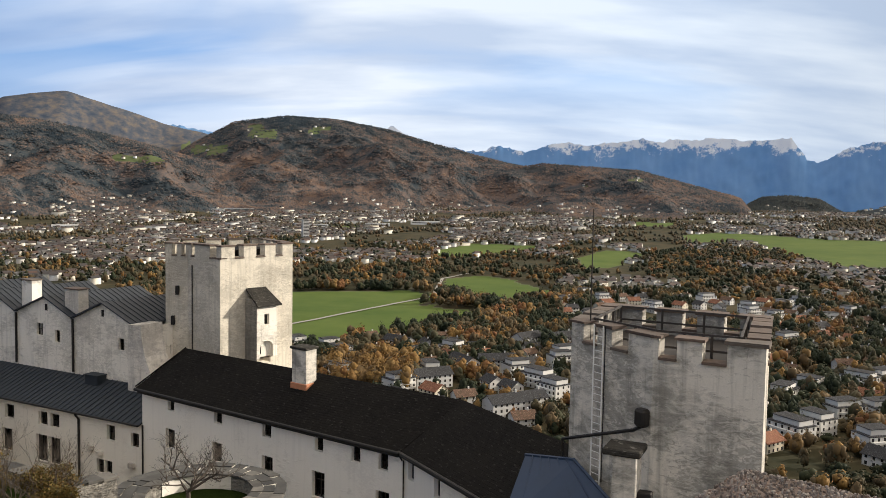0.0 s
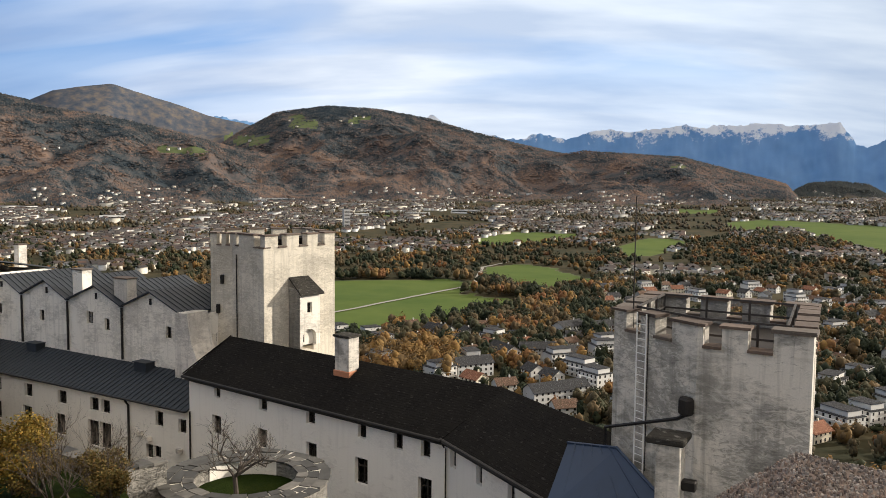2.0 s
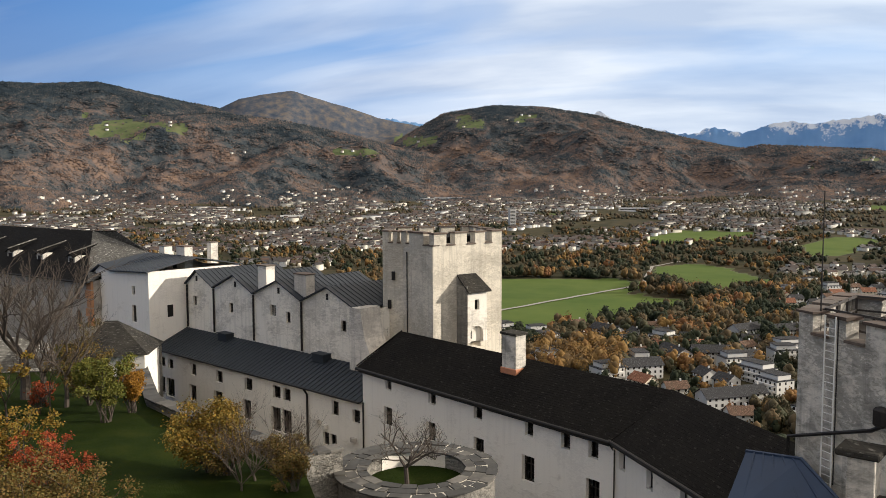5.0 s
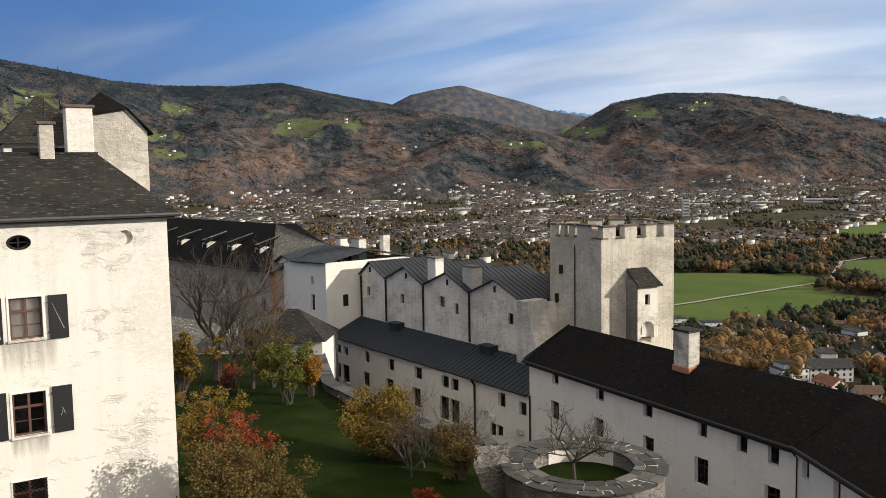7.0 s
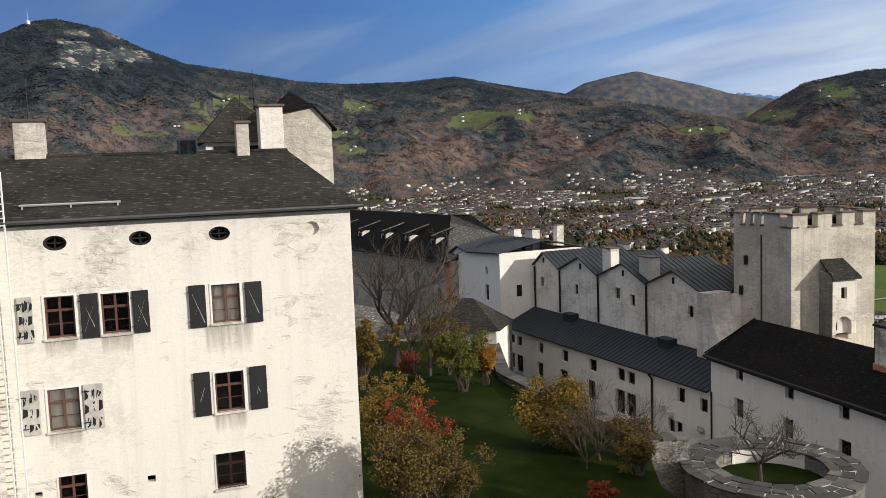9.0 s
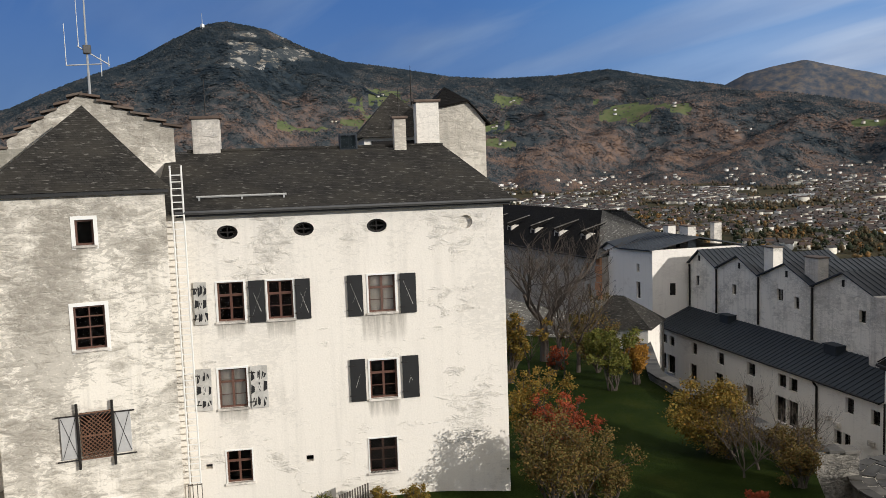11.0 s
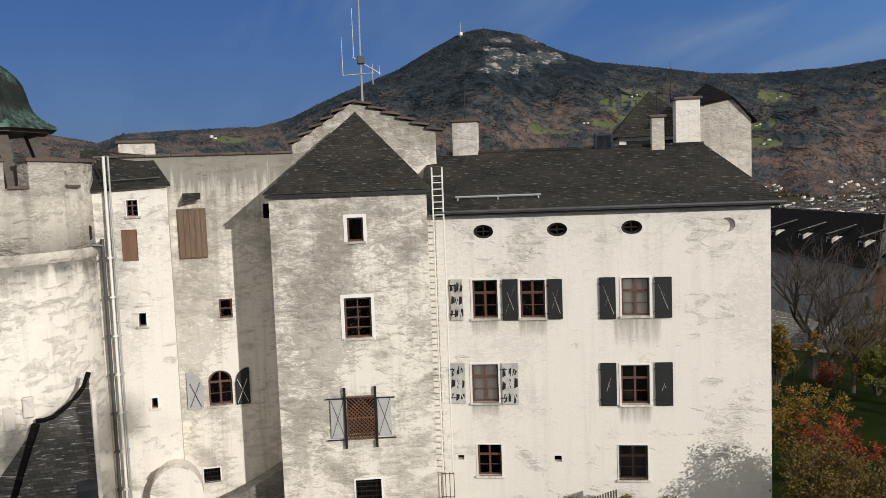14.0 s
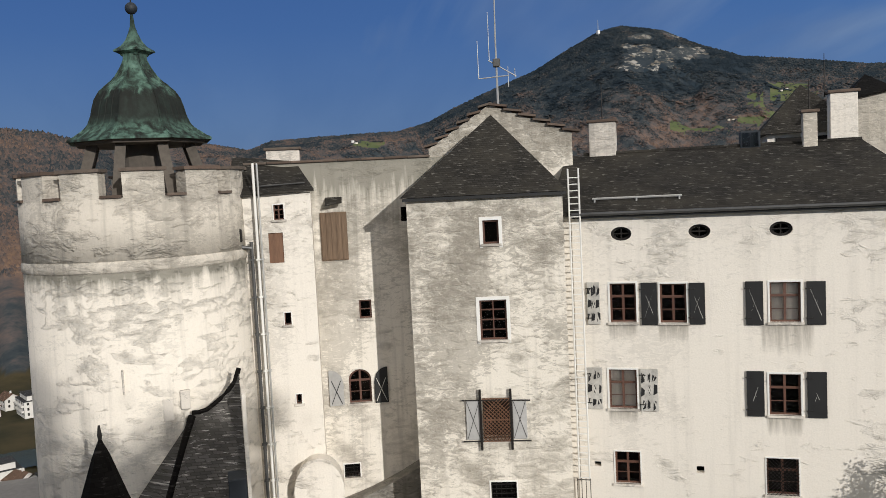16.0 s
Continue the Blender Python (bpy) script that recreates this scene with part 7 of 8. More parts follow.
def bare_tree(x, y, z, h, label, seed, depth=5, spread=0.75, r=0.12, trunk=0.3):
    rnd = random.Random(seed)
    t = thing("tree", label, "tree", pose(x, y, z))
    bm = bmesh.new()
    base = Vector((0, 0, -0.3))
    fork = Vector((rnd.uniform(-0.1, 0.1), rnd.uniform(-0.1, 0.1), h * trunk))
    tube(bm, [base, base.lerp(fork, 0.5) + Vector((0.04, 0.03, 0)), fork], r * 1.25, r, 8)
    part("trunk", bm, BARK, t)
    bm = bmesh.new()
    for k in range(4):
        a = k * math.tau / 4 + rnd.uniform(-0.4, 0.4)
        branches(bm, fork, Vector((math.cos(a) * spread, math.sin(a) * spread, 0.8)).normalized(), h * 0.32, r * 0.7, depth - 1, rnd, spread, 0.5)
    part("crown", bm, BARK, t, "bare gnarled branches")
    return t


def leaves(bm, centres, n, size, spread, rnd):
    for _ in range(n):
        c = rnd.choice(centres)
        p = c + Vector((rnd.gauss(0, spread), rnd.gauss(0, spread), rnd.gauss(0, spread * 0.8)))
        a = Vector((rnd.uniform(-1, 1), rnd.uniform(-1, 1), rnd.uniform(-0.6, 0.6))).normalized() * size * rnd.uniform(0.6, 1.3)
        b = a.cross(Vector((rnd.uniform(-1, 1), rnd.uniform(-1, 1), rnd.uniform(-1, 1)))).normalized() * size * rnd.uniform(0.5, 0.9)
        quad(bm, p - a, p - b, p + a, p + b)


def shrub(x, y, z, w, h, mat, label, seed, n=2600, size=0.10, name="shrub", stem=0.05):
    rnd = random.Random(seed)
    w, h = w * 0.72, h * 0.68
    t = thing(name, label, name, pose(x, y, z))
    bm = bmesh.new()
    tips = []
    for k in range(9):
        a = k * math.tau / 9 + rnd.uniform(-0.3, 0.3)
        lean = rnd.uniform(0.15, 0.9) * w / h
        branches(bm, Vector((rnd.uniform(-0.2, 0.2), rnd.uniform(-0.2, 0.2), -0.1)), Vector((math.cos(a) * lean, math.sin(a) * lean, 1)).normalized(), h * rnd.uniform(0.45, 0.62), stem, 2, rnd, 0.55, 0.4, tips)
    part("woody_stem", bm, BARK, t)
    bm = bmesh.new()
    leaves(bm, tips, int(n * 1.9), size * 0.72, 0.105 * min(w, h), rnd)
    part("foliage", bm, mat, t)
    return t


def on_lawn(az, d):
    p = D2(az) * d
    return p.x, p.y, lawn_z(p.x, p.y)


shrub(*on_lawn(40.8, 31.8), 2.5, 4.2, LEAF_OLIVE, "autumn shrub with thinning olive-orange leaves beside the palace", 1, 4300, 0.075)
shrub(*on_lawn(38.9, 33.0), 2.4, 3.8, LEAF_OLIVE, "autumn shrub with thinning brown leaves on the lawn", 2, 4600, 0.07)
shrub(*on_lawn(39.9, 37.6), 1.3, 4.3, LEAF_RED, "bright red autumn shrub on the lawn", 3, 2200, 0.075)
shrub(*on_lawn(42.4, 39.0), 1.7, 4.6, LEAF_GOLD, "golden autumn shrub near the palace corner", 4, 3600, 0.08)
shrub(*on_lawn(36.9, 33.5), 1.8, 1.9, LEAF_OLIVE, "low brown shrub with sparse leaves on the lawn", 18, 1800, 0.065)
shrub(*on_lawn(30.2, 42.6), 3.2, 4.3, LEAF_GOLD, "broad golden-green shrub by the garden wall", 5, 9500, 0.085)
shrub(*on_lawn(29.0, 41.8), 2.2, 3.0, LEAF_OLIVE, "brown thinning shrub by the garden wall", 6, 3600, 0.08)
shrub(*on_lawn(36.6, 55.5), 2.0, 4.9, LEAF_GREEN, "green and yellow shrub before the garden house", 7, 6500, 0.10)
shrub(*on_lawn(35.0, 58.0), 1.6, 4.0, LEAF_ORANGE, "glowing orange shrub before the garden house", 8, 4200, 0.10)
shrub(*on_lawn(43.5, 56.0), 1.6, 5.8, LEAF_GOLD, "tall yellow shrub against the palace wall", 9, 3600, 0.11)
shrub(*on_lawn(40.6, 60.0), 1.2, 2.6, LEAF_RED, "dark red bush under the bare tree", 10, 500, 0.10)
bare_tree(*on_lawn(41.2, 66.0), 10.5, "gnarled bare tree with a spreading crown", 11, 6, 0.85, 0.30, 0.28)
bare_tree(*on_lawn(38.9, 62.0), 7.0, "small bare tree in the garden", 12, 6, 0.8, 0.13)
bare_tree(*on_lawn(42.3, 57.0), 4.4, "slim bare sapling on the lawn", 13, 5, 0.4, 0.06)
bare_tree(*on_lawn(39.9, 59.0), 4.2, "slim bare sapling on the lawn", 19, 5, 0.35, 0.05)
bare_tree(*on_lawn(27.3, 40.5), 4.4, "bare grey shrub with upright twigs by the garden wall", 14, 6, 0.6, 0.06, 0.08)
bare_tree(*on_lawn(25.6, 39.5), 3.8, "bare grey shrub with upright twigs by the garden wall", 15, 6, 0.65, 0.05, 0.08)
bare_tree(*on_lawn(28.3, 39.0), 3.4, "bare grey shrub with upright twigs by the garden wall", 20, 6, 0.65, 0.05, 0.08)
bare_tree(BC.x - 0.2, BC.y - 1.2, -16.5, 4.6, "small bare fruit tree with spreading crown in the bastion", 16, 6, 1.35, 0.12, 0.30)
shrub(-17.3, 37.0, lawn_z(-17.3, 37.0), 1.7, 2.6, LEAF_OLIVE, "dark overgrown shrub at the end of the garden wall", 41, 2600, 0.075)
shrub(-16.2, 35.2, lawn_z(-16.2, 35.2), 1.6, 2.2, LEAF_OLIVE, "dark overgrown shrub at the end of the garden wall", 42, 2400, 0.075)
shrub(-18.8, 38.6, lawn_z(-18.8, 38.6), 1.4, 2.0, LEAF_OLIVE, "low brown shrub below the garden wall coping", 43, 1500, 0.07)
shrub(*on_lawn(38.2, 66.0), 3.0, 5.6, LEAF_OLIVE, "brown twiggy bush beside the garden house", 44, 2600, 0.10)
shrub(*on_lawn(37.5, 62.0), 2.2, 4.0, LEAF_OLIVE, "brown twiggy bush beside the garden house", 45, 1800, 0.10)
bare_tree(*on_lawn(40.2, 64.5), 8.0, "gnarled bare tree with dense brown twigs", 46, 6, 0.85, 0.18, 0.25)
shrub(*on_lawn(27.2, 35.0), 1.1, 0.85, LEAF_RED, "orange-red low shrub below the garden wall", 17, 1500, 0.07)
for az_, d, w, lab, mt in ((53.0, 31.3, 0.75, "clipped golden bush at the palace wall", LEAF_GOLD), (50.7, 31.6, 0.85, "clipped golden bush at the palace wall", LEAF_GOLD), (57.0, 31.0, 1.3, "grey-green spreading bush at the palace wall", LEAF_GREEN)):
    shrub(*on_lawn(az_, d)[:2], -13.3, w, 1.5, mt, lab, int(az_), 1500, 0.06)
# unseen trees, added to throw soft shadows on the round tower's foot
for x, y, top, sd in ((24.0, 9.0, 8.4, 31), (27.0, 6.0, 9.4, 32)):
    big_t = thing("tree", "unseen tall tree with brown leaves behind the viewing tower, added for its shadow", "tree", pose(x, y, -27.5))
    part("trunk", tube(bmesh.new(), [(0, 0, -0.5), (0.2, 0.1, 12), (0, 0, top + 27.5 - 3)], 0.5, 0.1, 8), BARK, big_t)
    rnd_t = random.Random(sd)
    bm = bmesh.new()
    leaves(bm, [Vector((rnd_t.gauss(0, 2.2), rnd_t.gauss(0, 2.2), top + 27.5 - 1.2 + rnd_t.gauss(0, 1.4))) for _ in range(40)], 2600, 0.22, 0.6, rnd_t)
    part("foliage", bm, LEAF_OLIVE, big_t)
fence = thing("picket_fence", "short grey weathered picket fence at the palace", "fence", BM_)
for k in range(12):
    part("picket", boxed(1.2 + 0.1 * k, 1.26 + 0.1 * k, -1.3, -1.26, -13.4, -12.35 + 0.035 * k), TIMBER_GREY, fence)
part("fence_rail", boxed(1.15, 2.45, -1.26, -1.22, -12.8, -12.72), TIMBER_GREY, fence)


# ---- nearer valley: houses and trees that can be told apart ----
NEAR_WALLS = [plain("house_render_white", (0.66, 0.64, 0.60), 0.9, 0, 0.06, 0.4), plain("house_render_cream", (0.72, 0.64, 0.50), 0.9, 0, 0.08, 0.4), plain("house_render_grey", (0.55, 0.54, 0.52), 0.9, 0, 0.08, 0.4)]
NEAR_ROOFS = [slates("tile_roof_brown", (0.12, 0.075, 0.055), (0.09, 0.07, 0.05), 0.4, 0.5), slates("tile_roof_grey", (0.048, 0.048, 0.050), (0.04, 0.04, 0.04), 0.4, 0.5), slates("tile_roof_red", (0.22, 0.10, 0.065), (0.15, 0.08, 0.05), 0.4, 0.5)]


def villa(w, d, storeys, flat, wall_m, roof_m, label):
    t = thing("house", label, "house", pose(0, 0, -500), "valley houses")
    h = 2.9 * storeys
    part("wall", boxed(-w / 2, w / 2, -d / 2, d / 2, -2, h), wall_m, t)
    if flat:
        part("roof", boxed(-w / 2 - 0.3, w / 2 + 0.3, -d / 2 - 0.3, d / 2 + 0.3, h, h + 0.35), NEAR_ROOFS[1], t)
        part("penthouse", boxed(-w / 2 + 2, w / 2 - 1.5, -d / 2 + 2, d / 2 - 1, h + 0.35, h + 2.9), wall_m, t)
        part("upper_roof", boxed(-w / 2 + 1.6, w / 2 - 1.2, -d / 2 + 1.6, d / 2 - 0.7, h + 2.9, h + 3.2), NEAR_ROOFS[1], t)
    else:
        pitched(t, "roof", roof_m, (((-w / 2 - 0.7, -d / 2 - 0.8, h - 0.3), (w / 2 + 0.7, -d / 2 - 0.8, h - 0.3), (w / 2 + 0.7, 0, h + d * 0.34), (-w / 2 - 0.7, 0, h + d * 0.34)),
                                    ((-w / 2 - 0.7, 0, h + d * 0.34), (w / 2 + 0.7, 0, h + d * 0.34), (w / 2 + 0.7, d / 2 + 0.8, h - 0.3), (-w / 2 - 0.7, d / 2 + 0.8, h - 0.3))), 0.25)
        for x in (-w / 2, w / 2):
            bm = bmesh.new()
            bm.faces.new([bm.verts.new(p) for p in ((x, -d / 2, h), (x, d / 2, h), (x, 0, h + d * 0.31))])
            part("gable", bm, wall_m, t)
        part("chimney", boxed(w * 0.2, w * 0.2 + 0.8, -0.4, 0.4, h + d * 0.2, h + d * 0.34 + 1.1), wall_m, t)
    for s in range(storeys):
        z = 2.9 * s + 1.0
        for k in range(max(2, int(w / 3.2))):
            x = -w / 2 + w * (k + 0.5) / max(2, int(w / 3.2))
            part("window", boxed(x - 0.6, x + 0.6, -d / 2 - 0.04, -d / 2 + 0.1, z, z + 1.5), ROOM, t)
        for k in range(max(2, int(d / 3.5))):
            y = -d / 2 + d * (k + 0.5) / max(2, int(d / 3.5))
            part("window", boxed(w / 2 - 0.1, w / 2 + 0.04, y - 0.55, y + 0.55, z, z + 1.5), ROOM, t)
        if flat and s:
            part("balcony", boxed(-w / 2 + 1, w / 2 - 1, -d / 2 - 1.4, -d / 2, 2.9 * s - 0.1, 2.9 * s + 0.9), wall_m, t)
    return t


KINDS = [villa(12, 9, 2, False, NEAR_WALLS[0], NEAR_ROOFS[0], "white valley house with brown tile gable roof"), villa(11, 10, 2, False, NEAR_WALLS[0], NEAR_ROOFS[1], "white valley house with grey gable roof"),
         villa(13, 10, 2, False, NEAR_WALLS[1], NEAR_ROOFS[2], "cream valley house with red tile roof"), villa(19, 12, 3, True, NEAR_WALLS[0], NEAR_ROOFS[1], "white flat-roofed apartment block with balconies"),
         villa(24, 11, 3, False, NEAR_WALLS[2], NEAR_ROOFS[1], "long grey apartment house with gable roof"), villa(16, 12, 3, True, NEAR_WALLS[0], NEAR_ROOFS[1], "white stepped modern apartment house")]
rv = random.Random(3)
# apartment blocks and villas at the foot of the rock, kind after place
BLOCKS = ((3, 195, 464), (5, 219, 485), (3, 212, 429), (5, 186, 404), (3, 169, 392), (3, 257, 502), (5, 201, 376), (3, 232, 430), (1, 31, 486), (4, 37, 537), (5, 49, 521), (3, 59, 495),
          (5, 65, 468), (2, 28, 569), (1, 41, 473), (1, 52, 450), (4, 15, 531), (3, 87, 574))
spots = [Vector((x, y)) for _, x, y in BLOCKS]
tries = 0
while len(spots) < 215 and tries < 6000:
    tries += 1
    a = rv.uniform(-31, 11)
    r = rv.uniform(390, 980) if a < 0 else rv.uniform(390, 640)
    p = D2(a) * r
    xx, yy = np.array([p.x]), np.array([p.y])
    if any(inside(xx, yy, f)[0] for f in FIELDS) or (a > -8 and r > 640) or any((p - q).length < 21 for q in spots):
        continue
    spots.append(p)
for a, r in ((101.2, 335), (102.2, 345), (103.4, 340), (101.0, 372), (102.6, 378), (104, 385), (101.6, 520), (102.8, 545), (104, 530)):
    spots.append(D2(a) * r)
for i, p in enumerate(spots):
    k = BLOCKS[i][0] if i < len(BLOCKS) else rv.choice((0, 0, 1, 1, 1, 2, 0, 3, 4, 5))
    copy_thing(KINDS[k], pose(p.x, p.y, PLAIN, 0, 0, rv.choice((15, 25, -60, 40, -50)) + rv.uniform(-12, 12)))
for t in KINDS:
    for o in list(t.children_recursive) + [t]:
        bpy.data.objects.remove(o)

# leafy valley trees in front of the fields: clumps of small leaf faces
leaf_v, leaf_q, lump_v, lump_tone = [], [], [], []
bough = bmesh.new()
bmesh.ops.create_icosphere(bough, subdivisions=1, radius=1.0)
BOUGH_V = np.array([v.co[:] for v in bough.verts])
BOUGH_F = np.array([[v.index for v in f.verts] for f in bough.faces])
bough.free()
rs = np.random.default_rng(21)
sa, sr = sample(9500, -32, 20, 385, 1000)
sx, sy = -np.sin(np.radians(sa)) * sr, np.cos(np.radians(sa)) * sr
sm, _, sl = cover_of(sa, sr, sx, sy, np.full_like(sx, PLAIN), np.zeros_like(sx))
hx, hy = np.array([p.x for p in spots]), np.array([p.y for p in spots])
far_enough = np.min(np.hypot(sx[:, None] - hx[None], sy[:, None] - hy[None]), 1) > 9.5
ok = (sm < 0.5) & (sl < 0.5) & far_enough & (rough(sx * 2 + 50, sy * 2) > -0.35)
tx, ty = sx[ok], sy[ok]
leaf_tone = []


def crown(X, Y, h, w, n, size, gold=None):
    """Leaf faces that lie round a lumpy crown, roughly along its surface."""
    u = rs.normal(0, 1, (n, 3))
    u /= np.linalg.norm(u, axis=1)[:, None]
    base = [X, Y, plain_z(math.hypot(X, Y)) + h * 0.50]
    c = u * rs.uniform(0.86, 1.10, (n, 1)) * [w, w, h * 0.46] * (1 + 0.22 * np.sin(3 * u[:, :1] + rs.uniform(0, 6)) * np.cos(4 * u[:, 2:])) + base
    v = u + rs.normal(0, 0.25, (n, 3))
    a = np.cross(v, rs.normal(0, 1, (n, 3)))
    a *= size * 1.5 / np.linalg.norm(a, axis=1)[:, None]
    b = np.cross(v, a)
    b *= size * 1.2 / np.linalg.norm(b, axis=1)[:, None]
    leaf_v.append(np.stack([c - a, c - b, c + a, c + b], 1).reshape(-1, 3))
    drift = 0.36 + 0.40 * float(rough(np.array([X * 9.0]), np.array([Y * 9.0]))[0]) + rs.normal(0, 0.17)
    shade_ = min(1.0, max(0.0, drift if gold is None else gold))
    leaf_tone.append(np.full(n * 4, shade_))
    lumps = 7 if n > 30 else 4
    d = rs.normal(0, 1, (lumps, 3))
    d /= np.linalg.norm(d, axis=1)[:, None]
    d[0] = (0, 0, -0.2)
    heart = d * rs.uniform(0.35, 0.62, (lumps, 1)) * [w, w, h * 0.46] + base
    reach = rs.uniform(0.34, 0.55, (lumps, 1, 1)) * np.array([w, w, h * 0.46])
    reach[0] *= 1.5
    lump_v.append((heart[:, None] + BOUGH_V[None] * reach * rs.uniform(0.72, 1.25, (lumps, len(BOUGH_V), 1))).reshape(-1, 3))
    lump_tone.append(np.repeat(np.clip(shade_ + rs.normal(0, 0.05, lumps), 0, 1), len(BOUGH_V)))


for X, Y in zip(tx[:4200], ty[:4200]):
    crown(X, Y, rs.uniform(8, 17), rs.uniform(3.2, 6.2), 34, 0.50)
na, nr = sample(1500, -32, 12, 345, 540)
nx, ny = -np.sin(np.radians(na)) * nr, np.cos(np.radians(na)) * nr
clear = np.min(np.hypot(nx[:, None] - hx[None], ny[:, None] - hy[None]), 1) > 10.5
for X, Y in zip(nx[clear][:520], ny[clear][:520]):
    crown(X, Y, rs.uniform(5, 12), rs.uniform(2.2, 4.6), 40, 0.40)
for _ in range(46):  # golden clump beyond the black roof
    p = D2(rs.uniform(2.0, 7.6)) * rs.uniform(470, 560)
    crown(p.x, p.y, rs.uniform(13, 20), rs.uniform(4.5, 7.5), 140, 0.45, rs.uniform(0.66, 0.86))
sa, sr = sample(9000, -32, 46, 980, 1900)
sx, sy = -np.sin(np.radians(sa)) * sr, np.cos(np.radians(sa)) * sr
sm, _, sl = cover_of(sa, sr, sx, sy, np.full_like(sx, PLAIN), np.zeros_like(sx))
ok = (sm < 0.5) & (sl < 0.5) & (rough(sx * 1.7 + 300, sy * 1.7) > -0.45)
for X, Y in zip(sx[ok][:6000], sy[ok][:6000]):
    crown(X, Y, rs.uniform(7, 14), rs.uniform(3, 6), 8, 0.9)
leaf_v = np.concatenate(leaf_v)
leaf_q = np.arange(len(leaf_v)).reshape(-1, 4)
tree_tone = np.concatenate(leaf_tone)
LEAFY, yt, yb, yco = surface("valley_tree_leaves")
tone = yt.nodes.new("ShaderNodeAttribute")
tone.attribute_name = "tone"
y_rnd = yt.nodes.new("ShaderNodeNewGeometry").outputs["Random Per Island"]
y_fac = math_node(yt, "ADD", math_node(yt, "MULTIPLY", tone.outputs["Fac"], 0.92), math_node(yt, "MULTIPLY", y_rnd, 0.08))
y_col = ramp(yt, y_fac, ((0.0, (0.016, 0.023, 0.013)), (0.25, (0.036, 0.041, 0.020)), (0.45, (0.072, 0.058, 0.033)), (0.62, (0.120, 0.080, 0.040)), (0.78, (0.220, 0.130, 0.042)), (0.88, (0.185, 0.095, 0.036)), (1.0, (0.14, 0.064, 0.030))))
yt.links.new(y_col, yb.inputs["Base Color"])
yb.inputs["Roughness"].default_value = 0.8
yb.inputs["Specular IOR Level"].default_value = 0.15
lump_v = np.concatenate(lump_v)
boughs = grid_mesh("valley_tree_boughs", lump_v, (BOUGH_F[None] + len(BOUGH_V) * np.arange(len(lump_v) // len(BOUGH_V))[:, None, None]).reshape(-1, 3), LEAFY, (("tone", np.concatenate(lump_tone)),))
boughs.data.polygons.foreach_set("use_smooth", [True] * len(boughs.data.polygons))
tagged(boughs, "dense lumpy boughs of the autumn valley trees", "trees", kind="stuff")
tagged(grid_mesh("valley_tree_crowns", leaf_v, leaf_q, LEAFY, (("tone", tree_tone),)), "autumn trees in gold, brown and dark green among the houses", "trees", kind="stuff")

# low arched gateway at the foot of the curtain wing
AG = facing(83.6, 33.6, 82)
arch = thing("arched_gateway", "white plastered round-headed gateway wall at the courtyard", "gateway", AG)
bm = bmesh.new()
arc = [(1.0 * math.cos(k * math.pi / 12), -11.9 + 1.25 * math.sin(k * math.pi / 12)) for k in range(13)] + [(-1.0, -14.0), (1.0, -14.0)]
fr = [bm.verts.new((x, 0.0, z)) for x, z in arc]
bk = [bm.verts.new((x, 1.0, z)) for x, z in arc]
bm.faces.new(fr[::-1])
bm.faces.new(bk)
for i in range(15):
    bm.faces.new((fr[i], fr[(i + 1) % 15], bk[(i + 1) % 15], bk[i]))
part("wall", bm, WHITE, arch)
part("coping", tube(bmesh.new(), [(1.02 * math.cos(k * math.pi / 12), -0.03, -11.88 + 1.27 * math.sin(k * math.pi / 12)) for k in range(4, 10)], 0.07, n=5), AGED, arch)
ramp_wall = thing("stone_ramp", "dark rubble ramp wall rising along the curtain wing", "ramp", LM)
bm = bmesh.new()
rp_ = [(-1.8 + 0.62 * k, -13.3 + 0.28 * k * (0.5 + k / 16)) for k in range(9)]
top_f = [[bm.verts.new((x, y, z)) for x, z in rp_] for y in (-0.9, -0.02)]
low_f = [[bm.verts.new((x, y, -14.5)) for x, z in rp_] for y in (-0.9, -0.02)]
for i in range(8):
    bm.faces.new((top_f[0][i], top_f[0][i + 1], top_f[1][i + 1], top_f[1][i]))
    bm.faces.new((low_f[0][i], low_f[0][i + 1], top_f[0][i + 1], top_f[0][i]))
part("wall", bm, RUBBLE, ramp_wall)

bm = bmesh.new()
wp = [D2(98 + 2 * k) * r for r, ks in ((408, range(6)), (438, range(5, -1, -1))) for k in ks]
bm.faces.new([bm.verts.new((p.x, p.y, PLAIN + 0.9)) for p in wp])
river = part("river", bm, plain("river_water", (0.03, 0.05, 0.045), 0.12, 0, 0.2, 0.05), None)
tagged(river, "dark green river between lawns behind the round tower", "river", kind="structure")

sm_p = D2(63.35) * 4200
sm_t = thing("summit_mast", "red and white transmitter mast on the mountain summit", "mast", pose(sm_p.x, sm_p.y, 700))
part("mast", tube(bmesh.new(), [(0, 0, 0), (0, 0, 60), (0, 0, 85)], 2.2, 0.7, 6), STEEL, sm_t)
part("service_building", boxed(-9, 9, -6, 6, 18, 34), WHITE_PAINT, sm_t)

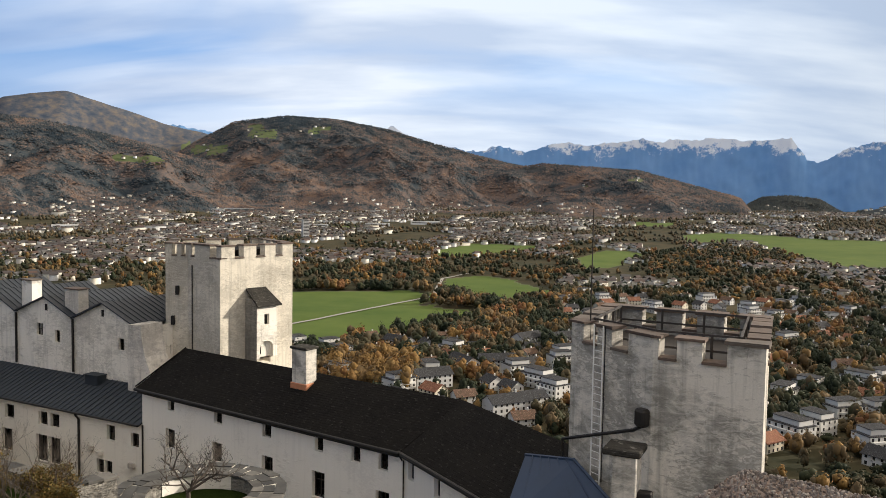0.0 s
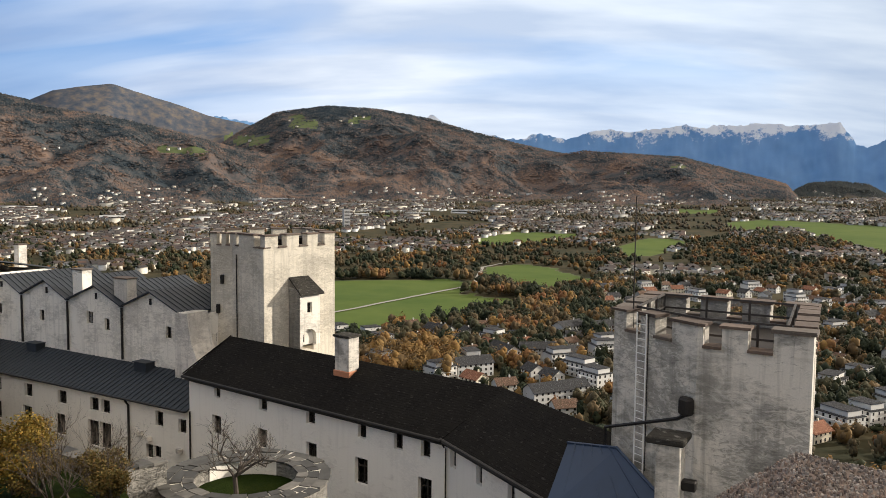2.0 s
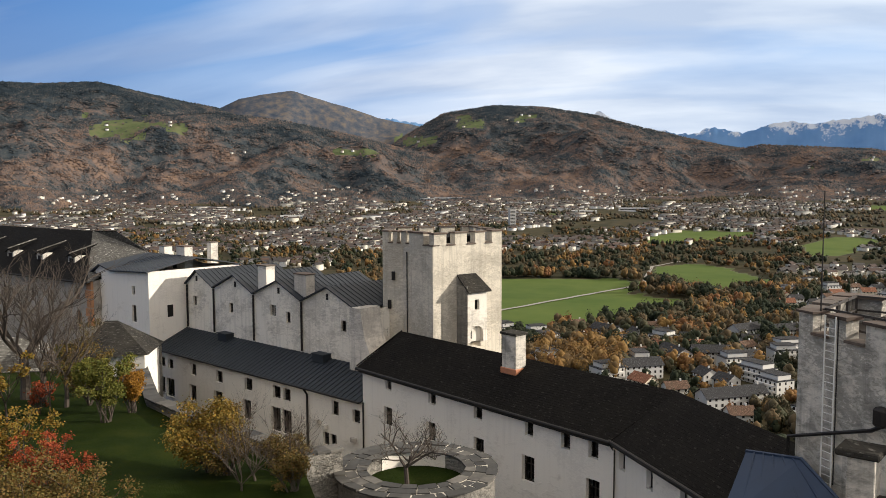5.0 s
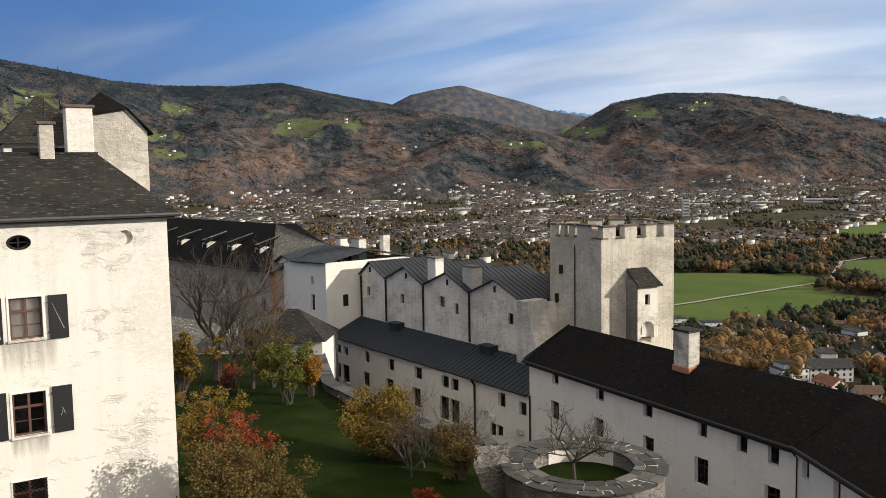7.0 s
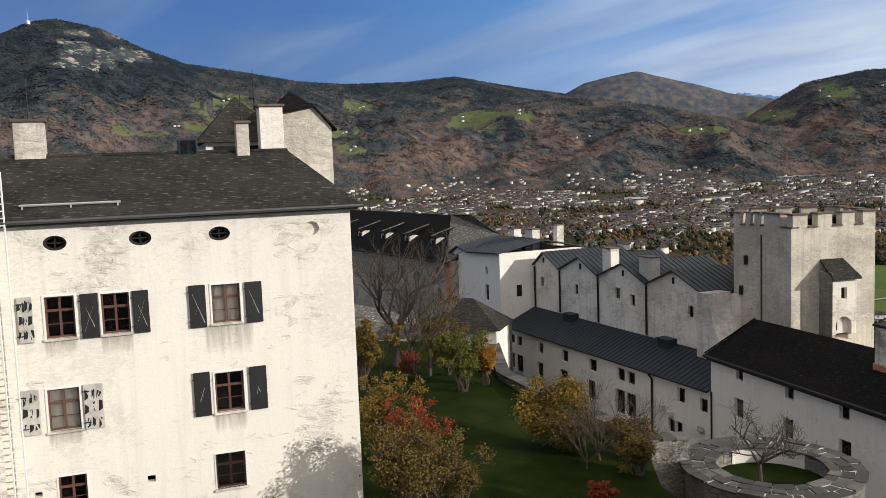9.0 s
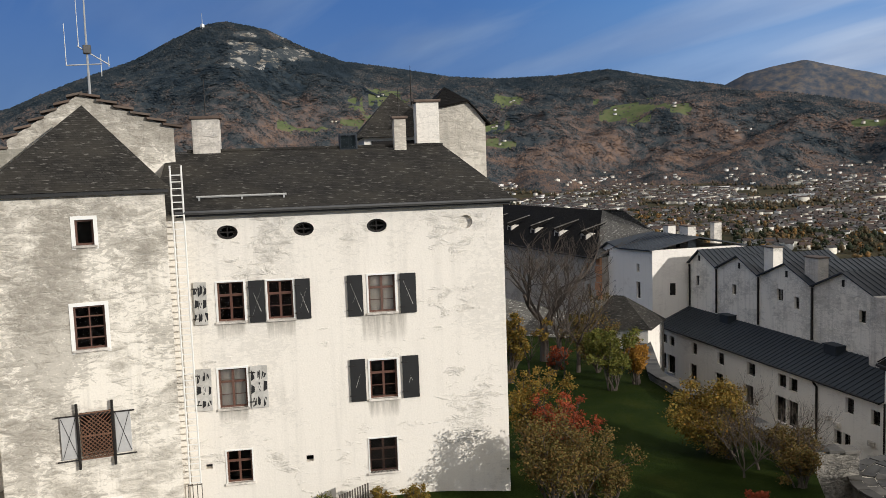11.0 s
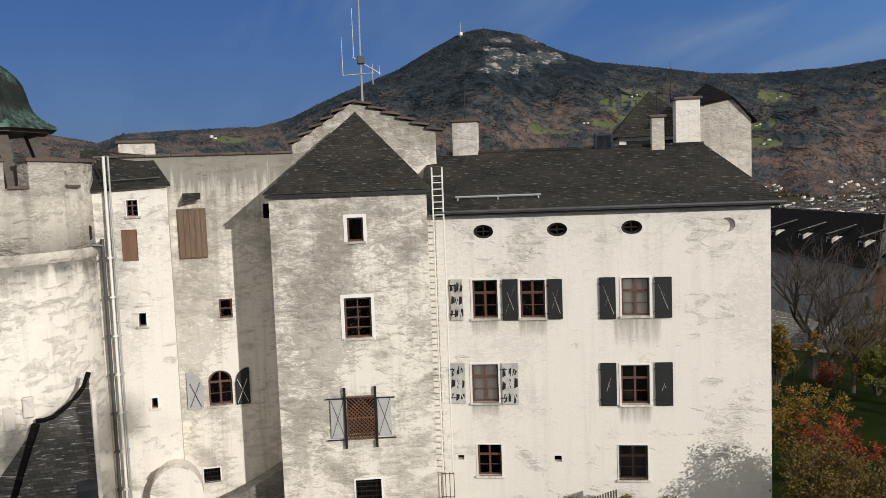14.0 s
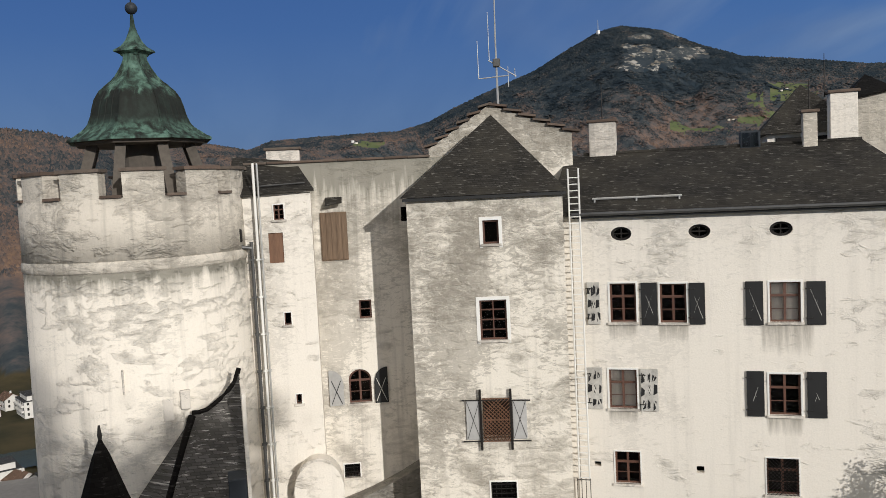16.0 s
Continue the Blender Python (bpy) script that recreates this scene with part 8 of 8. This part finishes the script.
bm = bmesh.new()
edge_l, edge_r = [], []
for (x0, y0), (x1, y1) in zip(ROAD, ROAD[1:]):
    d_ = Vector((x1 - x0, y1 - y0)).normalized()
    for k in range(20):
        p = Vector((x0 + (x1 - x0) * k / 20, y0 + (y1 - y0) * k / 20))
        for side_, store in ((1, edge_l), (-1, edge_r)):
            q = p + Vector((-d_.y, d_.x)) * 2.3 * side_
            zq = relief(np.array([math.degrees(math.atan2(-q.x, q.y))]), np.array([q.length]))[2][0]
            store.append(bm.verts.new((q.x, q.y, zq + 0.7)))
for i in range(len(edge_l) - 1):
    bm.faces.new((edge_r[i], edge_r[i + 1], edge_l[i + 1], edge_l[i]))
tagged(part("farm_track", bm, PATH, None), "pale gravel farm track across the green field", "track", kind="structure")

# long pale halls and one tower block of the far town
HALL_WALL = plain("hall_white_cladding", (0.80, 0.79, 0.76), 0.8, 0, 0.06, 0.05)
for az_, r_, w_, h_ in ((18.0, 2950, 110, 9), (15.9, 2980, 120, 8), (13.8, 3010, 100, 9), (4.5, 2350, 70, 8), (1.2, 2450, 85, 9), (8.6, 2300, 60, 7), (24.5, 2200, 60, 9)):
    hall = thing("white_hall", "long low white hall in the far town", "hall", facing(az_, r_, az_) @ pose(0, 0, float(plain_z(r_))))
    part("wall", boxed(-w_ / 2, w_ / 2, -12, 12, -4, h_), HALL_WALL, hall)
    part("roof", boxed(-w_ / 2 - 0.5, w_ / 2 + 0.5, -12.5, 12.5, h_, h_ + 0.8), NEAR_WALLS[2], hall)
    part("window_strip", boxed(-w_ / 2 + 3, w_ / 2 - 3, -12.15, -12, h_ * 0.45, h_ * 0.7), ROOM, hall)
block = thing("tower_block", "tall grey tower block standing over the far town", "tower block", facing(9.4, 1880, 25) @ pose(0, 0, float(plain_z(1880))))
part("wall", boxed(-7, 7, -7, 7, -3, 46), NEAR_WALLS[2], block)
part("roof", boxed(-4, 4, -4, 4, 46, 49), NEAR_ROOFS[1], block)
for k in range(14):
    part("window_band", boxed(-6, 6, -7.15, -7, 2 + 3.2 * k, 3.4 + 3.2 * k), ROOM, block)
